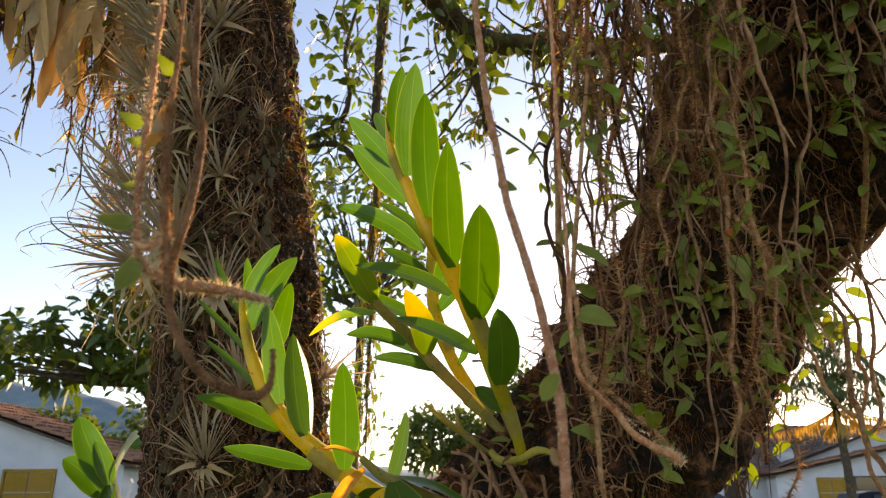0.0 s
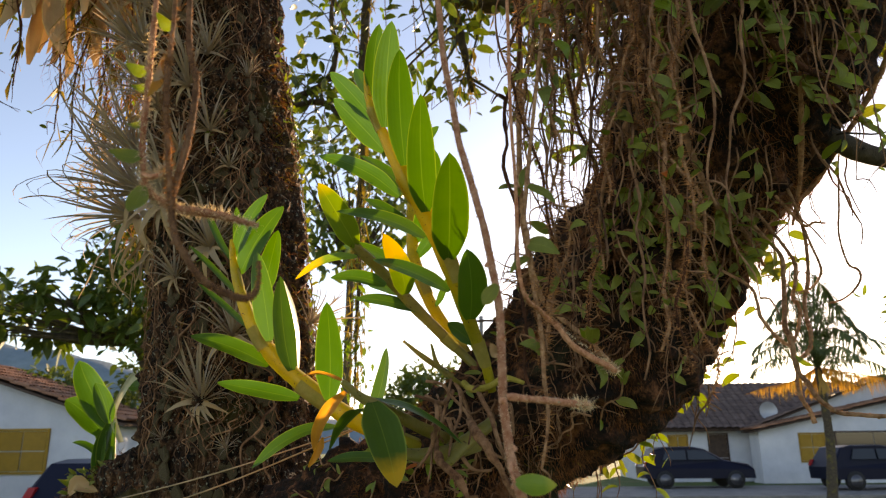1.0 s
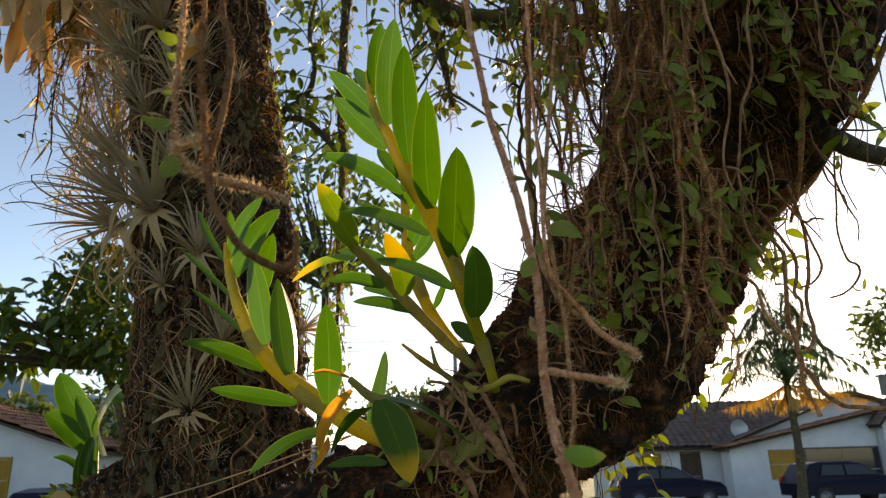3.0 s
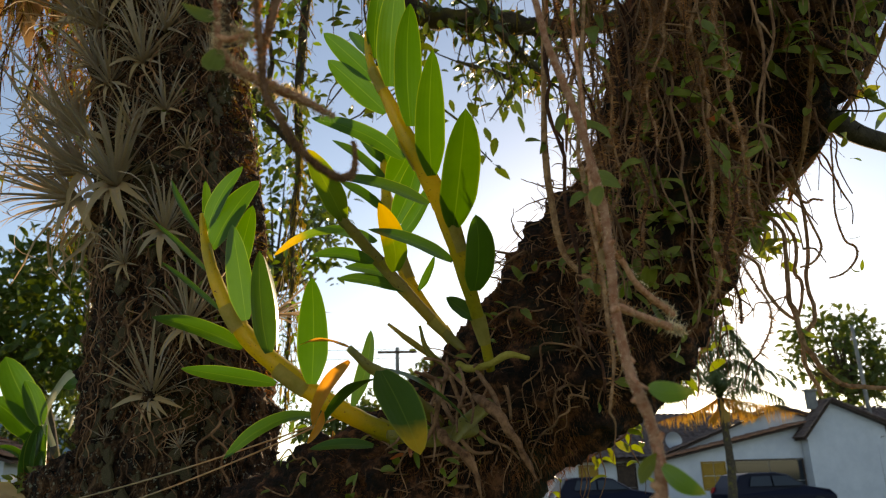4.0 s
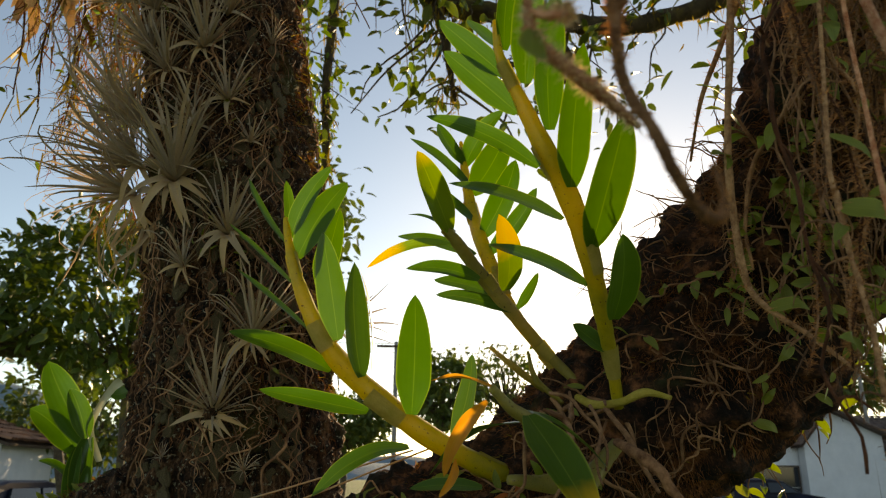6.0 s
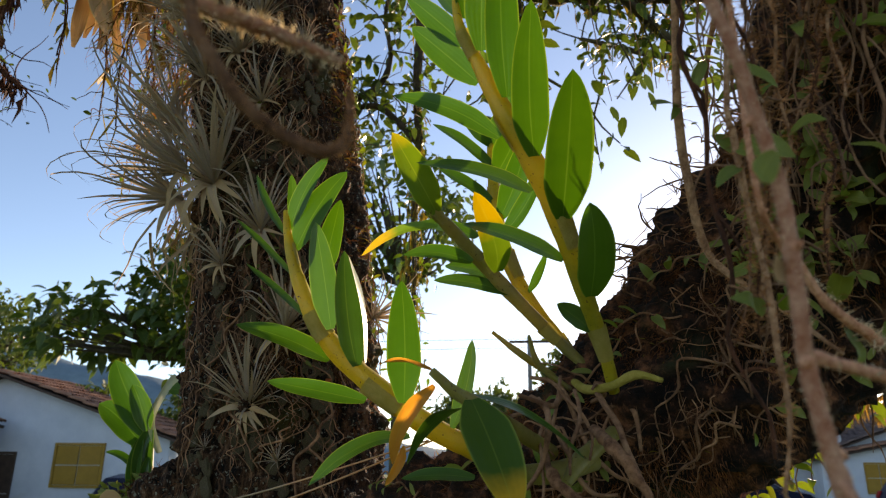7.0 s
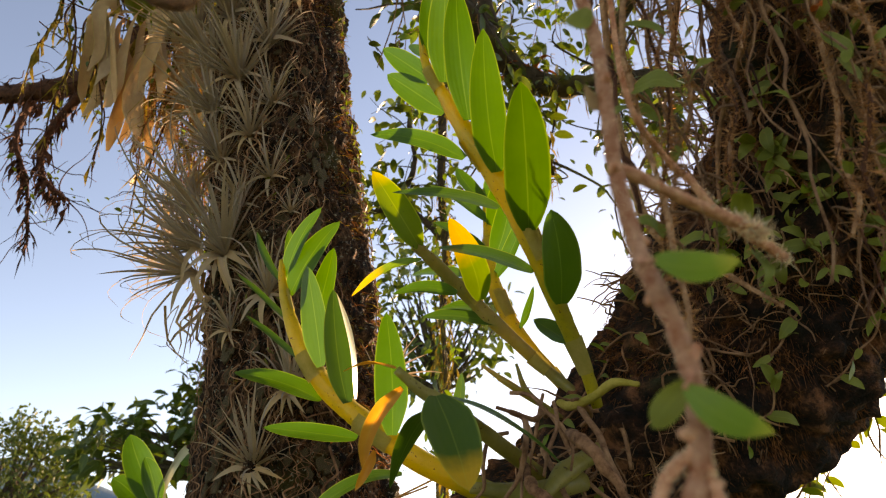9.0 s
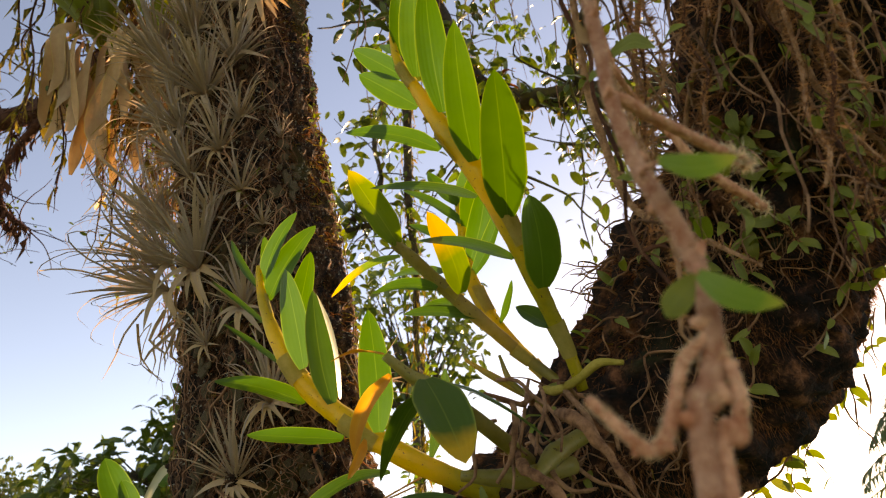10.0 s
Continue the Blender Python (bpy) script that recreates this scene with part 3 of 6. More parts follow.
OVERHEAD = [[(-0.35, 0.86, 2.85), (-0.3, 0.9, 3.0), (0.1, 1.0, 2.78), (0.6, 1.0, 2.8), (1.1, 0.95, 2.9)],
            [(-0.35, 0.9, 2.9), (-0.5, 1.35, 3.1), (0.0, 1.35, 3.05), (0.5, 1.35, 3.05), (1.2, 1.3, 3.2)],
            [(-0.35, 0.9, 2.95), (-0.6, 1.7, 3.4), (0.0, 1.7, 3.4), (0.6, 1.7, 3.4), (1.3, 1.6, 3.5)],
            [(0.36, 0.38, 2.12), (0.2, 0.37, 2.16), (0.07, 0.36, 2.2), (-0.05, 0.28, 2.26), (-0.12, 0.2, 2.3)],
            [(-0.35, 0.87, 2.9), (-0.55, 0.9, 2.65), (-0.8, 0.9, 2.6), (-1.2, 0.9, 2.7)]]
for pts in OVERHEAD:
    g = Geo()
    tube(g, pts, [0.03, 0.022, 0.014], 10, 40, 0.3, 30)
    part("bough", g, M_BRANCH, tree, "overhead bough of the host tree")
g = Geo()
for _ in range(3200):
    p = Vector((random.gauss(0, 1.7), rnd(-3.6, 1.0), 0))
    p.z = max(3.3, 2.6 + 1.0 * max(0, p.y) + abs(random.gauss(0.9, 0.7)))
    w = rvec().normalized()
    L = rnd(0.10, 0.2)
    blade(g, [p, p + w * L * 0.5, p + w * L], L * 0.5, rvec(), shape_ellipse, 4, 2, 0.2)
part("crown", g, M_CANOPY, tree, "unseen leafy crown added overhead to hold back skylight")

# ---- the large orchid ----
orchid = thing("orchid", "large orchid with yellowish canes and broad green leaves on the limb", "orchid", (0.06, 0.545, 1.63))


def cane(pts, radii, nodes, mat, label):
    """A jointed cane: swollen between its rings."""
    geo = Geo()
    n = 90
    cur = spline(pts, n)
    fr = frames_along(cur)
    verts, faces, al = [], [], []
    seg = 14
    for i, (q, (t, s, u)) in enumerate(zip(cur, fr)):
        v = i / (n - 1)
        ph = v * nodes
        r = 1.2 * lerp_list(radii, v) * (0.93 + 0.12 * math.sin(math.pi * (ph % 1.0)) ** 0.7) * (1.0 + 0.1 * max(0, 1 - abs((ph % 1.0) - 0.03) * 25))
        for k in range(seg):
            a = 2 * math.pi * k / seg
            d = s * math.cos(a) + u * math.sin(a)
            verts.append(q + d * r * (1 + 0.05 * math.sin(a * 5 + v * 4)))
            al.append(v)
    for i in range(n - 1):
        for k in range(seg):
            k2 = (k + 1) % seg
            faces.append((i * seg + k, i * seg + k2, (i + 1) * seg + k2, (i + 1) * seg + k))
    faces += [tuple(range(seg - 1, -1, -1)), tuple(range((n - 1) * seg, n * seg))]
    geo.add(verts, faces, al)
    ob = part("cane", geo, mat, orchid, label)
    # papery remains of sheaths round some joints
    for j in range(1, nodes):
        if j % 2 == 0:
            continue
        sh = Geo()
        i0 = int((j + 0.05) / nodes * (n - 1))
        i1 = min(n - 1, i0 + 7)
        vv, ff, m = [], [], 11
        for i in range(i0, i1 + 1):
            t, s, u = fr[i]
            r = lerp_list(radii, i / (n - 1)) * 1.3 + 0.0003
            for k in range(m):
                a = 0.6 + j + 3.6 * k / (m - 1)
                vv.append(cur[i] + (s * math.cos(a) + u * math.sin(a)) * (r + 0.0008 * (i - i0) / 7 * abs(math.sin(k * 2.1))))
        for i in range(i1 - i0):
            for k in range(m - 1):
                ff.append((i * m + k, i * m + k + 1, (i + 1) * m + k + 1, (i + 1) * m + k))
        sh.add(vv, ff)
        part("sheath", sh, M_SHEATH, ob, "dry papery sheath")
    return ob


A_CANE = [(0.071, 0.543, 1.622), (0.066, 0.533, 1.642), (0.055, 0.511, 1.671), (0.043, 0.492, 1.704), (0.030, 0.479, 1.733), (0.014, 0.471, 1.762), (0.001, 0.468, 1.790), (-0.010, 0.466, 1.815), (-0.013, 0.464, 1.838)]
cane(A_CANE, [0.00265, 0.00312, 0.00406, 0.00491, 0.00515, 0.00468, 0.00328, 0.00234, 0.0014], 9, M_CANE, "yellow-green jointed cane")
B2_CANE = [(0.064, 0.63, 1.64), (0.05, 0.632, 1.663), (0.022, 0.634, 1.703), (0.005, 0.645, 1.75), (-0.001, 0.69, 1.803), (-0.005, 0.715, 1.855), (-0.007, 0.73, 1.89)]
cane(B2_CANE, [0.00273, 0.00312, 0.00429, 0.00484, 0.00452, 0.00312, 0.00156], 8, M_CANE, "yellowish jointed cane")
B1_CANE = [(0.06, 0.60, 1.645), (0.04, 0.6, 1.665), (0.012, 0.585, 1.692), (-0.008, 0.578, 1.714), (-0.028, 0.557, 1.732), (-0.04, 0.548, 1.742)]
cane(B1_CANE, [0.0025, 0.00328, 0.0039, 0.0039, 0.00328, 0.00156], 6, M_CANE_OLD, "older greenish-brown cane")
C_CANE = [(0.07, 0.63, 1.575), (0.02, 0.62, 1.58), (-0.033, 0.60, 1.602), (-0.070, 0.592, 1.626), (-0.102, 0.589, 1.653), (-0.120, 0.583, 1.678), (-0.133, 0.583, 1.706), (-0.141, 0.584, 1.732), (-0.146, 0.588, 1.755)]
cane(C_CANE, [0.00468, 0.0053, 0.00585, 0.00608, 0.00577, 0.00499, 0.00374, 0.00265, 0.00156], 9, M_CANE, "arching yellow-green cane")


def oleaf(base, tip, width, face, bulge=(0, 0, 0), mat=None, fold=0.2, wave=0.05, label="", twist=0.0, shape=shape_oblong, roll=0.0):
    geo = Geo()
    blade(geo, arc(base, tip, bulge), width, face, shape, 18, 16 if roll else 6, fold, wave, twist, roll)
    return part("leaf", geo, mat or M_ORCHID, orchid, label)


# main cane
oleaf((0.043, 0.484, 1.706), (0.047, 0.423, 1.758), 0.0250, (0.20, -0.70, -0.68), (0.0005, 0.001, 0.0))
oleaf((0.0567, 0.497, 1.667), (0.0558, 0.468, 1.7086), 0.0216, (0.36, -0.79, -0.5), (0.002, -0.0024, -0.0016))
oleaf((0.059, 0.521, 1.653), (0.040, 0.524, 1.6695), 0.0139, (0.15, -0.89, 0.43), (0.0007, 0.002, 0.0004), M_ORCHID_DARK)
oleaf((0.043, 0.498, 1.687), (-0.013, 0.511, 1.7145), 0.0160, (0.15, -0.76, 0.64), (0.0016, -0.0024, 0.0016), M_ORCHID_DARK)
oleaf((0.027, 0.485, 1.722), (-0.0376, 0.4965, 1.747), 0.0146, (0.09, -0.8, 0.59), (0.0035, 0.004, 0.0050), M_ORCHID_DARK)
oleaf((0.011, 0.469, 1.747), (-0.0516, 0.493, 1.789), 0.0130, (-0.15, -0.96, 0.19), (0.0030, 0.0004, 0.0043))
oleaf((0.0, 0.470, 1.781), (-0.0412, 0.491, 1.8335), 0.0163, (-0.40, -0.9, -0.09), (0.0003, 0.001, 0.0008))
oleaf((-0.008, 0.469, 1.805), (-0.0446, 0.490, 1.855), 0.0145, (-0.50, -0.84, -0.16), (0.001, 0.002, 0.001))
oleaf((-0.010, 0.467, 1.821), (-0.026, 0.496, 1.861), 0.0115, (0.2, -0.95, 0.2), (0, 0, 0))
oleaf((0.0288, 0.468, 1.735), (0.0289, 0.429, 1.802), 0.0194, (0.14, -0.86, -0.49), (-0.0018, 0.002, -0.004))
oleaf((0.0155, 0.459, 1.765), (0.0154, 0.426, 1.833), 0.0186, (0.25, -0.88, -0.42), (-0.002, 0.003, 0.003))
oleaf((0.0025, 0.458, 1.793), (0.0076, 0.445, 1.867), 0.0190, (0.1, -0.95, -0.2), (-0.0015, 0.001, 0))
oleaf((-0.0075, 0.467, 1.820), (-0.0024, 0.455, 1.8715), 0.0135, (0.4, -0.9, -0.2), (-0.002, 0.0, 0))
# middle cane
oleaf((-0.001, 0.70, 1.83), (-0.057, 0.703, 1.879), 0.019, (0.3, -0.7, 0.6), (0, 0, 0.004))
oleaf((-0.005, 0.715, 1.86), (-0.031, 0.706, 1.897), 0.018, (0.4, -0.9, 0.3), (-0.003, 0, 0))
oleaf((-0.005, 0.72, 1.86), (0.027, 0.679, 1.898), 0.024, (-0.3, -0.9, 0.3), (-0.002, 0, 0.004))
oleaf((0.0, 0.70, 1.825), (0.024, 0.655, 1.862), 0.028, (-0.2, -0.9, -0.2), (0.004, 0, 0.002))
oleaf((0.004, 0.66, 1.77), (0.026, 0.62, 1.822), 0.022, (-0.4, -0.9, -0.1), (0.004, 0, 0.002))
oleaf((0.006, 0.645, 1.75), (0.038, 0.6, 1.79), 0.017, (-0.5, -0.8, 0.1), (0.004, 0, 0.0))
oleaf((0.006, 0.560, 1.699), (-0.0056, 0.511, 1.734), 0.0180, (0.35, -0.62, -0.7), (0.004, 0.0, -0.0026), M_ORCHID_YELLOW, label="yellowing leaf")
oleaf((0.025, 0.628, 1.702), (0.038, 0.606, 1.725), 0.010, (-0.6, -0.7, 0.2), (0.002, 0, 0))
oleaf((-0.002, 0.675, 1.79), (-0.045, 0.66, 1.815), 0.018, (0.3, -0.75, 0.55), (0, 0, 0.002))
# older cane
oleaf((-0.0324, 0.5502, 1.736), (-0.0561, 0.515, 1.7764), 0.0205, (0.56, -0.76, -0.33), (0.001, 0.0005, -0.001), M_ORCHID_SPOT, label="dull spotted old leaf")
oleaf((-0.01, 0.60, 1.735), (-0.066, 0.67, 1.772), 0.015, (0.1, -0.9, 0.3), (0, 0, 0.003))
oleaf((-0.032, 0.553, 1.728), (-0.087, 0.578, 1.717), 0.0085, (0.1, -0.9, 0.3), (0.0, 0, 0.007), M_ORCHID_YELLOW, label="narrow leaf yellowing at the tip")
oleaf((-0.011, 0.567, 1.7077), (-0.060, 0.587, 1.720), 0.0139, (-0.22, -0.81, 0.54), (0.001, -0.003, 0.003))
oleaf((0.004, 0.595, 1.705), (-0.037, 0.64, 1.727), 0.015, (0.1, -0.9, 0.3), (0, 0, 0.002))
oleaf((0.013, 0.582, 1.69), (-0.039, 0.589, 1.702), 0.012, (0.1, -0.85, 0.4), (0, 0, 0.003), M_ORCHID_DARK)
oleaf((-0.036, 0.551, 1.74), (-0.06, 0.565, 1.752), 0.007, (0.1, -0.6, 0.8), (0, 0, 0.002), M_ORCHID_DARK)
# arching cane
oleaf((-0.1085, 0.5905, 1.6485), (-0.1815, 0.6035, 1.6764), 0.0189, (0.11, -0.76, 0.64), (0.0017, 0.0006, 0.0028))
oleaf((-0.083, 0.592, 1.622), (-0.1593, 0.614, 1.638), 0.0155, (-0.13, -0.81, 0.57), (0.0013, 0.0002, 0.0))
oleaf((-0.1035, 0.5725, 1.666), (-0.1171, 0.567, 1.7386), 0.0200, (-0.2, -0.96, -0.12), (0.0005, 0.0014, -0.0014))
oleaf((-0.1355, 0.584, 1.7245), (-0.104, 0.5925, 1.786), 0.0217, (-0.12, -0.97, 0.2), (-0.0016, -0.0022, 0.0022))
oleaf((-0.1415, 0.588, 1.7405), (-0.1153, 0.582, 1.7937), 0.0140, (-0.19, -0.98, -0.05), (-0.0032, -0.0013, 0.0012))
oleaf((-0.1445, 0.588, 1.7365), (-0.1787, 0.608, 1.7934), 0.0085, (0.7, -0.6, 0.4), (-0.002, 0, -0.002))
oleaf((-0.1375, 0.5905, 1.7072), (-0.1891, 0.604, 1.756), 0.0095, (0.5, -0.45, 0.75), (-0.001, 0, 0.001))
oleaf((-0.1275, 0.598, 1.6785), (-0.1816, 0.612, 1.7236), 0.0105, (0.5, -0.45, 0.75), (-0.001, 0, 0.001))
oleaf((-0.1435, 0.595, 1.7495), (-0.1506, 0.606, 1.7913), 0.0078, (0.1, -1, 0), (0.001, 0, 0))
# leaf turned from the sun; its shade comes from the darker leaf colour
oleaf((-0.088, 0.583, 1.6435), (-0.0945, 0.561, 1.716), 0.0200, (0.6, -0.78, -0.05), (-0.002, 0.001, -0.004), M_ORCHID_DARK, 0.3)
# narrow pale blade paints the sun's glint along the leaf's right margin
oleaf((-0.0815, 0.580, 1.645), (-0.0910, 0.559, 1.712), 0.0120, (1.0, -0.12, 0.3), (0.0035, -0.001, 0.0), M_PALE_GLINT, 0.15, label="folded leaf margin coloured near-white for its sun glint")
oleaf((-0.119, 0.595, 1.705), (-0.1083, 0.595, 1.7653), 0.0185, (-0.1, -0.97, 0.1), (-0.001, 0.003, 0))
oleaf((-0.0545, 0.574, 1.619), (-0.0543, 0.552, 1.6925), 0.0230, (-0.21, -0.95, -0.25), (0.001, 0.003, -0.001))
oleaf((-0.0026, 0.452, 1.6096), (0.0171, 0.4134, 1.5628), 0.0222, (0.11, -0.74, 0.66), (0.0007, 0.0005, 0.001), M_ORCHID_AGED, label="dark drooping leaf with a yellow tip")
oleaf((-0.0208, 0.4483, 1.6223), (-0.0494, 0.4584, 1.6257), 0.0062, (0.1, -0.4, 1), (0, 0, 0.003), M_DRY_ORANGE, 0.35, 0.2, "curled orange dead leaf")
oleaf((-0.021, 0.462, 1.617), (-0.0414, 0.4707, 1.5814), 0.0075, (0.6, -0.75, 0.2), (-0.004, -0.003, 0.002), M_DRY_ORANGE, 0.45, 0.25, "twisted orange dead leaf", 0.8)
oleaf((-0.036, 0.47, 1.59), (-0.044, 0.468, 1.572), 0.0045, (0.8, -0.6, 0.2), (0.002, -0.003, 0.0), M_DRY_ORANGE, 0.5, 0.2, "twisted orange dead leaf", 1.0)
oleaf((-0.026, 0.595, 1.605), (-0.013, 0.593, 1.662), 0.0145, (-0.6, -0.8, 0.1), (0.003, 0, 0), M_ORCHID_DARK)
oleaf((-0.055, 0.603, 1.6), (-0.116, 0.585, 1.569), 0.0155, (0.2, -0.55, 0.8), (0, 0, 0.009), M_ORCHID_DARK)
oleaf((-0.004, 0.462, 1.607), (-0.045, 0.535, 1.582), 0.014, (0.3, -0.7, 0.6), (0, 0, 0.008), M_ORCHID_DARK)
oleaf((-0.002, 0.46, 1.612), (0.05, 0.50, 1.585), 0.013, (-0.2, -0.6, 0.8), (0, 0, 0.005), M_ORCHID_DARK)
oleaf((-0.01, 0.57, 1.575), (-0.055, 0.575, 1.574), 0.011, (0, -0.7, 0.7), (0, 0, 0.002), M_ORCHID_DARK)
# stalk of the dry shoot that carries the drooping leaf, and short stumps
g = Geo()
tube(g, [(0.035, 0.56, 1.59), (0.02, 0.51, 1.597), (0.0, 0.465, 1.608), (-0.010, 0.455, 1.613), (-0.0205, 0.4485, 1.622)], [0.0045, 0.0042, 0.0036, 0.003, 0.002], 10, 20, 0.1, 200)
part("cane", g, M_CANE_OLD, orchid, "thin withered cane")
for pts, r in (
    ([(0.06, 0.56, 1.585), (0.03, 0.54, 1.578), (0.0, 0.53, 1.580)], 0.0062),
    ([(0.07, 0.55, 1.60), (0.05, 0.525, 1.585), (0.04, 0.51, 1.572)], 0.0055),
    ([(0.04, 0.61, 1.64), (0.02, 0.60, 1.652), (0.0, 0.60, 1.668)], 0.0026),
    ([(0.05, 0.6, 1.63), (0.03, 0.59, 1.645), (0.024, 0.585, 1.663)], 0.0022),
):
    g = Geo()
    tube(g, pts, [r * 0.8, r, r * 0.45], 10, 14, 0.15, 150)
    part("cane_stump", g, M_CANE_OLD, orchid, "short leafless cane stump")
for pts, r in (([(0.055, 0.50, 1.60), (0.061, 0.47, 1.589), (0.072, 0.465, 1.573), (0.083, 0.465, 1.55)], 0.0062), ([(0.03, 0.53, 1.59), (0.035, 0.50, 1.575), (0.05, 0.49, 1.56), (0.055, 0.49, 1.54)], 0.005)):
    g = Geo()
    r = r * 0.5
    tube(g, pts, [r * 0.7, r, r * 0.9, r * 0.3], 10, 30, 0.7, 160)
    part("cane_stump", g, M_ROOT_PALE, orchid, "withered brown cane stump")
# roots of the orchid
g = Geo()
tube(g, [(0.05, 0.56, 1.63), (0.056, 0.545, 1.624), (0.068, 0.53, 1.624), (0.08, 0.52, 1.629), (0.092, 0.511, 1.625)], [0.0022, 0.0026, 0.0026, 0.0024, 0.0014], 9, 24, 0.15, 120)
part("root", g, M_ROOT_GREEN, orchid, "thick pale yellow-green root")
random.seed(21)
for i in range(16):
    b = Vector((rnd(0.02, 0.075), rnd(0.52, 0.6), rnd(1.60, 1.635)))
    pts = [b]
    v = Vector((rnd(-0.6, 0.8), rnd(-1, -0.1), rnd(-0.6, 0.1))).normalized()
    for k in range(5):
        v = (v + rvec(0.35) + Vector((0, -0.05, -0.22))).normalized()
        pts.append(pts[-1] + v * 0.012)
    g = Geo()
    r = rnd(0.0009, 0.0018)
    tube(g, pts, [r, r, r * 0.6], 6, 16)
    part("root", g, M_ROOT, orchid)

# ---- the young orchid on the burl ----
young = thing("young_orchid", "small orchid with four broad green leaves on the trunk's burl", "orchid", (-0.345, 0.795, 1.585))


def yleaf(base, tip, width, face, bulge, mat=None, label=""):
    geo = Geo()
    blade(geo, arc(base, tip, bulge), width, face, shape_oblong, 14, 6, 0.2, 0.05)
    part("leaf", geo, mat or M_ORCHID, young, label)


yleaf((-0.342, 0.80, 1.607), (-0.389, 0.80, 1.682), 0.03, (0.4, -0.9, 0.1), (-0.002, -0.004, 0.002))
yleaf((-0.345, 0.795, 1.598), (-0.393, 0.79, 1.638), 0.027, (0.4, -0.8, 0.4), (-0.002, 0, 0.006))
yleaf((-0.341, 0.792, 1.612), (-0.360, 0.788, 1.656), 0.019, (0.3, -0.9, 0.2), (0.002, -0.002, 0.002))
g = Geo()
blade(g, [(-0.328, 0.795, 1.592), (-0.3372, 0.795, 1.610), (-0.3405, 0.795, 1.624), (-0.335, 0.795, 1.641), (-0.3253, 0.794, 1.6577), (-0.3172, 0.793, 1.6645)], 0.0095, (0.85, -0.4, 0.3), lambda s: 0.7 + 0.3 * math.sin(s * 7) * (1 - s) + 0.25 * s, 20, 4, 0.3, 0.12)
part("leaf", g, M_PALE_GLINT, young, "pale leaf turned edge on")
yleaf((-0.326, 0.797, 1.652), (-0.303, 0.794, 1.6625), 0.013, (0.2, -0.9, 0.4), (0, 0, -0.004), None, "folded green tip of the pale leaf")
yleaf((-0.348, 0.795, 1.577), (-0.376, 0.785, 1.5925), 0.010, (0.2, -0.6, 0.8), (0, 0, 0.004))
yleaf((-0.343, 0.80, 1.590), (-0.352, 0.792, 1.607), 0.010, (0.3, -0.9, 0.2), (-0.004, 0, 0))
for base, tip, w in (((-0.340, 0.797, 1.562), (-0.340, 0.797, 1.613), 0.021), ((-0.346, 0.793, 1.556), (-0.346, 0.793, 1.604), 0.015), ((-0.334, 0.793, 1.556), (-0.334, 0.793, 1.588), 0.012)):
    geo = Geo()
    blade(geo, arc(base, tip, (0, -0.003, 0)), w, (0.1, -1, 0.1), lambda s: 0.75 + 0.25 * math.sin(s * 3) - 0.35 * s * s, 10, 6, 0.9)
    part("sheath", geo, M_ORCHID_DARK, young, "dark green sheath folded round the stem")
g = Geo()
tube(g, [(-0.338, 0.80, 1.540), (-0.341, 0.80, 1.575), (-0.340, 0.80, 1.61)], [0.007, 0.007, 0.003], 10, 10)
part("cane", g, M_ORCHID_DARK, young)

# ---- air plants on the trunk ----
random.seed(31)
BLADES = []
for i in range(7):  # stiff channelled blades, from straight to curved over
    g = Geo()
    curl = (0.0, 0.08, 0.18, 0.3, 0.45, 0.12, 0.62)[i]
    blade(g, [(0, 0, 0), (0.02 + 0.03 * curl, 0, 0.33), (0.03 + 0.16 * curl, 0.01 * (i - 3), 0.67), (0.04 + 0.48 * curl, 0.03 * (i - 3), 0.99 - 0.3 * curl)], 0.056, (-1, 0.1, 0.1), shape_strap, 9, 2, 0.7)
    BLADES.append(g.mesh("blade", M_AIRPLANT))
g = Geo()
blade(g, [(0, 0, 0), (0.25, 0, 0.16), (0.6, 0, 0.12), (1.0, 0.04, -0.12)], 0.26, (-0.3, 0, 1), shape_strap, 8, 2, 0.4)
BLADE_DRY = g.mesh("dry_blade", M_AIRPLANT_DRY)
THREADS = []
for i in range(4):  # long fine blades that trail and hook down at the end
    g = Geo()
    k = (0.2, 0.45, 0.7, 0.95)[i]
    blade(g, [(0, 0, 0), (0.04, 0, 0.35), (0.1 + 0.1 * k, 0.03, 0.7), (0.24 + 0.24 * k, 0.05 * (i - 1), 0.93 - 0.1 * k), (0.34 + 0.34 * k, 0.08 * (i - 1), 0.94 - 0.4 * k)], 0.022, (-1, 0.1, 0.1), shape_strap, 12, 2, 0.6)
    THREADS.append(g.mesh("blade", M_AIRPLANT))


def air_plant(at, way, size, count, dry, spread=1.0, group="air plants on the trunk", threads=0):
    """A rosette of stiff silvery blades that looks along way, with broad withered blades below."""
    plant = thing("air_plant", "silvery grey air plant with a spiky rosette of narrow blades", "air plant", at, group)
    q = Vector(way).to_track_quat("Z", "Y").to_matrix().to_4x4()
    for i in range(count):
        f = (i + 0.5) / count
        az = i * 2.39996 + rnd(-0.25, 0.25)
        tilt = 0.06 + spread * f ** 0.75 + rnd(-0.1, 0.14)
        L = size * 1.18 * (1.0 - 0.34 * f) * rnd(0.72, 1.12)
        m = Matrix.Translation(at) @ q @ Matrix.Rotation(az, 4, "Z") @ Matrix.Rotation(tilt, 4, "Y") @ Matrix.Diagonal((L, L, L, 1))
        placed("blade", random.choice(BLADES), m, plant)
    for i in range(threads):
        az, tilt = rnd(0, 6.28), rnd(0.1, 0.75)
        L = size * rnd(0.8, 1.5)
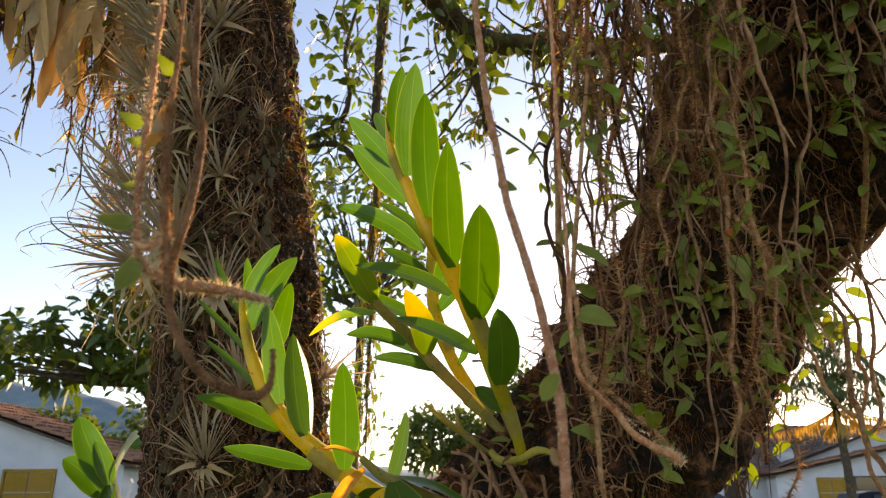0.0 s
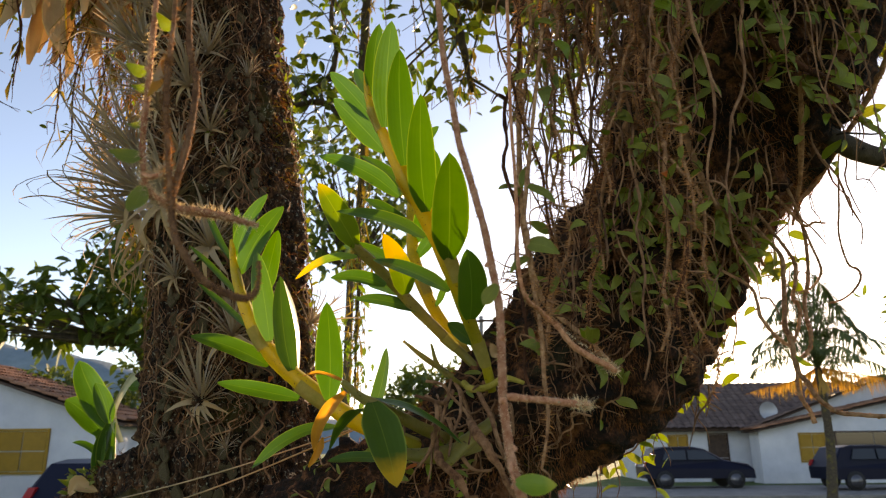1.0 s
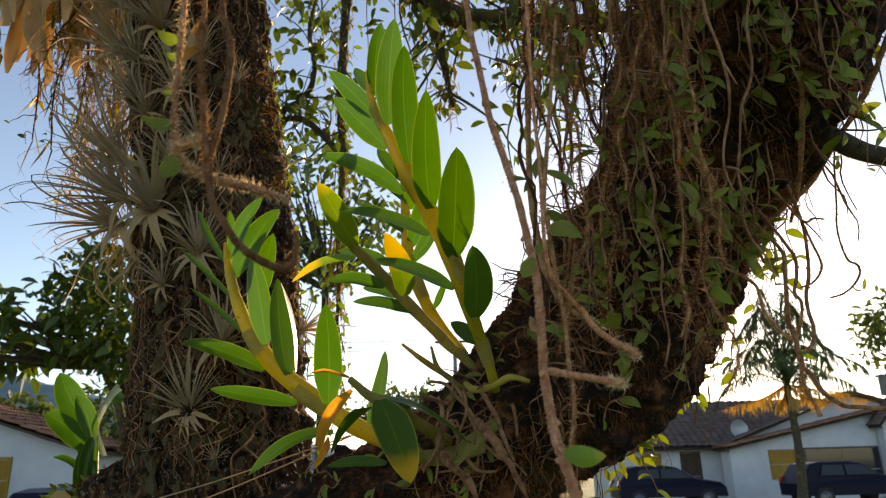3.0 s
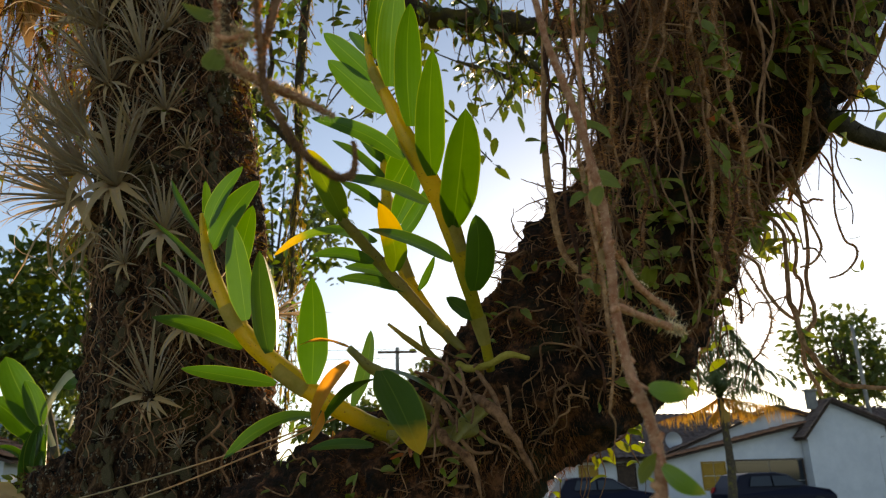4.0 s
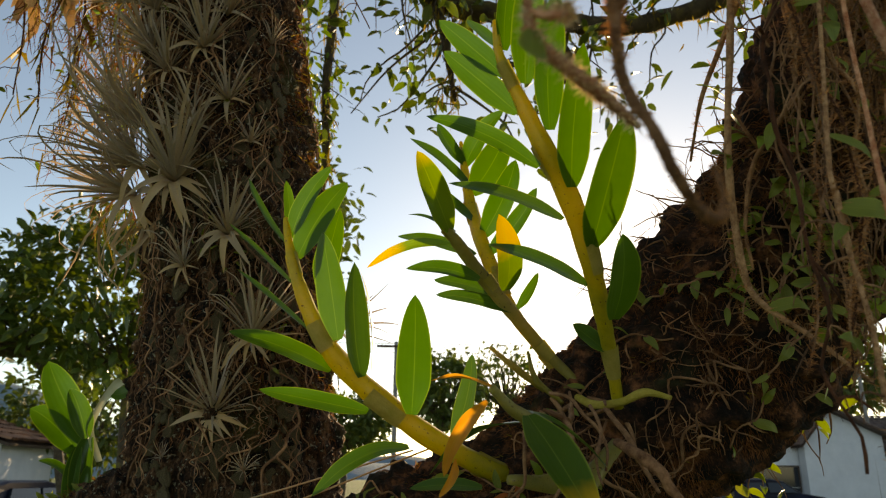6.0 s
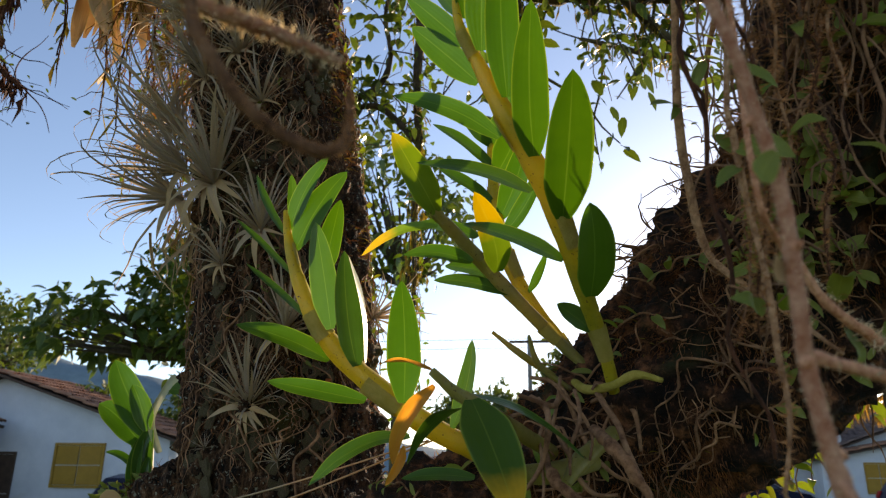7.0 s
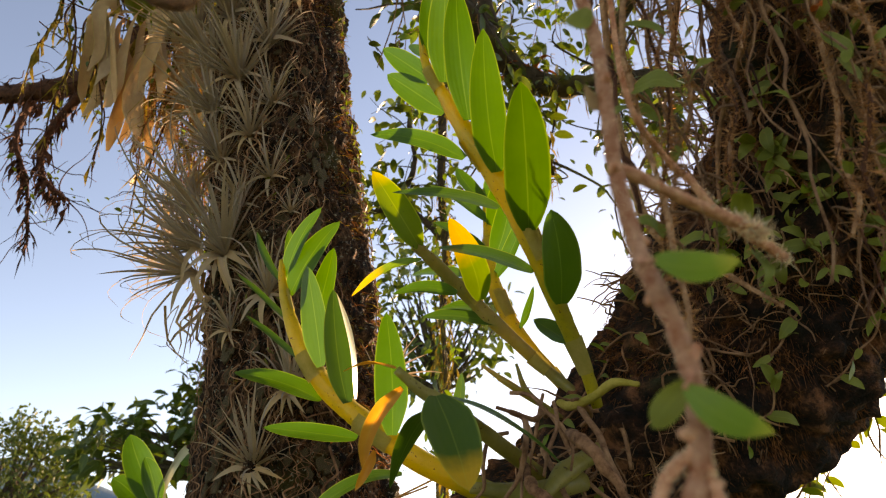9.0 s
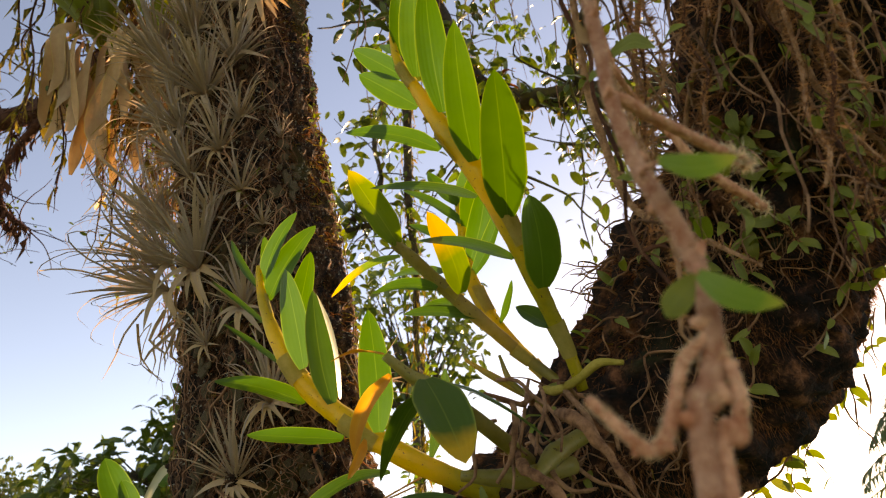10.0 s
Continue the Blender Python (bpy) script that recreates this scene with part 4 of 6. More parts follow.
        m = Matrix.Translation(at) @ q @ Matrix.Rotation(az, 4, "Z") @ Matrix.Rotation(tilt, 4, "Y") @ Matrix.Diagonal((L, L, L, 1))
        placed("blade", random.choice(THREADS), m, plant)
    for i in range(dry):  # a skirt of pale dead blades, most of them hanging
        a = -math.pi / 2 + (i - (dry - 1) / 2) * 2.5 / max(1, dry - 1) + rnd(-0.15, 0.15)
        out = Vector((math.cos(a), -0.35, math.sin(a))).normalized()
        z = (Vector((0, -1, 0.25)) - out * out.dot(Vector((0, -1, 0.25)))).normalized()
        L = size * rnd(0.3, 0.6)
        m = Matrix((out, z.cross(out), z)).transposed().to_4x4()
        placed("dry_blade", BLADE_DRY, Matrix.Translation(at) @ m @ Matrix.Diagonal((L, L * rnd(0.8, 1.1), L, 1)), plant)
    return plant


# up the face of the trunk
for at, way, size, count, dry in (
    ((-0.214, 0.722, 1.629), (0.05, -0.55, 0.85), 0.066, 26, 7),
    ((-0.189, 0.727, 1.694), (0.2, -0.55, 0.8), 0.070, 24, 6),
    ((-0.254, 0.728, 1.757), (-0.1, -0.6, 0.8), 0.048, 16, 4),
    ((-0.218, 0.724, 1.787), (0.1, -0.55, 0.85), 0.072, 24, 5),
    ((-0.273, 0.733, 1.840), (0.0, -0.5, 0.9), 0.094, 40, 8),
    ((-0.207, 0.731, 1.882), (0.2, -0.6, 0.7), 0.034, 14, 2),
    ((-0.231, 0.728, 1.923), (0.1, -0.6, 0.75), 0.056, 22, 3),
    ((-0.295, 0.738, 1.958), (-0.1, -0.6, 0.8), 0.060, 22, 3),
    ((-0.260, 0.728, 1.980), (0.05, -0.6, 0.8), 0.070, 26, 4),
    ((-0.200, 0.748, 2.002), (0.3, -0.75, 0.6), 0.032, 14, 0),
    ((-0.318, 0.748, 2.035), (-0.2, -0.6, 0.75), 0.075, 26, 3),
    ((-0.284, 0.731, 2.064), (0.05, -0.55, 0.85), 0.098, 36, 4),
    ((-0.335, 0.760, 2.115), (-0.35, -0.6, 0.75), 0.095, 32, 3),
    ((-0.370, 0.765, 2.165), (-0.3, -0.55, 0.8), 0.105, 36, 3),
    ((-0.315, 0.745, 2.175), (0.0, -0.6, 0.8), 0.100, 34, 3),
    ((-0.290, 0.742, 2.26), (0.1, -0.6, 0.8), 0.100, 30, 4),
    ((-0.345, 0.765, 2.27), (-0.3, -0.6, 0.8), 0.100, 30, 4),
    ((-0.262, 0.735, 1.898), (-0.1, -0.6, 0.8), 0.060, 22, 2),
    ((-0.242, 0.732, 2.022), (0.15, -0.6, 0.8), 0.062, 22, 2),
    ((-0.318, 0.755, 1.992), (-0.5, -0.6, 0.7), 0.070, 24, 2),
    ((-0.255, 0.735, 2.115), (0.2, -0.6, 0.75), 0.085, 28, 3),
    ((-0.345, 0.770, 2.06), (-0.6, -0.5, 0.65), 0.085, 28, 3),
    ((-0.185, 0.722, 1.585), (0.1, -0.8, 0.55), 0.024, 12, 0),
    ((-0.255, 0.735, 1.595), (-0.1, -0.8, 0.55), 0.020, 10, 0),
    ((-0.122, 0.775, 1.715), (0.95, -0.45, 0.35), 0.060, 16, 0),
):
    air_plant(at, way, size, int(count * 1.55), dry)
# reaching out from the trunk's flank
air_plant((-0.312, 0.752, 1.862), (-0.85, -0.35, 0.5), 0.105, 34, 4, 0.75, threads=16)
air_plant((-0.318, 0.752, 1.905), (-0.75, -0.4, 0.6), 0.100, 30, 3, 0.7, threads=12)
air_plant((-0.315, 0.757, 1.835), (-0.95, -0.4, 0.25), 0.095, 26, 4, 0.7, threads=14)
# broad pale withered rosette high on the trunk
air_plant((-0.232, 0.755, 2.235), (0.1, -0.75, 0.35), 0.13, 22, 13, 1.2)

for at, way, size in (((0.29, 0.41, 1.90), (0.85, -0.5, 0.1), 0.06), ((0.295, 0.4, 1.935), (0.8, -0.6, 0.3), 0.05)):
    air_plant(off_limb(Vector(at), -0.002), way, size, 34, 3, 0.9, "air plants on the limb")


def dry_tuft(at, count, length, name="dry_leaf_tuft"):
    """Hanging dead blades under an air plant."""
    t = thing(name, "tuft of hanging dry brown air plant blades", "dry leaves", at)
    for i in range(count):
        b = Vector(at) + rvec(0.012)
        L = length * rnd(0.5, 1.1)
        e = b + Vector((random.gauss(0, 0.02), random.gauss(0, 0.015), -L))
        g = Geo()
        blade(g, [b, b.lerp(e, 0.4) + rvec(0.006) + Vector((-0.008, 0, 0)), b.lerp(e, 0.75) + rvec(0.008), e], rnd(0.003, 0.006), rvec(), shape_strap, 7, 2, 0.7)
        part("blade", g, random.choice((M_AIRPLANT_DRY, M_BROWN_LEAF)), t)


dry_tuft((-0.312, 0.755, 1.805), 18, 0.075)
dry_tuft((-0.318, 0.75, 1.96), 16, 0.08)

# ---- vines and roots in front ----


def hairs(cur, radii, count, length, width=0.00012):
    """Short hairs standing off a stem."""
    h = Geo()
    n = len(cur)
    for _ in range(count):
        k = random.randrange(n - 1)
        r = lerp_list(radii, k / (n - 1)) if len(radii) > 1 else radii[0]
        t = (cur[k + 1] - cur[k]).normalized()
        d = t.cross(rvec()).normalized()
        p = cur[k].lerp(cur[k + 1], random.random()) + d * r * 0.9
        e = p + (d + rvec(0.5)) * length * rnd(0.3, 1.2)
        w = rvec(width)
        h.add([p - w, p + w, e], [(0, 1, 2)])
    return h


def vine(name, pts, radii, mat, label, leaves=(), stubs=(), lump=0.3, seg=12, wob=0.0007, hair=0.0014, hair_mat=None):
    v = thing(name, label, "vine", pts[0])
    g = Geo()
    way = spline(pts, len(pts) * 4)
    o = Vector((rnd(0, 40), rnd(0, 40), 0))
    way = [q + Vector((noise.noise(o + q * 55), noise.noise(o + q * 55 + Vector((7, 0, 0))), 0)) * wob for q in way]
    cur = tube(g, way, radii, seg, len(pts) * 12, lump, 420.0)
    st = part("stem", g, mat, v)
    part("hairs", hairs(cur, radii, len(cur) * 22, hair), hair_mat or M_HAIR_BROWN, st, "short brown hairs", kind="stuff")
    for k in range(8, len(cur) - 3, 13):  # knobs at the joints
        g = Geo()
        r = lerp_list(radii, k / (len(cur) - 1))
        o = Vector((random.gauss(0, 1), random.gauss(0, 0.6), random.gauss(0, 0.5))).normalized()
        tube(g, [cur[k] - o * r * 0.2, cur[k] + o * r * 1.0, cur[k] + o * r * 1.9], [r * 0.9, r * 0.75, r * 0.35], 7, 6, 0.3, 300)
        part("knob", g, mat, v)
    for b, e, w, face, m in leaves:
        g = Geo()
        blade(g, arc(b, e, Vector(face) * -0.002), w, face, shape_ellipse, 12, 4, 0.15)
        part("leaf", g, m, v)
    for pts2, r2 in stubs:
        g = Geo()
        tube(g, pts2, r2, 9, len(pts2) * 6, 0.4, 220.0)
        s = part("side_shoot", g, mat, v)
        if max(r2) < 0.0008:  # bare leaf stalk
            continue
        h = Geo()
        q0, q1 = Vector(pts2[0]), Vector(pts2[-1])
        for _ in range(520):
            k = rnd(0.1, 1.0) if random.random() < 0.25 else rnd(0.8, 1.03)
            p = q0.lerp(q1, k) + rvec(0.0006)
            e = p + rvec(0.0006 if k < 0.8 else 0.0016)
            w = rvec(0.00018)
            h.add([p - w, p + w, e], [(0, 1, 2)])
        part("hairs", h, M_HAIR, s, "short pale hairs", kind="stuff")
    return v


vine("hanging_vine", [(-0.06, 0.24, 2.27), (-0.038, 0.222, 1.85), (-0.0300, 0.219, 1.72), (-0.0255, 0.2185, 1.695), (-0.0262, 0.2185, 1.675), (-0.0288, 0.2185, 1.660), (-0.0283, 0.218, 1.648), (-0.0252, 0.2175, 1.640), (-0.0192, 0.2215, 1.6318), (-0.0120, 0.228, 1.6280), (-0.0076, 0.231, 1.6284), (-0.0062, 0.232, 1.633), (-0.0069, 0.2335, 1.6404)],
     [0.0009, 0.0009, 0.0010, 0.0010, 0.0010, 0.0011, 0.0011, 0.0008, 0.0004], M_ROOT_PALE, "crooked brown hanging vine stem with a hooked end", hair=0.0006)
vine("hanging_twig", [(-0.07, 0.235, 2.28), (-0.05, 0.222, 1.85), (-0.0425, 0.22, 1.73), (-0.0435, 0.223, 1.69), (-0.0436, 0.2265, 1.668), (-0.0418, 0.2275, 1.6624), (-0.0346, 0.231, 1.6582), (-0.0250, 0.241, 1.6590), (-0.0137, 0.2522, 1.6582)],
     [0.0008, 0.0008, 0.0009, 0.0010, 0.0011, 0.0013, 0.0015, 0.0008], M_ROOT_PINK, "hairy pinkish twig with a bent furry end and small leaves", hair=0.0018, hair_mat=M_HAIR,
     leaves=[((-0.0432, 0.222, 1.702), (-0.0500, 0.219, 1.704), 0.0055, (0, -0.9, 0.3), M_FERN_LIT), ((-0.0436, 0.223, 1.698), (-0.0480, 0.220, 1.6965), 0.004, (0.2, -0.9, 0.3), M_FERN_LIT), ((-0.0436, 0.225, 1.674), (-0.0520, 0.219, 1.6735), 0.006, (0.2, -0.9, 0.3), M_FERN), ((-0.0430, 0.226, 1.664), (-0.0433, 0.219, 1.653), 0.0060, (0.3, -1, 0.1), M_FERN), ((-0.0435, 0.224, 1.686), (-0.0480, 0.220, 1.683), 0.004, (0.2, -0.8, 0.5), M_FERN)],
     stubs=[([(-0.0434, 0.226, 1.668), (-0.0400, 0.225, 1.6665), (-0.0360, 0.226, 1.6685)], [0.0009, 0.0010, 0.0008])])
vine("hanging_twig", [(-0.055, 0.24, 2.27), (-0.040, 0.222, 1.85), (-0.0345, 0.217, 1.72), (-0.0345, 0.216, 1.70), (-0.0330, 0.216, 1.685), (-0.0312, 0.2165, 1.668), (-0.0295, 0.2178, 1.652)],
     [0.0006, 0.0006, 0.0008, 0.0009, 0.0009, 0.0008], M_ROOT_PALE, "thin crooked brown twig hanging beside the vine",
     leaves=[((-0.0365, 0.217, 1.7035), (-0.0382, 0.213, 1.688), 0.0048, (-0.2, -1, 0.1), M_DRY_ORANGE), ((-0.0345, 0.217, 1.706), (-0.0372, 0.214, 1.694), 0.0040, (0.3, -1, 0.1), M_BROWN_LEAF), ((-0.0345, 0.217, 1.714), (-0.039, 0.214, 1.719), 0.0040, (0.1, -1, 0.1), M_FERN_LIT)])
vine("front_vine", [(0.02, 0.32, 2.24), (0.040, 0.278, 1.95), (0.049, 0.264, 1.76), (0.0545, 0.261, 1.705), (0.0630, 0.258, 1.665), (0.0685, 0.257, 1.636), (0.0699, 0.257, 1.611), (0.0702, 0.257, 1.593), (0.0715, 0.256, 1.580), (0.0745, 0.254, 1.5685), (0.0765, 0.253, 1.557), (0.0755, 0.252, 1.5455), (0.0725, 0.251, 1.536), (0.0700, 0.25, 1.525), (0.068, 0.249, 1.42)],
     [0.0010, 0.0011, 0.0013, 0.0014, 0.0015, 0.0016, 0.0017, 0.0019, 0.0018], M_ROOT_PINK, "knobbly pinkish-brown vine stem hanging before the limb", hair=0.0005, hair_mat=M_HAIR, lump=0.22,
     leaves=[((0.0723, 0.2438, 1.5727), (0.0848, 0.2442, 1.5718), 0.0066, (0, -0.9, 0.3), M_VINE_LEAF), ((0.0738, 0.2444, 1.5529), (0.0839, 0.2425, 1.5457), 0.0062, (0.1, -0.9, 0.35), M_VINE_LEAF), ((0.0690, 0.255, 1.636), (0.0640, 0.25, 1.628), 0.005, (0.3, -0.9, 0.1), M_FERN), ((0.0760, 0.252, 1.556), (0.0690, 0.249, 1.5485), 0.0045, (0.5, -0.8, 0.2), M_FERN), ((0.055, 0.262, 1.70), (0.060, 0.258, 1.694), 0.005, (0.2, -0.9, 0.2), M_FERN), ((0.0695, 0.257, 1.612), (0.0660, 0.254, 1.616), 0.004, (0.2, -0.9, 0.2), M_BROWN_LEAF)],
     stubs=[([(0.0705, 0.258, 1.5990), (0.0820, 0.270, 1.5985), (0.1020, 0.2890, 1.5975)], [0.0011, 0.0012, 0.0015]), ([(0.0718, 0.256, 1.5790), (0.0714, 0.250, 1.5755), (0.0723, 0.2438, 1.5727)], [0.0006, 0.0004]), ([(0.0764, 0.253, 1.558), (0.0750, 0.248, 1.5550), (0.0738, 0.2444, 1.5529)], [0.0006, 0.0004])])
vine("front_vine", [(0.0755, 0.252, 1.5455), (0.0765, 0.25, 1.537), (0.0752, 0.25, 1.530), (0.0725, 0.25, 1.522), (0.072, 0.25, 1.42)],
     [0.0008, 0.0010, 0.0011, 0.0011, 0.0010], M_ROOT_PINK, "knobbly pinkish-brown vine stem hanging before the limb", hair=0.0005, hair_mat=M_HAIR, lump=0.22)
vine("front_vine", [(0.0752, 0.252, 1.546), (0.0705, 0.25, 1.542), (0.0680, 0.25, 1.536), (0.0655, 0.25, 1.531), (0.0628, 0.25, 1.5295), (0.0590, 0.25, 1.534), (0.0560, 0.251, 1.538)],
     [0.0010, 0.0010, 0.0011, 0.0010, 0.0008], M_ROOT_PINK, "bent pinkish-brown side stem of the hanging vine", hair=0.0005, hair_mat=M_HAIR, lump=0.22)

vine("hanging_twig", [(0.078, 0.30, 1.90), (0.079, 0.30, 1.70), (0.0801, 0.30, 1.648), (0.0888, 0.315, 1.6374), (0.0960, 0.322, 1.6325)], [0.0007, 0.0008, 0.0011], M_ROOT_PINK, "reddish hairy twig with a furry pale end before the limb", hair=0.0008,
     stubs=[([(0.0950, 0.321, 1.6332), (0.1050, 0.330, 1.6235), (0.1231, 0.345, 1.6158)], [0.0012, 0.0014, 0.0016])])

# roots and thin vines hanging round the limb
random.seed(41)


def hanger(top, length, r, sway=0.012, mat=None, leaves=0, name="hanging_root", label="thin brown aerial root hanging from the tree", cat="root", lm=None):
    v = thing(name, label, cat, top, "hanging roots round the limb")
    pts = [off_limb(q, 0.005) for q in wavy(top, length, sway * 0.55)]
    n = len(pts) - 1
    g = Geo()
    tube(g, pts, [r, r, r * 0.9, r * 0.5], 6, n * 2, 0.5, 260)
    part("stem", g, mat or M_ROOT, v)
    for i in range(leaves):
        p = pts[random.randint(1, n - 1)].lerp(pts[random.randint(1, n - 1)], 0.02)
        w = Vector((rnd(-1, 1), rnd(-0.6, 0.3), rnd(-0.6, 0.3))).normalized()
        L = rnd(0.009, 0.017)
        g = Geo()
        blade(g, arc(p, p + w * L, (0, 0, 0.002)), L * 0.42, Vector((0, -0.6, 0.6)) + rvec(0.4), shape_ellipse, 8, 2, 0.2)
        part("leaf", g, lm or random.choice((M_FERN, M_FERN_LIT)), v)
    return v


for i in range(12):  # curtain at the limb's inner edge
    x = rnd(0.083, 0.15)
    hanger((x, 0.362, 2.185), rnd(0.3, 0.58), rnd(0.0004, 0.0011), 0.014, leaves=random.choice((0, 1, 2, 3)))
for i in range(6):  # before the limb's face
    hanger((rnd(0.12, 0.26), 0.375, 2.14), rnd(0.22, 0.46), rnd(0.0004, 0.001), 0.014, leaves=random.choice((0, 1, 2)))
for i in range(11):  # outer edge
    u = rnd(0.5, 0.72)
    p, d, t = on_stem(limb_stem, u, angle_to(limb_stem, u, (1, rnd(-0.3, 0.5), -0.2)), -0.003)
    hanger(p, rnd(0.03, 0.09), rnd(0.0004, 0.0008), 0.02, leaves=0)
for i in range(22):  # under the limb
    u = rnd(0.3, 0.58)
    p, d, t = on_stem(limb_stem, u, angle_to(limb_stem, u, (rnd(0.4, 1.0), rnd(-0.4, 0.6), -1)), -0.002)
    hanger(p, rnd(0.02, 0.06), rnd(0.0003, 0.0007), 0.02, leaves=random.choice((0, 1, 2, 3)), lm=M_FERN_LIT)
# tangle of woody vines at the limb's outer edge
for pts, r, leaves in (
    ([(0.235, 0.478, 1.745), (0.252, 0.488, 1.723), (0.2655, 0.49, 1.7061), (0.266, 0.49, 1.6939), (0.2649, 0.49, 1.6801), (0.2634, 0.49, 1.6665), (0.2623, 0.49, 1.6565), (0.2649, 0.49, 1.6481), (0.2661, 0.49, 1.6285), (0.2713, 0.49, 1.6204), (0.2762, 0.49, 1.6108), (0.2873, 0.49, 1.6021), (0.2995, 0.49, 1.6004), (0.3162, 0.49, 1.5991), (0.36, 0.49, 1.597)],
     [0.0012, 0.0013, 0.0015, 0.0018, 0.0016, 0.0014, 0.0013], [((0.2650, 0.487, 1.6375), (0.2722, 0.48, 1.6298), 0.0045, (0, -0.8, 0.6), M_FERN_LIT)]),
    ([(0.2656, 0.49, 1.6269), (0.2653, 0.4905, 1.6173), (0.2673, 0.491, 1.6094), (0.2710, 0.491, 1.6023), (0.2723, 0.4905, 1.5953)], [0.0012, 0.0013, 0.0012, 0.0014], []),
    ([(0.230, 0.505, 1.700), (0.2427, 0.49, 1.684), (0.2464, 0.49, 1.6736), (0.2475, 0.49, 1.6635), (0.2535, 0.49, 1.6533), (0.2592, 0.49, 1.6474), (0.2650, 0.49, 1.6435)], [0.0009, 0.0011, 0.0012, 0.0010], []),
    ([(0.268, 0.47, 1.745), (0.2815, 0.487, 1.7254), (0.2841, 0.492, 1.7022), (0.2818, 0.492, 1.6866), (0.2779, 0.492, 1.6747), (0.2772, 0.491, 1.6629), (0.2776, 0.489, 1.6529), (0.2754, 0.488, 1.643), (0.2697, 0.489, 1.6366), (0.2652, 0.49, 1.6358)], [0.0010, 0.0012, 0.0013, 0.0012], []),
    ([(0.272, 0.48, 1.738), (0.2823, 0.488, 1.7245), (0.2861, 0.488, 1.7100), (0.2893, 0.487, 1.6951), (0.2868, 0.487, 1.6873), (0.2810, 0.488, 1.6814), (0.2733, 0.489, 1.6790)], [0.0007, 0.0008, 0.0006], []),
    ([(0.252, 0.485, 1.735), (0.2710, 0.492, 1.7095), (0.2756, 0.493, 1.7006), (0.2744, 0.493, 1.6867), (0.2713, 0.493, 1.6765), (0.2739, 0.492, 1.6697), (0.2709, 0.491, 1.6563), (0.2662, 0.49, 1.6461)], [0.0009, 0.0012, 0.0011, 0.0009], []),
    ([(0.262, 0.475, 1.742), (0.2811, 0.485, 1.7246), (0.2888, 0.485, 1.7260), (0.2962, 0.485, 1.7254)], [0.0010, 0.0008, 0.0004], []),
    ([(0.290, 0.462, 1.785), (0.3136, 0.488, 1.7815), (0.3130, 0.49, 1.7655), (0.3102, 0.49, 1.7428), (0.3063, 0.49, 1.7207), (0.3088, 0.49, 1.6990), (0.3152, 0.49, 1.6938), (0.3152, 0.49, 1.6872), (0.3093, 0.49, 1.6797), (0.3012, 0.49, 1.6742), (0.2924, 0.49, 1.6717)], [0.0006, 0.0006, 0.0007, 0.0005],
     [((0.3066, 0.49, 1.7215), (0.3140, 0.486, 1.7215), 0.0028, (0, -0.5, 0.9), M_FERN_LIT), ((0.3080, 0.49, 1.7010), (0.3195, 0.486, 1.7005), 0.0026, (0, -0.4, 0.9), M_FERN_LIT), ((0.3085, 0.49, 1.6790), (0.3140, 0.487, 1.6760), 0.0035, (0, -0.6, 0.8), M_FERN_LIT), ((0.3140, 0.487, 1.6760), (0.3155, 0.486, 1.6835), 0.0024, (-0.5, -0.8, 0), M_FERN_LIT)]),
):
    vine("looped_vine", pts, r, M_CREEPER_STEM, "thin looping brown vine at the limb's outer edge", leaves, hair=0.0004, wob=0.0004)

# creeping fern with small oval leaves over the limb
random.seed(51)
OVALS = []
for i in range(5):
    g = Geo()
    blade(g, [(0, 0, 0), (0.33, 0, 0.05), (0.7, 0, 0.03 * i), (1, 0, -0.04 * i)], (0.34, 0.42, 0.3, 0.38, 0.46)[i], (0, 0, 1), shape_ellipse, 8, 4, 0.18)
    OVALS.append((g.mesh("leaf", M_FERN), g.mesh("leaf", M_FERN_LIT), g.mesh("leaf", M_RED_LEAF)))


def oval_at(p, way, face, L, parent, lit_share=0.12, red_share=0.02):
    x = Vector(way).normalized()
    z = (Vector(face) - x * Vector(face).dot(x)).normalized()
    m = Matrix((x, z.cross(x), z)).transposed().to_4x4()
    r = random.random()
    me = random.choice(OVALS)[2 if r < red_share else (1 if r < red_share + lit_share else 0)]
    placed("leaf", me, Matrix.Translation(p) @ m @ Matrix.Diagonal((L, L, L, 1)), parent)


def creeper(stem, u, a, du, steps, group, label, wander=0.09, size=(0.010, 0.018), per=1, lit_share=0.12):
    pts = creep(stem, u, a, du, steps, wander, 0.006)
    c = thing("creeping_fern", label, "fern", pts[0], group)
    g = Geo()
    tube(g, pts, [0.0007, 0.0008, 0.0006], 5, len(pts) * 3)
    part("stem", g, M_ROOT, c)
    for i in range(1, len(pts)):
        for _ in range(per):
            p = pts[i].lerp(pts[i - 1], random.random())
            k = u + du * i
            _, d, t = on_stem(stem, max(0.02, min(0.99, k)), 0)
            q = stem[0][max(0, min(len(stem[0]) - 1, int(k * (len(stem[0]) - 1))))]
            d = (p - q)
            d = (d - t * d.dot(t)).normalized()
            way = (d * rnd(0.15, 0.8) + t * rnd(-0.9, 0.9) + d.cross(t) * rnd(-1, 1) + Vector((0, 0, -0.35))).normalized()
            oval_at(p, way, d + Vector((0, -0.2, 0.5)) + rvec(0.35), rnd(*size), c, lit_share)


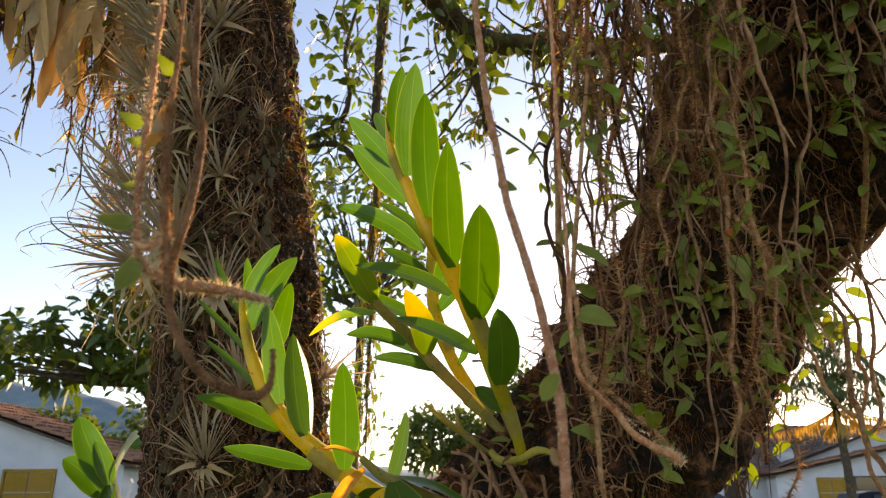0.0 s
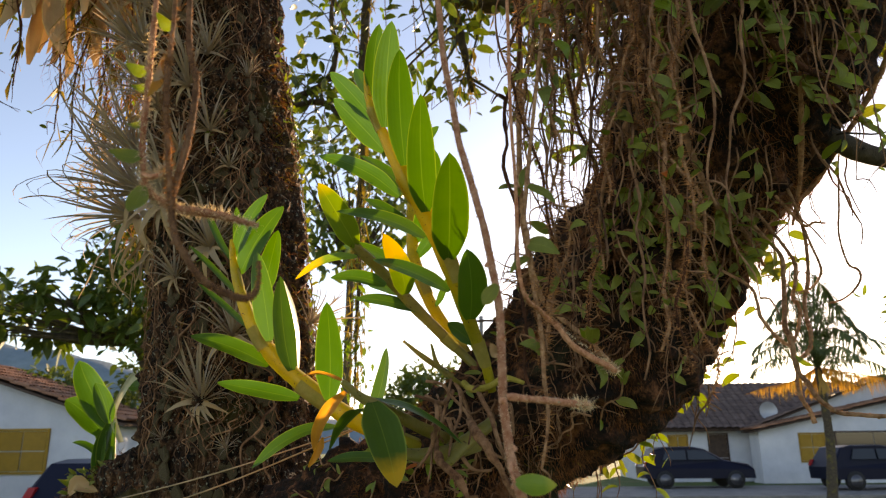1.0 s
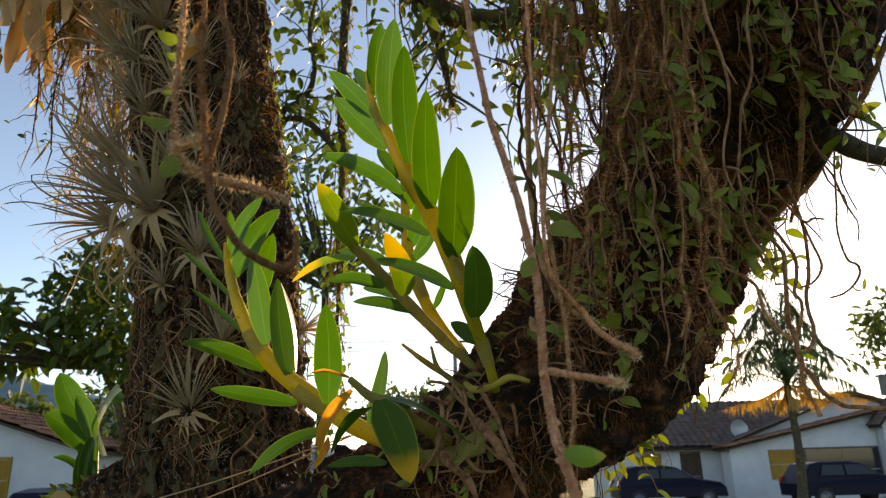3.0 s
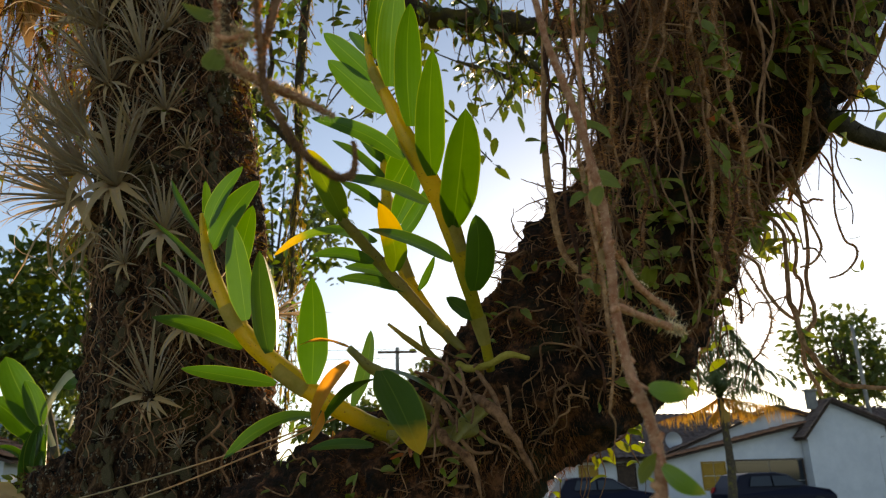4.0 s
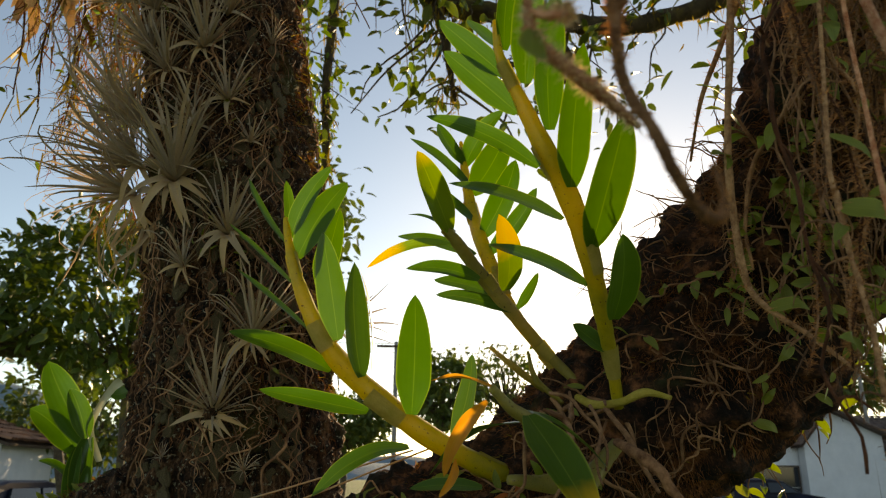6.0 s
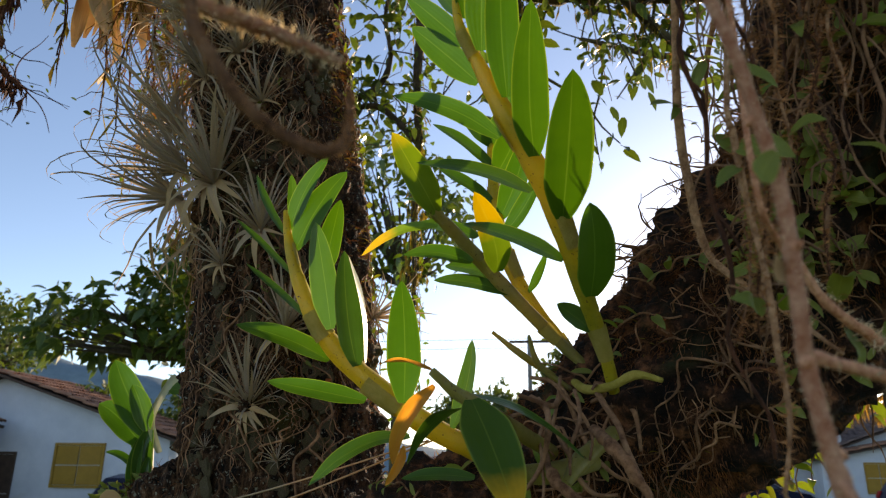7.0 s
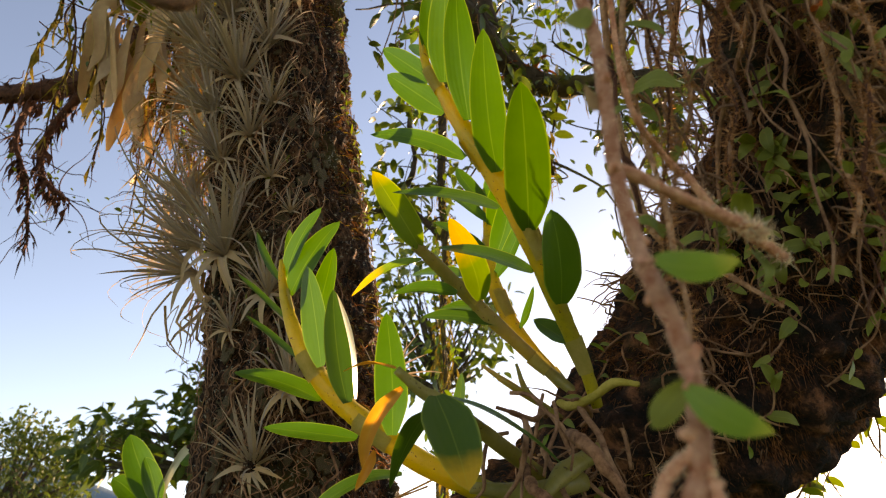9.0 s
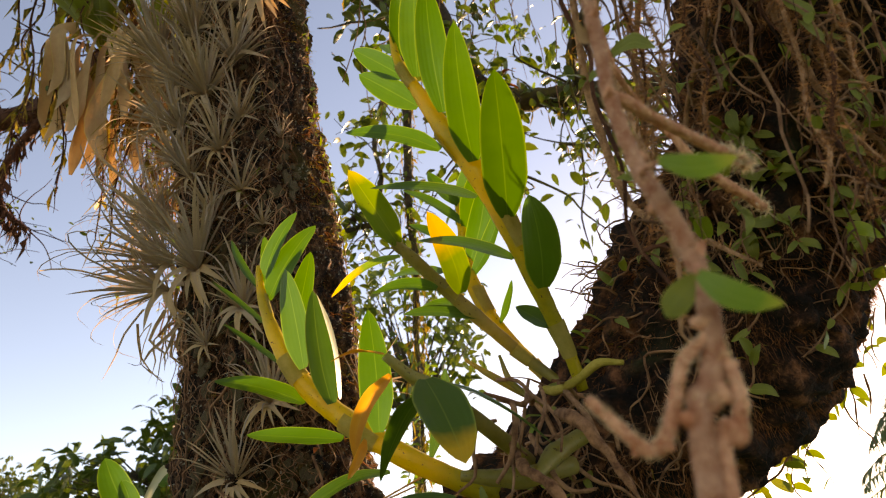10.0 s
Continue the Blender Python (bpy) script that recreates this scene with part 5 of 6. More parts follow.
def hairy_creeper(pts, r, leaves, size=(0.010, 0.018)):
    """A thick hairy creeping stem with oval leaves and fine rootlets."""
    c = thing("creeping_fern", "thick hairy brown creeper stem with oval dull-green leaves", "fern", pts[0], "creeping ferns on the limb")
    g = Geo()
    radii = [r * 0.75, r, r * rnd(0.9, 1.15), r * 0.85, r * 0.5]
    cur = tube(g, pts, radii, 8, len(pts) * 3, 0.55, 240)
    st = part("stem", g, random.choice((M_CREEPER_STEM, M_CREEPER_STEM, M_ROOT, M_ROOT_DARK)), c)
    part("hairs", hairs(cur, radii, len(cur) * 34, 0.0026, 0.00016), M_HAIR_BROWN, st, "shaggy brown hairs", kind="stuff")
    g = Geo()
    for _ in range(len(pts)):
        p = random.choice(cur)
        v = Vector((rnd(-1, 1), rnd(-0.3, 0.8), rnd(-0.8, 0.5))).normalized()
        q = p + v * 0.008 + rvec(0.002)
        tube(g, [p, q, off_limb(q + Vector((rnd(-0.006, 0.006), 0.004, -rnd(0.002, 0.014))), 0.001)], [0.0005, 0.0004, 0.0002], 4, 7)
    part("root_tuft", g, M_ROOT, st, kind="stuff")
    for _ in range(leaves):
        p = random.choice(cur[2:])
        way = Vector((rnd(-1, 1), rnd(-0.9, 0.0), rnd(-1.2, 0.5))).normalized()
        oval_at(p, way, Vector((0, -1, 0.4)) + rvec(0.45), rnd(*size), c, 0.14, 0.006)


random.seed(52)
hairy_creeper([(0.088, 0.365, 2.18), (0.082, 0.372, 1.98), (0.09, 0.385, 1.82), (0.088, 0.405, 1.73), (0.0945, 0.418, 1.678), (0.1021, 0.42, 1.66), (0.1208, 0.41, 1.640), (0.1362, 0.40, 1.6206)], 0.0017, 5)
# thick ropy stems that stand out on the limb's face
for pts, r, n in (
    ([(0.160, 0.380, 2.140), (0.150, 0.410, 1.980), (0.148, 0.471, 1.892), (0.149, 0.485, 1.876), (0.143, 0.511, 1.848), (0.139, 0.531, 1.827), (0.143, 0.563, 1.799)], 0.0019, 2),
    ([(0.225, 0.360, 2.020), (0.212, 0.365, 1.880), (0.227, 0.389, 1.830), (0.236, 0.394, 1.812), (0.254, 0.402, 1.797), (0.271, 0.408, 1.792), (0.298, 0.430, 1.786)], 0.0024, 2),
    ([(0.195, 0.360, 2.020), (0.182, 0.378, 1.880), (0.188, 0.410, 1.847), (0.190, 0.427, 1.811), (0.197, 0.445, 1.779), (0.209, 0.460, 1.753), (0.220, 0.472, 1.738), (0.243, 0.488, 1.722), (0.256, 0.508, 1.711)], 0.002, 4),
    ([(0.256, 0.407, 1.792), (0.262, 0.424, 1.778), (0.268, 0.443, 1.764), (0.277, 0.474, 1.745), (0.284, 0.506, 1.731)], 0.0016, 2),
    ([(0.175, 0.428, 1.845), (0.173, 0.443, 1.825), (0.168, 0.467, 1.800), (0.157, 0.503, 1.773), (0.151, 0.514, 1.733), (0.153, 0.515, 1.704)], 0.0015, 3),
    ([(0.100, 0.335, 1.80), (0.0854, 0.33, 1.694), (0.0856, 0.33, 1.675), (0.0870, 0.33, 1.653), (0.0895, 0.33, 1.632), (0.0901, 0.33, 1.610), (0.0908, 0.33, 1.593), (0.0872, 0.33, 1.574)], 0.0011, 3),
):
    hairy_creeper(pts, r, n)
for i in range(34):  # over the limb's face
    u = rnd(0.52, 0.95)
    p, d, t = on_stem(limb_stem, u, angle_to(limb_stem, u, (rnd(-0.9, 0.6), -1, rnd(-0.2, 0.6))), 0.006)
    hairy_creeper(drape(p, rnd(0.06, 0.18), 0.007, 0.010, 0.38), rnd(0.0006, 0.0012), random.randint(5, 12), (0.009, 0.018))
for i in range(24):  # hanging at the limb's inner edge
    top = (rnd(0.083, 0.165), rnd(0.335, 0.37), 2.19)
    hairy_creeper([off_limb(q, 0.008) for q in wavy(top, rnd(0.34, 0.6), 0.008, 0.011)], rnd(0.0006, 0.0015), random.randint(5, 14), (0.008, 0.015))
for i in range(9):  # over the limb's upper side
    u = rnd(0.74, 0.97)
    a = angle_to(limb_stem, u, (rnd(-0.6, 0.7), -1, rnd(-0.3, 0.3)))
    hairy_creeper(creep(limb_stem, u, a, -rnd(0.012, 0.02), random.randint(7, 13), 0.16, 0.008), rnd(0.0011, 0.002), random.randint(4, 9))
for i in range(16):
    u = rnd(0.45, 0.93)
    a = angle_to(limb_stem, u, (rnd(-0.5, 1.1), -1, rnd(-0.5, 0.5)))
    creeper(limb_stem, u, a, -rnd(0.008, 0.013), random.randint(6, 11), "creeping ferns on the limb", "creeping fern with small oval green leaves clinging to the limb")
for i in range(105):  # chains of leaves hanging over the limb's face
    u = rnd(0.5, 0.97)
    p, d, t = on_stem(limb_stem, u, angle_to(limb_stem, u, (rnd(-0.8, 0.5), -1, rnd(-0.3, 0.6))), 0.006)
    pts = drape(p, rnd(0.04, 0.11), 0.008)
    c = thing("creeping_fern", "hanging fern strand with small oval dull-green leaves", "fern", p, "creeping ferns on the limb")
    g = Geo()
    tube(g, pts, [0.0006, 0.0007, 0.0004], 5, len(pts) * 2)
    part("stem", g, M_ROOT, c)
    for q in pts[1:]:
        if random.random() < 0.85:
            way = Vector((rnd(-1, 1), rnd(-0.9, 0.1), rnd(-1.1, 0.35))).normalized()
            oval_at(q, way, Vector((0, -1, 0.4)) + rvec(0.45), rnd(0.010, 0.020), c, 0.12, 0.006)
for i in range(20):  # leafy strands within the root curtain
    top = (rnd(0.083, 0.18), rnd(0.335, 0.37), 2.16)
    pts = [off_limb(q, 0.006) for q in wavy(top, rnd(0.3, 0.5), 0.008)]
    c = thing("creeping_fern", "hanging fern strand with small oval dull-green leaves", "fern", top, "creeping ferns on the limb")
    g = Geo()
    tube(g, pts, [0.0006, 0.0007, 0.0004], 5, len(pts) * 2)
    part("stem", g, M_ROOT, c)
    for q in pts[10:]:
        if random.random() < 0.42:
            way = Vector((rnd(-1, 1), rnd(-0.9, 0.3), rnd(-1.1, 0.35))).normalized()
            oval_at(q, way, Vector((0, -1, 0.4)) + rvec(0.45), rnd(0.009, 0.017), c, 0.2, 0.006)
for i in range(3):  # sunlit outer and lower edge, half its leaves in the sunlit colour
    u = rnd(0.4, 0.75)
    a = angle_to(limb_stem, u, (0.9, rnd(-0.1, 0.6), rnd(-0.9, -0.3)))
    creeper(limb_stem, u, a, -rnd(0.006, 0.01), random.randint(4, 8), "creeping ferns on the limb", "creeping fern with small oval green leaves clinging to the limb", lit_share=0.5)
for i in range(26):  # sunlit edge of the trunk, most leaves in the sunlit colour
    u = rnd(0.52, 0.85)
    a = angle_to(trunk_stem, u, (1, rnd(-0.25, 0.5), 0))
    creeper(trunk_stem, u, a, -rnd(0.006, 0.011), random.randint(5, 8), "creeping ferns on the trunk", "creeping fern with tiny yellow-green leaves on the trunk's edge", size=(0.007, 0.014), lit_share=0.75)
for i in range(9):
    u = rnd(0.47, 0.75)
    a = angle_to(trunk_stem, u, (rnd(-0.6, 0.7), -1, 0))
    creeper(trunk_stem, u, a, -rnd(0.005, 0.01), random.randint(3, 6), "creeping ferns on the trunk", "creeping fern with tiny round leaves on the bark", size=(0.006, 0.012))
random.seed(58)
clump = thing("creeping_fern", "clump of small dark green round leaves at the young orchid's foot", "fern", (-0.34, 0.79, 1.545))
for i in range(46):
    p = Vector((rnd(-0.362, -0.318), rnd(0.752, 0.785), rnd(1.541, 1.566)))
    way = Vector((rnd(-1.2, 0.6), rnd(-1, 0.1), rnd(-0.3, 0.9))).normalized()
    oval_at(p, way, Vector((0, -1, 0.5)) + rvec(0.5), rnd(0.008, 0.015), clump, 0.05, 0.0)
g = Geo()
for i in range(7):
    tube(g, [(-0.335 + rnd(-0.01, 0.01), 0.80, 1.53), (-0.34 + rnd(-0.02, 0.015), 0.775, 1.55), (-0.34 + rnd(-0.025, 0.02), 0.768, 1.565)], [0.0008, 0.0006, 0.0003], 5, 8)
part("stems", g, M_ROOT_DARK, clump, kind="stuff")
g = Geo()
blade(g, [(-0.355, 0.755, 1.541), (-0.347, 0.752, 1.551), (-0.338, 0.752, 1.548), (-0.326, 0.756, 1.544)], 0.015, (0.1, -0.9, 0.4), shape_ellipse, 12, 6, 0.5, 0.3)
solo("dry_leaf", g, M_BROWN_LEAF, "curled dry brown leaf caught at the young orchid's foot", "leaf")
random.seed(57)
for i in range(14):  # in the fork
    u = rnd(0.14, 0.42)
    a = angle_to(limb_stem, u, (rnd(-0.3, 0.3), -1, rnd(0.0, 1.0)))
    creeper(limb_stem, u, a, -rnd(0.006, 0.012), random.randint(4, 8), "creeping ferns on the limb", "creeping fern with small oval green leaves in the fork", size=(0.008, 0.016), lit_share=0.25)
# thin stalks across the fork
for a, b in (((-0.32, 0.70, 1.53), (-0.05, 0.66, 1.60)), ((-0.27, 0.66, 1.52), (-0.04, 0.63, 1.60))):
    g = Geo()
    tube(g, [a, Vector(a).lerp(Vector(b), 0.5) + Vector((0, 0, -0.004)), b], [0.0007], 5, 14)
    solo("dry_stalk", g, M_AIRPLANT_DRY, "thin pale dry stalk stretched across the fork", "stalk")

# ---- boughs, lianas and trees behind ----


def leaf_spray(geo, p, way, count, size, spread, round_leaf=0.45, shape=shape_ellipse):
    for _ in range(count):
        b = p + rvec(spread)
        w = (Vector(way) * 0.5 + rvec(0.7)).normalized()
        L = size * rnd(0.6, 1.25)
        blade(geo, [b, b + w * L * 0.5 + Vector((0, 0, L * 0.04)), b + w * L + Vector((0, 0, -L * 0.12))], L * round_leaf, Vector((0, 0, 1)) + rvec(0.6), shape, 5, 2, 0.2)


def bough(name, pts, r0, r1, twigs, twig_len, leaf_size, leaves_per, label, droop=0.0, mat=None, lmat=None, category="branch", moss=0, up=0.3, round_leaf=0.45, spread=0.02, lean=(0, 0, 0), moss_mat=None):
    """A bare bough with side twigs and sprays of leaves."""
    b = thing(name, label, category, pts[0])
    g = Geo()
    cur = tube(g, pts, [r0, (r0 + r1) / 2, r1], 12, len(pts) * 10, 0.35, 40)
    part("stem", g, mat or M_BRANCH, b)
    lg, tg = Geo(), Geo()
    for i in range(twigs):
        p = random.choice(cur[2:])
        v = (rvec(0.6) + Vector((0, 0, up - droop)) + Vector(lean)).normalized()
        L = twig_len * rnd(0.4, 1.2)
        q = [p]
        for k in range(5):
            v = (v + rvec(0.32) + Vector((0, 0, -droop * 0.35))).normalized()
            q.append(q[-1] + v * L / 5)
        r = min(r1, max(0.0008, L * 0.012))
        tube(tg, q, [r, r * 0.8, r * 0.4], 5, 12, 0.2, 80)
        for _ in range(leaves_per):
            leaf_spray(lg, random.choice(q[1:]), v, 1, leaf_size, spread, round_leaf)
    if tg.v:
        part("twig_mass", tg, mat or M_BRANCH, b, kind="stuff")
    if lg.v:
        part("leaves", lg, lmat or M_CANOPY, b, kind="stuff")
    if moss:
        h = Geo()
        for _ in range(moss):
            p = random.choice(cur) + rvec(r0 * 0.6)
            e = p + rvec(0.01) + Vector((0, 0, -rnd(0.01, 0.06)))
            w = rvec(0.0007)
            h.add([p - w, p + w, p.lerp(e, 0.5) + rvec(0.004) + w, e], [(0, 1, 2), (0, 2, 3)])
        part("moss", h, moss_mat or M_MOSS_SUNLIT, b, kind="stuff")
    return b


random.seed(61)
CANOPY_BOUGH = "mossy overhead bough with sparse small leaves against the sky"
bough("bough", [(-0.34, 0.9, 2.75), (-0.12, 1.3, 2.72), (0.03, 1.5, 2.64), (0.24, 1.52, 2.62), (0.5, 1.5, 2.6), (0.9, 1.4, 2.72)], 0.035, 0.02, 46, 0.3, 0.04, 9, CANOPY_BOUGH, 0.35, moss=400)
bough("bough", [(0.34, 0.9, 2.5), (0.2, 1.3, 2.52), (0.38, 1.6, 2.5), (0.2, 1.9, 2.75)], 0.014, 0.006, 34, 0.28, 0.035, 10, CANOPY_BOUGH, 0.25, moss=150)
bough("bough", [(-0.1, 1.5, 3.0), (-0.02, 1.5, 2.72), (0.03, 1.5, 2.55), (0.06, 1.55, 2.4)], 0.022, 0.006, 24, 0.26, 0.035, 10, CANOPY_BOUGH, 0.3, moss=200)
bough("bough", [(-0.36, 0.9, 2.45), (-0.65, 1.05, 2.52), (-0.9, 1.2, 2.56), (-1.2, 1.25, 2.6), (-1.6, 1.3, 2.75)], 0.03, 0.018, 30, 0.2, 0.012, 0, "mossy side bough with hanging twigs", 0.6, M_ROOT_DARK, moss=700, moss_mat=M_ROOT_DARK)
bough("bough", [(-0.9, 1.2, 2.56), (-0.98, 1.2, 2.42), (-0.97, 1.2, 2.32), (-0.90, 1.2, 2.25)], 0.011, 0.004, 34, 0.12, 0.012, 1, "mossy side bough with hanging twigs", 0.5, M_ROOT_DARK, moss=260, moss_mat=M_ROOT_DARK)
bough("bough", [(-1.1, 1.25, 2.58), (-1.06, 1.2, 2.42), (-1.0, 1.2, 2.3), (-0.96, 1.2, 2.16)], 0.008, 0.002, 28, 0.10, 0.012, 1, "mossy side bough with hanging twigs", 0.6, M_ROOT_DARK, moss=180, moss_mat=M_ROOT_DARK)
bough("bough", [(-0.278, 2.0, 2.5), (-0.40, 2.0, 2.62), (-0.51, 2.0, 2.62), (-0.62, 2.05, 2.7), (-0.8, 2.1, 2.75)], 0.012, 0.004, 26, 0.22, 0.045, 6, "thin branch with scattered small leaves", 0.1)
bough("bough", [(-0.5, 2.0, 2.64), (-0.40, 2.0, 2.70), (-0.37, 2.0, 2.8), (-0.39, 2.0, 2.96), (-0.34, 2.0, 3.2)], 0.011, 0.005, 26, 0.22, 0.045, 6, "thin branch with scattered small leaves", 0.1)
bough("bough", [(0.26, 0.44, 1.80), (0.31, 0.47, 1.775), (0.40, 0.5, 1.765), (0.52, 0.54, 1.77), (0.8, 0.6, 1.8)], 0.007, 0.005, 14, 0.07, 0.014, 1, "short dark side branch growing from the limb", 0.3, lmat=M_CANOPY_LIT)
# curtain of leafy strands high between trunk and limb
for i in range(26):
    y, z = random.choice(((1.0, 2.78), (1.35, 3.05), (1.7, 3.4)))
    top = (rnd(-0.25, 0.2) * y, y, z)
    L = rnd(0.22, 0.6) * y
    q = [Vector(top)]
    for k in range(6):
        q.append(q[-1] + Vector((random.gauss(0, 0.018), random.gauss(0, 0.018), -L / 6)))
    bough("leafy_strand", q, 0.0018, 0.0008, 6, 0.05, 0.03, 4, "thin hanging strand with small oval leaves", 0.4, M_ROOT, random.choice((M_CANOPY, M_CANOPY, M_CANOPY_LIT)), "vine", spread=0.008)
for i in range(12):  # left, beside the air plants
    top = Vector((rnd(-0.75, -0.46), 0.9, 2.61))
    L = rnd(0.25, 0.62)
    q = [top]
    for k in range(6):
        q.append(q[-1] + Vector((random.gauss(0, 0.016), random.gauss(0, 0.012), -L / 6)))
    bough("mossy_strand", q, 0.0022, 0.001, 8, 0.05, 0.012, 1, "hanging mossy strand with tiny leaves", 0.6, M_ROOT_DARK, M_CANOPY, "vine", 34, spread=0.006)
def moss_rope(top, length, thick):
    """A hanging rope of shaggy golden-brown moss."""
    v = thing("moss_rope", "shaggy golden-brown moss hanging in a rope from the bough", "moss", top, "moss ropes beside the trunk")
    pts = [Vector(top)]
    for k in range(6):
        pts.append(pts[-1] + Vector((random.gauss(0, 0.012), random.gauss(0, 0.01), -length / 6)))
    g = Geo()
    cur = tube(g, pts, [0.0016, 0.0014, 0.0006], 5, 24, 0.3, 80)
    part("stem", g, M_ROOT_DARK, v)
    for m, n in ((M_MOSS_SUNLIT, 170), (M_MOSS, 150), (M_CANOPY_LIT, 14)):
        h = Geo()
        for _ in range(int(n * length / 0.4)):
            p = random.choice(cur) + rvec(thick * 0.35)
            if m is M_CANOPY_LIT:
                leaf_spray(h, p, (0, -0.3, -0.5), 1, 0.014, 0.006)
                continue
            e = p + Vector((random.gauss(0, thick * 0.7), random.gauss(0, thick * 0.7), -rnd(0.008, 0.05)))
            w = rvec(0.0005)
            mid = p.lerp(e, 0.5) + rvec(0.005)
            h.add([p - w, p + w, mid + w * 0.8, mid - w * 0.8, e], [(0, 1, 2, 3), (3, 2, 4)])
        part("moss" if m is not M_CANOPY_LIT else "leaves", h, m, v, kind="stuff")


random.seed(64)
for i in range(15):
    x = rnd(-0.56, -0.37)
    moss_rope((x, rnd(0.88, 0.98), 2.47), rnd(0.3, 0.5) if x < -0.44 else rnd(0.38, 0.62), rnd(0.012, 0.024))

# long mossy liana behind
g_l = [(-0.3, 1.7, 3.41), (-0.29, 1.85, 3.4), (-0.26, 1.98, 3.25), (-0.275, 2.0, 3.0), (-0.285, 2.0, 2.7), (-0.275, 2.0, 2.45), (-0.285, 2.0, 2.25), (-0.28, 2.0, 2.08), (-0.285, 2.0, 1.9), (-0.285, 2.0, 1.72)]
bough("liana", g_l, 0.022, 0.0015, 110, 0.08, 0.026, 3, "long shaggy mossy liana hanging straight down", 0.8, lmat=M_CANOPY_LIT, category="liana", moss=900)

# bromeliads
random.seed(66)


def bromeliad(at, way, count, length, width, mat, label, dry=0):
    b = thing("bromeliad", label, "bromeliad", at)
    q = Vector(way).to_track_quat("Z", "Y").to_matrix()
    for i in range(count):
        az = i * 2.4
        o = Vector((math.cos(az), math.sin(az), 0))
        L = length * rnd(0.75, 1.1)
        sp = 0.4 + 0.6 * i / count
        pts = [Vector(at) + q @ (o * 0.01), Vector(at) + q @ (o * L * 0.3 * sp + Vector((0, 0, L * 0.45))), Vector(at) + q @ (o * L * 0.65 * sp + Vector((0, 0, L * 0.65))), Vector(at) + q @ (o * L * sp + Vector((0, 0, L * 0.5)))]
        g = Geo()
        blade(g, pts, width, q @ Vector((-o.x, -o.y, 1.0)), shape_strap, 10, 4, 0.5)
        part("leaf", g, mat, b)
    for i in range(dry):
        p = Vector(at) + Vector((rnd(-0.07, 0.09), rnd(-0.05, 0.05), rnd(-0.03, 0.02)))
        L = length * rnd(0.45, 0.95)
        e = p + Vector((rnd(-0.03, 0.03), rnd(-0.02, 0.02), -L))
        g = Geo()
        torn = rnd(0, 6)
        blade(g, [p, p.lerp(e, 0.3) + Vector((rnd(-0.02, 0.02), -0.02, 0.02)), p.lerp(e, 0.7) + rvec(0.008), e], width * rnd(0.35, 0.75), Vector((rnd(-0.7, 0.7), -1, 0)), lambda s: 0.75 + 0.25 * math.sin(s * 5 + torn) - (0.55 * max(0, s - 0.8) / 0.2), 14, 5, 0.12, 0.35, rnd(-0.8, 0.8))
        part("dry_leaf", g, M_BROWN_LEAF, b, "withered brown leaf hanging down")
    return b


bromeliad((-0.57, 0.92, 2.38), (-0.3, -0.3, 0.9), 12, 0.26, 0.04, M_BROM, "large bromeliad with green leaves and withered brown ones below", 30)
bromeliad((-0.46, 0.90, 2.33), (0.1, -0.3, 0.9), 5, 0.2, 0.035, M_BROM, "large bromeliad with green leaves and withered brown ones below", 22)
bromeliad((0.02, 1.5, 2.60), (0, -0.2, 1), 10, 0.12, 0.025, M_RED_LEAF, "small bromeliad with orange-red leaves on the bough")
plant = thing("leafy_epiphyte", "small yellow-green leafy plant lit from behind on the limb's edge", "plant", (0.160, 0.505, 1.79))
for base, tip, w in (((0.150, 0.50, 1.790), (0.116, 0.485, 1.7785), 0.0085), ((0.148, 0.50, 1.795), (0.118, 0.484, 1.7965), 0.0080), ((0.146, 0.50, 1.800), (0.120, 0.486, 1.8060), 0.0065), ((0.148, 0.50, 1.805), (0.116, 0.488, 1.8160), 0.0065), ((0.152, 0.50, 1.787), (0.128, 0.486, 1.7710), 0.0060)):
    g = Geo()
    blade(g, arc(base, tip, (0, -0.003, 0.003)), w, (0.1, -0.75, 0.65), shape_ellipse, 12, 4, 0.15)
    part("leaf", g, M_FERN_LIT, plant)
g = Geo()
tube(g, [(0.166, 0.51, 1.782), (0.150, 0.50, 1.795), (0.146, 0.50, 1.806)], [0.0014, 0.0012, 0.0007], 6, 8)
part("stem", g, M_ROOT, plant)

# trees farther off


def tree_far(name, base, height, crown_c, crown_r, clumps, per, leaf_size, label, lmat=None, trunk_r=0.08, limbs=9, shape=shape_ellipse, group=""):
    t = thing(name, label, "tree", base, group)
    base, cc = Vector(base), Vector(crown_c)
    g = Geo()
    fork = Vector((base.x * 0.5 + cc.x * 0.5, base.y * 0.5 + cc.y * 0.5, cc.z - crown_r[2] * 0.8))
    tube(g, [base, base.lerp(fork, 0.5) + rvec(trunk_r), fork, cc], [trunk_r * 1.5, trunk_r, trunk_r * 0.8, trunk_r * 0.3], 10, 20, 0.2, 3)
    part("trunk", g, M_BRANCH, t)
    lg, bg2 = Geo(), Geo()
    cents = []
    for i in range(clumps):
        v = rvec().normalized() * rnd(0.35, 1.0) ** 0.5
        p = cc + Vector((v.x * crown_r[0], v.y * crown_r[1], v.z * crown_r[2]))
        cents.append(p)
        leaf_spray(lg, p, (v + Vector((0, 0, -0.3))), per, leaf_size, min(crown_r) * 0.16, 0.45, shape)
    for p in random.sample(cents, min(limbs, len(cents))):
        tube(bg2, [fork, fork.lerp(p, 0.5) + rvec(crown_r[0] * 0.06), p], [trunk_r * 0.5, trunk_r * 0.3, trunk_r * 0.08], 6, 10)
    part("limb_mass", bg2, M_BRANCH, t, kind="stuff")
    part("crown", lg, lmat or M_CANOPY, t)
    return t


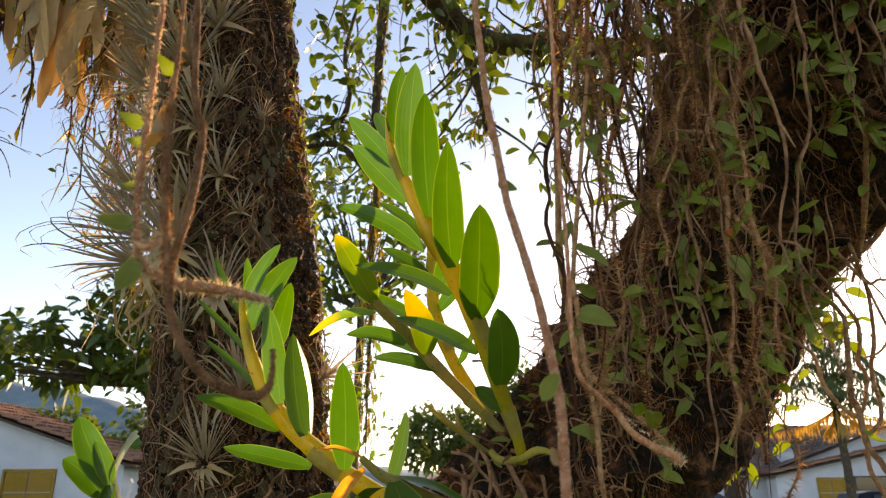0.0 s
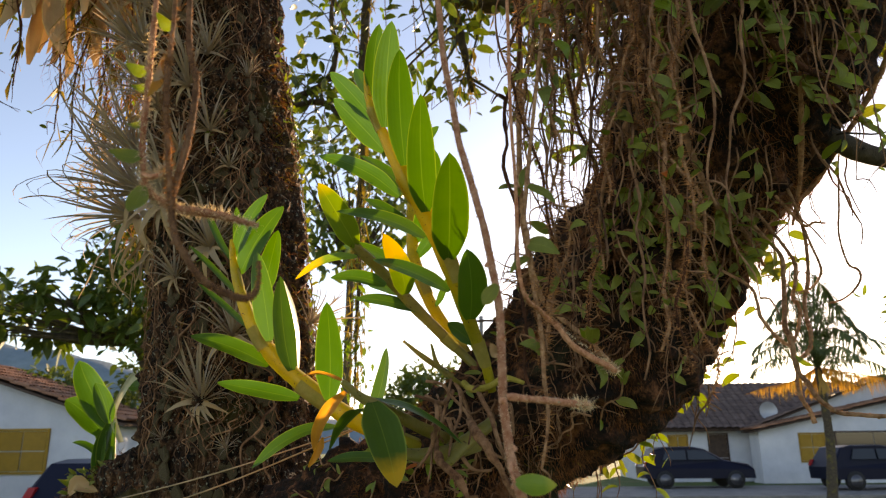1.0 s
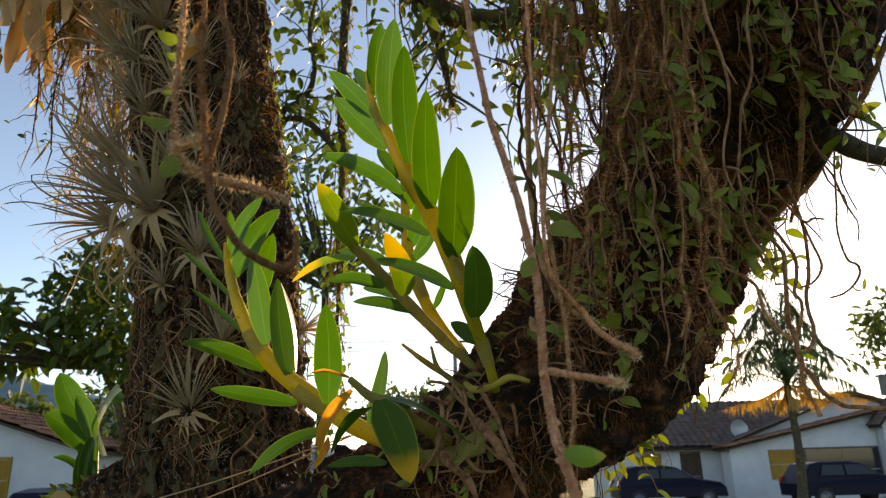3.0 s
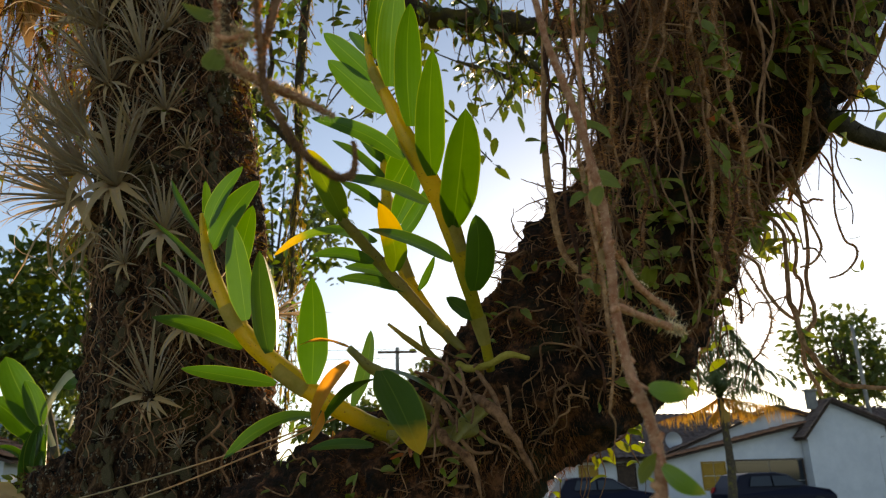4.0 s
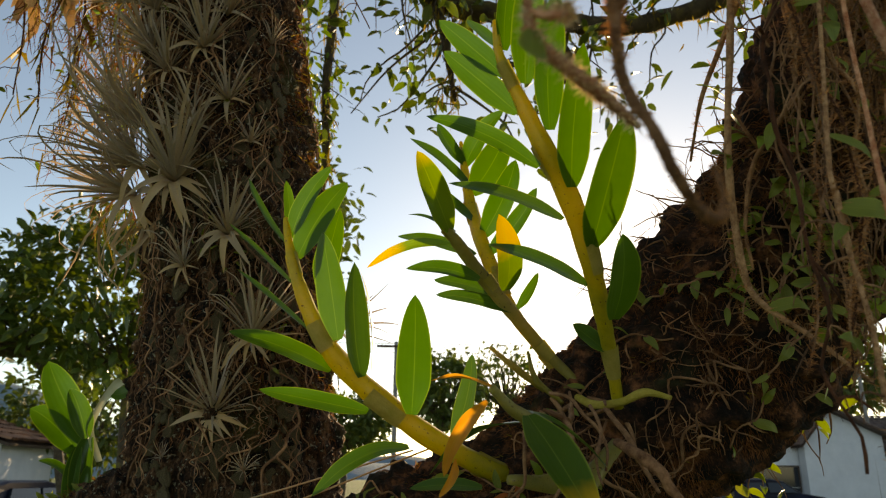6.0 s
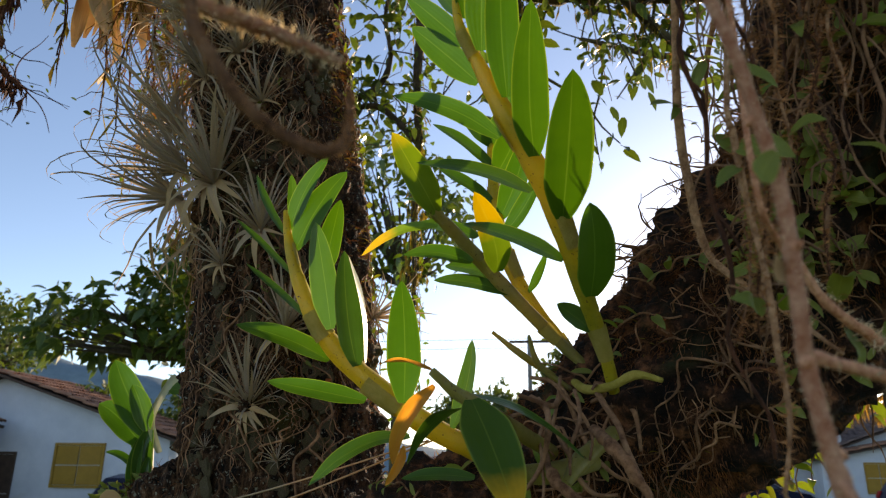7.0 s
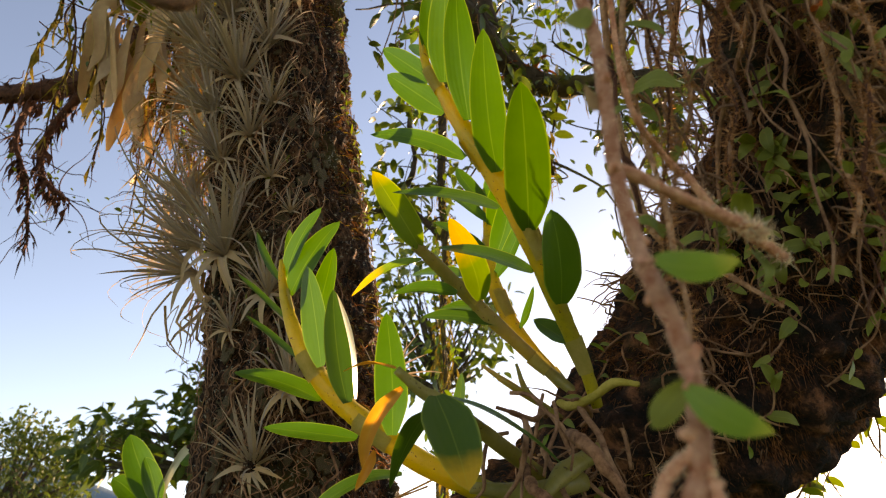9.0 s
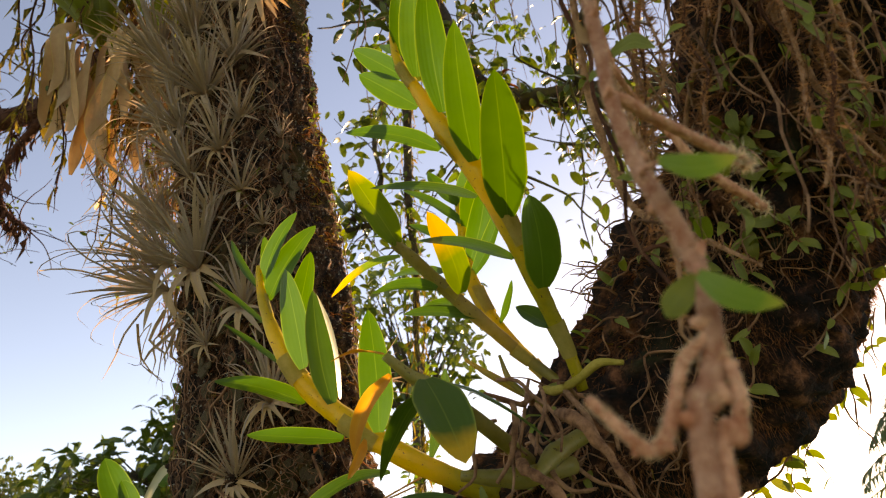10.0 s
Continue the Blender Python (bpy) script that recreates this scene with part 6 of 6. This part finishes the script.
random.seed(71)
tree_far("small_tree", (-1.85, 5.4, 0), 3, (-3.2, 5.0, 2.62), (0.5, 0.5, 0.33), 44, 8, 0.14, "small tree with large dark drooping leaves", trunk_r=0.035, limbs=40)
tree_far("small_tree", (-1.75, 5.5, 0), 3, (-2.2, 5.2, 2.8), (0.75, 0.5, 0.62), 300, 10, 0.1, "bushy tree with dense small dark leaves", trunk_r=0.03, limbs=24)
tree_far("small_tree", (-0.75, 4.7, 0), 4, (-0.85, 4.6, 3.2), (0.5, 0.5, 0.55), 110, 9, 0.085, "slender tree with dense small dark leaves", trunk_r=0.03, limbs=40)
tree_far("garden_tree", (-17.5, 20, 0), 6, (-17.3, 20, 5.2), (2.3, 2, 1.6), 300, 13, 0.22, "rounded garden tree beside the white house", M_FAR_LEAF, 0.14, 40)
tree_far("garden_tree", (-12.2, 19.9, 0), 5, (-12.2, 19.9, 3.1), (1.5, 1.0, 0.7), 90, 12, 0.28, "leafy garden tree beside the white house", M_FAR_LEAF, 0.1, 30)
tree_far("garden_tree", (-8.3, 20.5, 0), 5, (-8.3, 20.5, 3.2), (2.3, 1.2, 1.6), 200, 12, 0.26, "leafy garden tree behind the white house", M_FAR_LEAF, 0.1, 30)
tree_far("shrub", (-10.2, 12.0, 0), 2, (-10.2, 12.0, 1.55), (0.75, 0.6, 0.95), 120, 10, 0.14, "dense dark garden shrub before the white house", M_FAR_LEAF, 0.05, 20)
tree_far("far_tree", (3.0, 42, 0), 8, (3.0, 42, 6.3), (2.2, 2, 2.2), 200, 12, 0.45, "tall bushy tree far behind the fork", M_FAR_LEAF, 0.2, 30)
tree_far("far_tree", (7.2, 44, 0), 9, (7.0, 44, 7.2), (2.6, 2, 2.2), 90, 9, 0.4, "thinly leaved tall tree far behind", M_FAR_LEAF, 0.16, 60)
tree_far("far_tree", (-3.0, 46, 0), 6, (-3.0, 46, 4.8), (3.2, 2, 2.0), 180, 12, 0.5, "bushy tree far behind", M_FAR_LEAF, 0.2, 30)
tree_far("far_tree", (14.4, 16, 0), 7, (14.0, 16, 5.4), (1.2, 1.2, 1.0), 120, 10, 0.2, "rounded dark tree beyond the limb", M_FAR_LEAF, 0.1, 40)
tree_far("far_tree", (25.0, 38, 0), 10, (25.0, 38, 7.5), (3.0, 2.5, 2.5), 170, 10, 0.5, "tall tree behind the roofs", M_FAR_LEAF, 0.2, 40)


def palm(base, height, length, fronds, label, dry=0):
    p = thing("palm_tree", label, "palm", base)
    b = Vector(base)
    top = b + Vector((0.15, 0, height))
    g = Geo()
    tube(g, [b, b.lerp(top, 0.5) + Vector((0.1, 0, 0)), top], [0.13, 0.1, 0.08], 12, 40, 0.15, 8)
    part("trunk", g, M_BRANCH, p)
    for i in range(fronds + dry):
        isdry = i >= fronds
        az = i * 2.39996
        o = Vector((math.cos(az), math.sin(az), 0))
        rise = rnd(-0.5, -0.15) if isdry else (0.35 + 2.1 * i / fronds)
        o = o * (1.0 if isdry else max(0.25, 1.12 - 0.36 * rise))
        L = length * rnd(0.8, 1.1) * (0.72 if isdry else 1.0)
        pts = [top, top + o * L * 0.35 + Vector((0, 0, L * 0.38 * rise)), top + o * L * 0.75 + Vector((0, 0, L * 0.35 * rise - 0.1 * L)), top + o * L * (1.0 if isdry else 0.9) + Vector((0, 0, L * (0.4 * rise - (0.16 if isdry else 0.3))))]
        cur = spline(pts, 40)
        g = Geo()
        tube(g, pts, [0.02, 0.012, 0.004], 5, 14)
        side = o.cross(Vector((0, 0, 1))).normalized()
        for k in range(3, 40):
            for sgn in (-1, 1):
                w = (side * sgn * (0.2 if isdry else 0.8) + (cur[k] - cur[k - 1]).normalized() * (0.15 if isdry else 0.6) + Vector((0, 0, -1.0 if isdry else -0.45)) + rvec(0.12)).normalized()
                l2 = L * (0.2 if isdry else 0.33) * math.sin(math.pi * min(1, k / 40 + 0.12)) * rnd(0.7, 1.15)
                blade(g, [cur[k], cur[k] + w * l2 * 0.5, cur[k] + w * l2 + Vector((0, 0, -l2 * 0.25))], 0.05, Vector((0, 0, 1)) + o * 0.2, shape_strap, 4, 2, 0.3)
        part("frond", g, M_PALM_DRY if isdry else M_PALM, p, "dry orange hanging frond" if isdry else "")
    return p


random.seed(72)
palm((8.2, 18.0, 0), 3.4, 2.4, 26, "palm tree with green fronds and dry orange fronds below", 7)
palm((24.5, 30.0, 0), 7.0, 2.6, 15, "tall palm tree behind the roofs")

# ---- ground, road, hills ----
M_GRASS = rough_mat("grass", [(0.3, (0.05, 0.09, 0.02)), (0.55, (0.09, 0.14, 0.03)), (0.75, (0.16, 0.18, 0.06))], 1.2, 30.0, 0.03, 0.9, patch=(0.14, 0.11, 0.06), patch_scale=0.25, patch_at=0.62)
M_ASPHALT = rough_mat("paving", [(0.3, (0.16, 0.15, 0.14)), (0.7, (0.28, 0.26, 0.24))], 2.0, 60.0, 0.01, 0.9)
# woodland colour paled to blue-grey: distance haze is painted in
M_HILL_HAZED = rough_mat("hazy_wooded_hill", [(0.3, (0.13, 0.19, 0.22)), (0.7, (0.2, 0.27, 0.3))], 0.12, 0.6, 0.6, 0.95)
M_PLASTER = rough_mat("white_plaster", [(0.3, (0.5, 0.52, 0.56)), (0.7, (0.64, 0.65, 0.68))], 1.1, 40.0, 0.004, 0.9, patch=(0.36, 0.35, 0.33), patch_scale=0.8, patch_at=0.72)
M_ROOF = rough_mat("clay_tile", [(0.3, (0.16, 0.075, 0.045)), (0.5, (0.3, 0.14, 0.08)), (0.75, (0.42, 0.24, 0.15))], 3.0, 40.0, 0.01, 0.9)
M_ROOF_DARK = rough_mat("weathered_tile", [(0.3, (0.09, 0.06, 0.052)), (0.55, (0.17, 0.115, 0.095)), (0.75, (0.26, 0.18, 0.15))], 2.0, 40.0, 0.01, 0.9)
M_SHUTTER = rough_mat("yellow_shutter", [(0.3, (0.28, 0.15, 0.015)), (0.7, (0.4, 0.22, 0.025))], 4.0, 60.0, 0.002, 0.6)
M_WOOD = rough_mat("dark_wood", [(0.3, (0.04, 0.025, 0.018)), (0.7, (0.1, 0.06, 0.04))], 6.0, 60.0, 0.003, 0.7)
M_POLE = rough_mat("grey_concrete", [(0.3, (0.16, 0.15, 0.14)), (0.7, (0.28, 0.27, 0.25))], 3.0, 30.0, 0.005, 0.9)


def simple(name, colour, rough, metal=0.0, coat=0.0, transmission=0.0, spec=0.5):
    m, n, l = node_mat(name)
    c = mix_col(n, l, noise_tex(n, l, 3.0), tuple(k * 0.85 for k in colour), colour)
    finish(m, n, l, c, rough, metal=metal, spec=spec)
    for nd in n:
        if nd.type == "BSDF_PRINCIPLED":
            nd.inputs["Coat Weight"].default_value = coat
            nd.inputs["Transmission Weight"].default_value = transmission
    return m


M_CAR = simple("dark_blue_paint", (0.005, 0.007, 0.022), 0.4, spec=0.15)
M_GLASS_DARK = simple("tinted_glass", (0.02, 0.025, 0.03), 0.06)
M_TYRE = simple("tyre_rubber", (0.02, 0.02, 0.02), 0.8)
M_RIM = simple("wheel_alloy", (0.16, 0.16, 0.17), 0.35, 0.8)
M_LAMP_RED = simple("tail_lamp", (0.4, 0.02, 0.02), 0.2)
M_METAL = simple("grey_metal", (0.45, 0.46, 0.48), 0.5, 0.5)
M_WIRE = simple("black_cable", (0.03, 0.03, 0.03), 0.7)

g = Geo()
N = 60
for j in range(N + 1):
    for i in range(N + 1):
        x, y = (i / N * 2 - 1), (j / N * 2 - 1)
        X, Y = math.copysign(abs(x) ** 2.2, x) * 900, math.copysign(abs(y) ** 2.2, y) * 900
        g.v.append(Vector((X, Y, 0.05 * noise.noise(Vector((X * 0.2, Y * 0.2, 0))))))
        g.al.append(0.0)
        g.ac.append(0.5)
for j in range(N):
    for i in range(N):
        a = j * (N + 1) + i
        g.f.append((a, a + 1, a + N + 2, a + N + 1))
solo("ground", g, M_GRASS, "mown grass with bare patches reaching to the houses", "grass", "structure")
g = Geo()
box(g, (-40, 23.2, 0.0), (60, 29.0, 0.09))
solo("road", g, M_ASPHALT, "pale paved street before the white houses", "street", "structure", smooth_on=False)


def hill(name, y, x0, x1, height, seed, label):
    g = Geo()
    nx, nz = 120, 10
    for j in range(nz + 1):
        for i in range(nx + 1):
            x = x0 + (x1 - x0) * i / nx
            h = lerp_list(height, i / nx) * (1.0 + 0.22 * noise.fractal(Vector((x / 90.0, seed, 0)), 1.0, 2.0, 4)) + 1.2 * noise.noise(Vector((x / 5.0, seed, 3)))
            k = j / nz
            g.v.append(Vector((x, y + 50 * k, max(0, h) * math.sin(k * math.pi / 2) - 1)))
            g.al.append(0.0)
            g.ac.append(0.5)
    for j in range(nz):
        for i in range(nx):
            a = j * (nx + 1) + i
            g.f.append((a, a + 1, a + nx + 2, a + nx + 1))
    solo(name, g, M_HILL_HAZED, label, "hill", "structure")


hill("hill_1", 260, -420, 100, [88, 82, 72, 58, 36, 19, 9, 4, 1], 1.7, "long distant wooded hill with haze in its colour")
hill("hill_2", 420, -300, 500, [12, 13, 15, 14, 16, 20, 24], 6.2, "low distant wooded hill with haze in its colour")

# ---- houses ----


def panel(geo, a, b, c, d, thick):
    """A slab through four corners, thick below."""
    a, b, c, d = (Vector(p) for p in (a, b, c, d))
    n = (b - a).cross(d - a).normalized() * -thick
    geo.add([a, b, c, d, a + n, b + n, c + n, d + n], [(0, 1, 2, 3), (7, 6, 5, 4), (0, 4, 5, 1), (1, 5, 6, 2), (2, 6, 7, 3), (3, 7, 4, 0)])


def tile_rows(geo, a, b, c, d, cols, rows):
    """Rows of half-round clay tiles over a roof slope: a-b is the eave, d-c the ridge."""
    a, b, c, d = (Vector(p) for p in (a, b, c, d))
    up = (b - a).cross(d - a).normalized()
    for i in range(cols):
        for j in range(rows):
            p0, p1 = a.lerp(b, (i + 0.5) / cols), d.lerp(c, (i + 0.5) / cols)
            q0, q1 = p0.lerp(p1, j / rows), p0.lerp(p1, min(1, (j + 1.12) / rows))
            w = (b - a).normalized() * ((b - a).length / cols * 0.5)
            jit = up * rnd(0, 0.02)
            vs = []
            for q, lift in ((q0, 0.05), (q1, 0.015)):
                for k in range(5):
                    an = math.pi * k / 4
                    vs.append(q + w * math.cos(an) + up * (math.sin(an) * 0.07 + lift) + jit)
            geo.add(vs, [(k, k + 1, k + 6, k + 5) for k in range(4)])


def window_part(parent, x0, x1, z0, z1, y, mat, panes=2, name="window", label=""):
    g = Geo()
    t = 0.06
    box(g, (x0 - t, y - 0.05, z0 - t), (x1 + t, y - 0.003, z0))
    box(g, (x0 - t, y - 0.05, z1), (x1 + t, y - 0.003, z1 + t))
    box(g, (x0 - t, y - 0.05, z0), (x0, y - 0.003, z1))
    box(g, (x1, y - 0.05, z0), (x1 + t, y - 0.003, z1))
    w = part(name, g, M_SHUTTER if mat == M_SHUTTER else M_WOOD, parent, label, False)
    for i in range(panes):
        for j in range(2):
            g = Geo()
            a0, a1 = x0 + (x1 - x0) * i / panes + 0.015, x0 + (x1 - x0) * (i + 1) / panes - 0.015
            b0, b1 = z0 + (z1 - z0) * j / 2 + 0.012, z0 + (z1 - z0) * (j + 1) / 2 - 0.012
            box(g, (a0, y - 0.035, b0), (a1, y - 0.006, b1))
            part("panel", g, mat, w, "", False)
    return w


def gable_house(x0, x1, apex_x, y, depth, eave0, eave1, ridge, label, roof_mat, windows, doors):
    """A house whose gable wall looks along -y."""
    h = thing("house", label, "house", ((x0 + x1) / 2, y, 0))
    g = Geo()
    pts = [(x0, 0), (x1, 0), (x1, eave1), (apex_x, ridge), (x0, eave0)]
    n = len(pts)
    g.add([Vector((px, y, pz)) for px, pz in pts] + [Vector((px, y + depth, pz)) for px, pz in pts],
          [tuple(range(n)), tuple(range(2 * n - 1, n - 1, -1))] + [(i, i + n, (i + 1) % n + n, (i + 1) % n) for i in range(n)])
    part("wall", g, M_PLASTER, h, "white plastered wall", False)
    o = 0.35
    for k, (xe, ze) in enumerate(((x1, eave1), (x0, eave0))):
        s = (ridge - ze) / abs(apex_x - xe)
        xo = xe + (o if xe > apex_x else -o)
        zo = ze - s * o
        g = Geo()
        q = [(xo, y - 0.4, zo + 0.06), (xo, y + depth, zo + 0.06), (apex_x, y + depth, ridge + 0.06), (apex_x, y - 0.4, ridge + 0.06)]
        if k == 1:
            q = [q[1], q[0], q[3], q[2]]
        panel(g, *q, 0.06)
        roof = part("roof", g, M_WOOD, h, "clay tiled roof slope", False)
        t = Geo()
        tile_rows(t, *[Vector(p) + Vector((0, 0, 0.02)) for p in q], 22, 12)
        part("tiles", t, roof_mat, roof, "weathered clay tiles", kind="stuff")
    for w in windows:
        window_part(h, *w[:4], y, w[4], label=w[5] if len(w) > 5 else "")
    for d in doors:
        window_part(h, *d, y, M_WOOD, 1, "door", "dark wooden door")
    return h


def long_house(x0, x1, y, depth, eave, ridge, label, windows, doors, roof_mat):
    """A house whose eave runs along x."""
    h = thing("house", label, "house", ((x0 + x1) / 2, y, 0))
    g = Geo()
    box(g, (x0, y, 0), (x1, y + depth, eave))
    part("wall", g, M_PLASTER, h, "white plastered wall", False)
    for k in (0, 1):
        q = [(x0 - 0.4, y - 0.6, eave - 0.1), (x1 + 0.4, y - 0.6, eave - 0.1), (x1 + 0.4, y + depth / 2, ridge), (x0 - 0.4, y + depth / 2, ridge)]
        if k:
            q = [(x1 + 0.4, y + depth + 0.6, eave - 0.1), (x0 - 0.4, y + depth + 0.6, eave - 0.1), (x0 - 0.4, y + depth / 2, ridge), (x1 + 0.4, y + depth / 2, ridge)]
        g = Geo()
        panel(g, *q, 0.08)
        roof = part("roof", g, M_WOOD, h, "clay tiled roof slope", False)
        if k == 0:
            t = Geo()
            tile_rows(t, *[Vector(p) + Vector((0, 0, 0.02)) for p in q], int((x1 - x0) * 3.2), 14)
            part("tiles", t, roof_mat, roof, "weathered brown clay tiles", kind="stuff")
    for w in windows:
        window_part(h, *w[:4], y, w[4])
    for d in doors:
        window_part(h, *d, y, M_WOOD, 1, "door", "dark wooden door")
    return h


random.seed(81)
gable_house(-16.6, -8.6, -13.2, 17.0, 2.6, 2.3, 2.25, 3.75, "white house with a clay tiled gable roof and yellow shuttered window", M_ROOF, [(-11.48, -10.29, 1.14, 2.07, M_SHUTTER, "closed yellow shuttered window")], [(-13.3, -12.6, 0.0, 1.85)])
gable_house(-23.4, -12.9, -18.4, 13.8, 2.6, 2.6, 2.55, 4.4, "low white outbuilding with a worn tiled roof", M_ROOF, [], [])
long_house(7.6, 18.5, 34.0, 7.0, 2.35, 4.55, "long white house with a weathered dark tiled roof", [(8.6, 9.4, 0.8, 2.0, M_SHUTTER)], [(10.4, 11.2, 0, 2.05)], M_ROOF_DARK)
gable_house(12.2, 24.0, 18.0, 33.2, 0.7, 2.3, 2.6, 4.4, "white house wing with a shallow gable", M_ROOF_DARK, [], [])
gable_house(11.9, 22.0, 18.7, 32.0, 1.1, 2.15, 2.6, 3.55, "white porch with a low brown tiled roof", M_ROOF, [(13.6, 14.6, 0.9, 2.0, M_SHUTTER, "closed yellow shuttered window"), (15.1, 18.2, 0.3, 2.05, M_GLASS_DARK, "dark wide window")], [])
gabled = gable_house(18.3, 22.0, 19.5, 31.4, 0.5, 3.2, 3.4, 4.5, "white gabled house front with a brown roof", M_ROOF_DARK, [], [])
g = Geo()
box(g, (18.75, 31.5, 4.2), (19.15, 31.8, 5.0))
box(g, (18.68, 31.43, 5.0), (19.22, 31.87, 5.1))
part("chimney", g, M_POLE, gabled, "small weathered chimney", False)
long_house(22.1, 34.0, 32.0, 6.0, 2.9, 4.5, "low white house with a dark tiled roof", [(24.0, 25.0, 1.0, 2.1, M_GLASS_DARK), (28.0, 29.0, 1.0, 2.1, M_GLASS_DARK)], [(26.2, 27.1, 0, 2.05)], M_ROOF_DARK)
# dish on the roof
g = Geo()
c = Vector((13.0, 33.4, 3.05))
vs, fs = [c + Vector((0, 0.12, 0))], []
for r in (0.2, 0.4):
    for k in range(20):
        a = 2 * math.pi * k / 20
        vs.append(c + Vector((math.cos(a) * r, 0.12 - r * r * 0.7, math.sin(a) * r)))
for k in range(20):
    fs += [(0, 1 + k, 1 + (k + 1) % 20), (1 + k, 21 + k, 21 + (k + 1) % 20, 1 + (k + 1) % 20)]
dish = thing("satellite_dish", "round grey satellite dish on the brown roof", "satellite dish", (13.0, 33.5, 2.6))
g.add(vs, fs)
part("dish", g, M_METAL, dish)
g = Geo()
tube(g, [(13.0, 33.55, 2.55), (13.0, 33.55, 3.05)], [0.03], 8, 4)
part("mast", g, M_METAL, dish)


def car(m_at, yaw, label):
    """A small hatchback, nose along +x before turning."""
    c = thing("car", label, "car", m_at)
    R = Matrix.Translation(m_at) @ Matrix.Rotation(radians(yaw), 4, "Z")
    prof = [(-1.95, 0.35), (-1.98, 0.75), (-1.85, 0.95), (-1.55, 1.38), (-1.2, 1.45), (-0.2, 1.46), (0.25, 1.38), (0.95, 0.98), (1.75, 0.85), (1.95, 0.68), (1.98, 0.35)]
    g = Geo()
    n = len(prof)
    vs = []
    for k, (w, s) in enumerate(((-0.80, 1.0), (-0.70, 0.0), (0.70, 0.0), (0.80, 1.0))):
        for x, z in prof:
            ww = w if z < 0.96 else w * (0.86 if abs(w) > 0.75 else 0.9)
            inset = 0.0 if abs(w) < 0.75 else -0.03
            vs.append(R @ Vector((x * (1 + inset * 0.3), ww, z + (inset if z > 0.5 else 0))))
    fs = []
    for k in range(3):
        for i in range(n - 1):
            fs.append((k * n + i, k * n + i + 1, (k + 1) * n + i + 1, (k + 1) * n + i))
        fs.append((k * n + n - 1, k * n, (k + 1) * n, (k + 1) * n + n - 1))
    fs += [tuple(range(n - 1, -1, -1)), tuple(range(3 * n, 4 * n))]
    g.add(vs, fs)
    part("body", g, M_CAR, c, "dark blue painted body", False)
    for s in (-1, 1):
        for nm, q in (("window", [(-1.3, 1.0), (-0.45, 1.0), (-0.45, 1.33), (-1.15, 1.33)]), ("window", [(-0.38, 1.0), (0.72, 1.0), (0.2, 1.33), (-0.38, 1.33)])):
            g = Geo()
            g.add([R @ Vector((x, s * (0.815 if z < 1.1 else 0.73), z)) for x, z in q] + [R @ Vector((x, s * 0.6, z)) for x, z in q], [(0, 1, 2, 3), (7, 6, 5, 4), (0, 4, 5, 1), (1, 5, 6, 2), (2, 6, 7, 3), (3, 7, 4, 0)])
            part(nm, g, M_GLASS_DARK, c, "tinted side window", False)
        for x in (-1.25, 1.25):
            g = Geo()
            tube(g, [R @ Vector((x, s * 0.66, 0.31)), R @ Vector((x, s * 0.84, 0.31))], [0.31], 24, 4)
            w = part("wheel", g, M_TYRE, c, "black tyre")
            g = Geo()
            tube(g, [R @ Vector((x, s * 0.80, 0.31)), R @ Vector((x, s * 0.85, 0.31))], [0.2], 18, 4)
            part("rim", g, M_RIM, w, "pale alloy rim")
        g = Geo()
        g.add([R @ Vector(p) for p in ((-1.99, s * 0.6, 0.78), (-1.99, s * 0.78, 0.78), (-1.9, s * 0.74, 0.98), (-1.9, s * 0.58, 0.98), (-1.8, s * 0.6, 0.78), (-1.8, s * 0.75, 0.78), (-1.75, s * 0.7, 0.98), (-1.75, s * 0.58, 0.98))],
              [(0, 1, 2, 3), (7, 6, 5, 4), (0, 4, 5, 1), (1, 5, 6, 2), (2, 6, 7, 3), (3, 7, 4, 0)])
        part("tail_light", g, M_LAMP_RED, c, "red tail light", False)
    return c


car((7.9, 28.0, 0.085), 0, "dark blue parked hatchback before the white house")
car((13.6, 26.2, 0.085), 4, "dark blue parked hatchback with a red tail light")
car((-6.9, 14.6, 0.0), 78, "dark parked car before the white house")

# pole and cables
pole = thing("utility_pole", "grey concrete utility pole with a crossarm", "utility pole", (0.2, 40, 0))
g = Geo()
tube(g, [(0.2, 40, -0.1), (0.2, 40, 8.8)], [0.16, 0.11], 10, 8)
part("pole", g, M_POLE, pole)
g = Geo()
box(g, (-0.9, 39.8, 8.45), (1.3, 39.95, 8.58))
part("crossarm", g, M_WOOD, pole, "", False)
for x0, z0, x1, z1, y in ((-40, 9.6, 0.2, 8.7, 40), (0.2, 8.7, 40, 10.0, 40), (-40, 9.0, 0.2, 8.2, 40), (0.2, 8.2, 40, 9.5, 40)):
    g = Geo()
    tube(g, [(x0, y, z0), ((x0 + x1) / 2, y, (z0 + z1) / 2 - 0.5), (x1, y, z1)], [0.018], 5, 16)
    solo("cable", g, M_WIRE, "black overhead utility cable sagging between poles", "cable")
for x, y, h in ((21.5, 31.5, 8.0), (27.0, 30.0, 7.0)):
    p = thing("post", "slender grey street post", "post", (x, y, 0))
    g = Geo()
    tube(g, [(x, y, -0.1), (x, y, h)], [0.11, 0.08], 8, 6)
    part("pole", g, M_POLE, p)
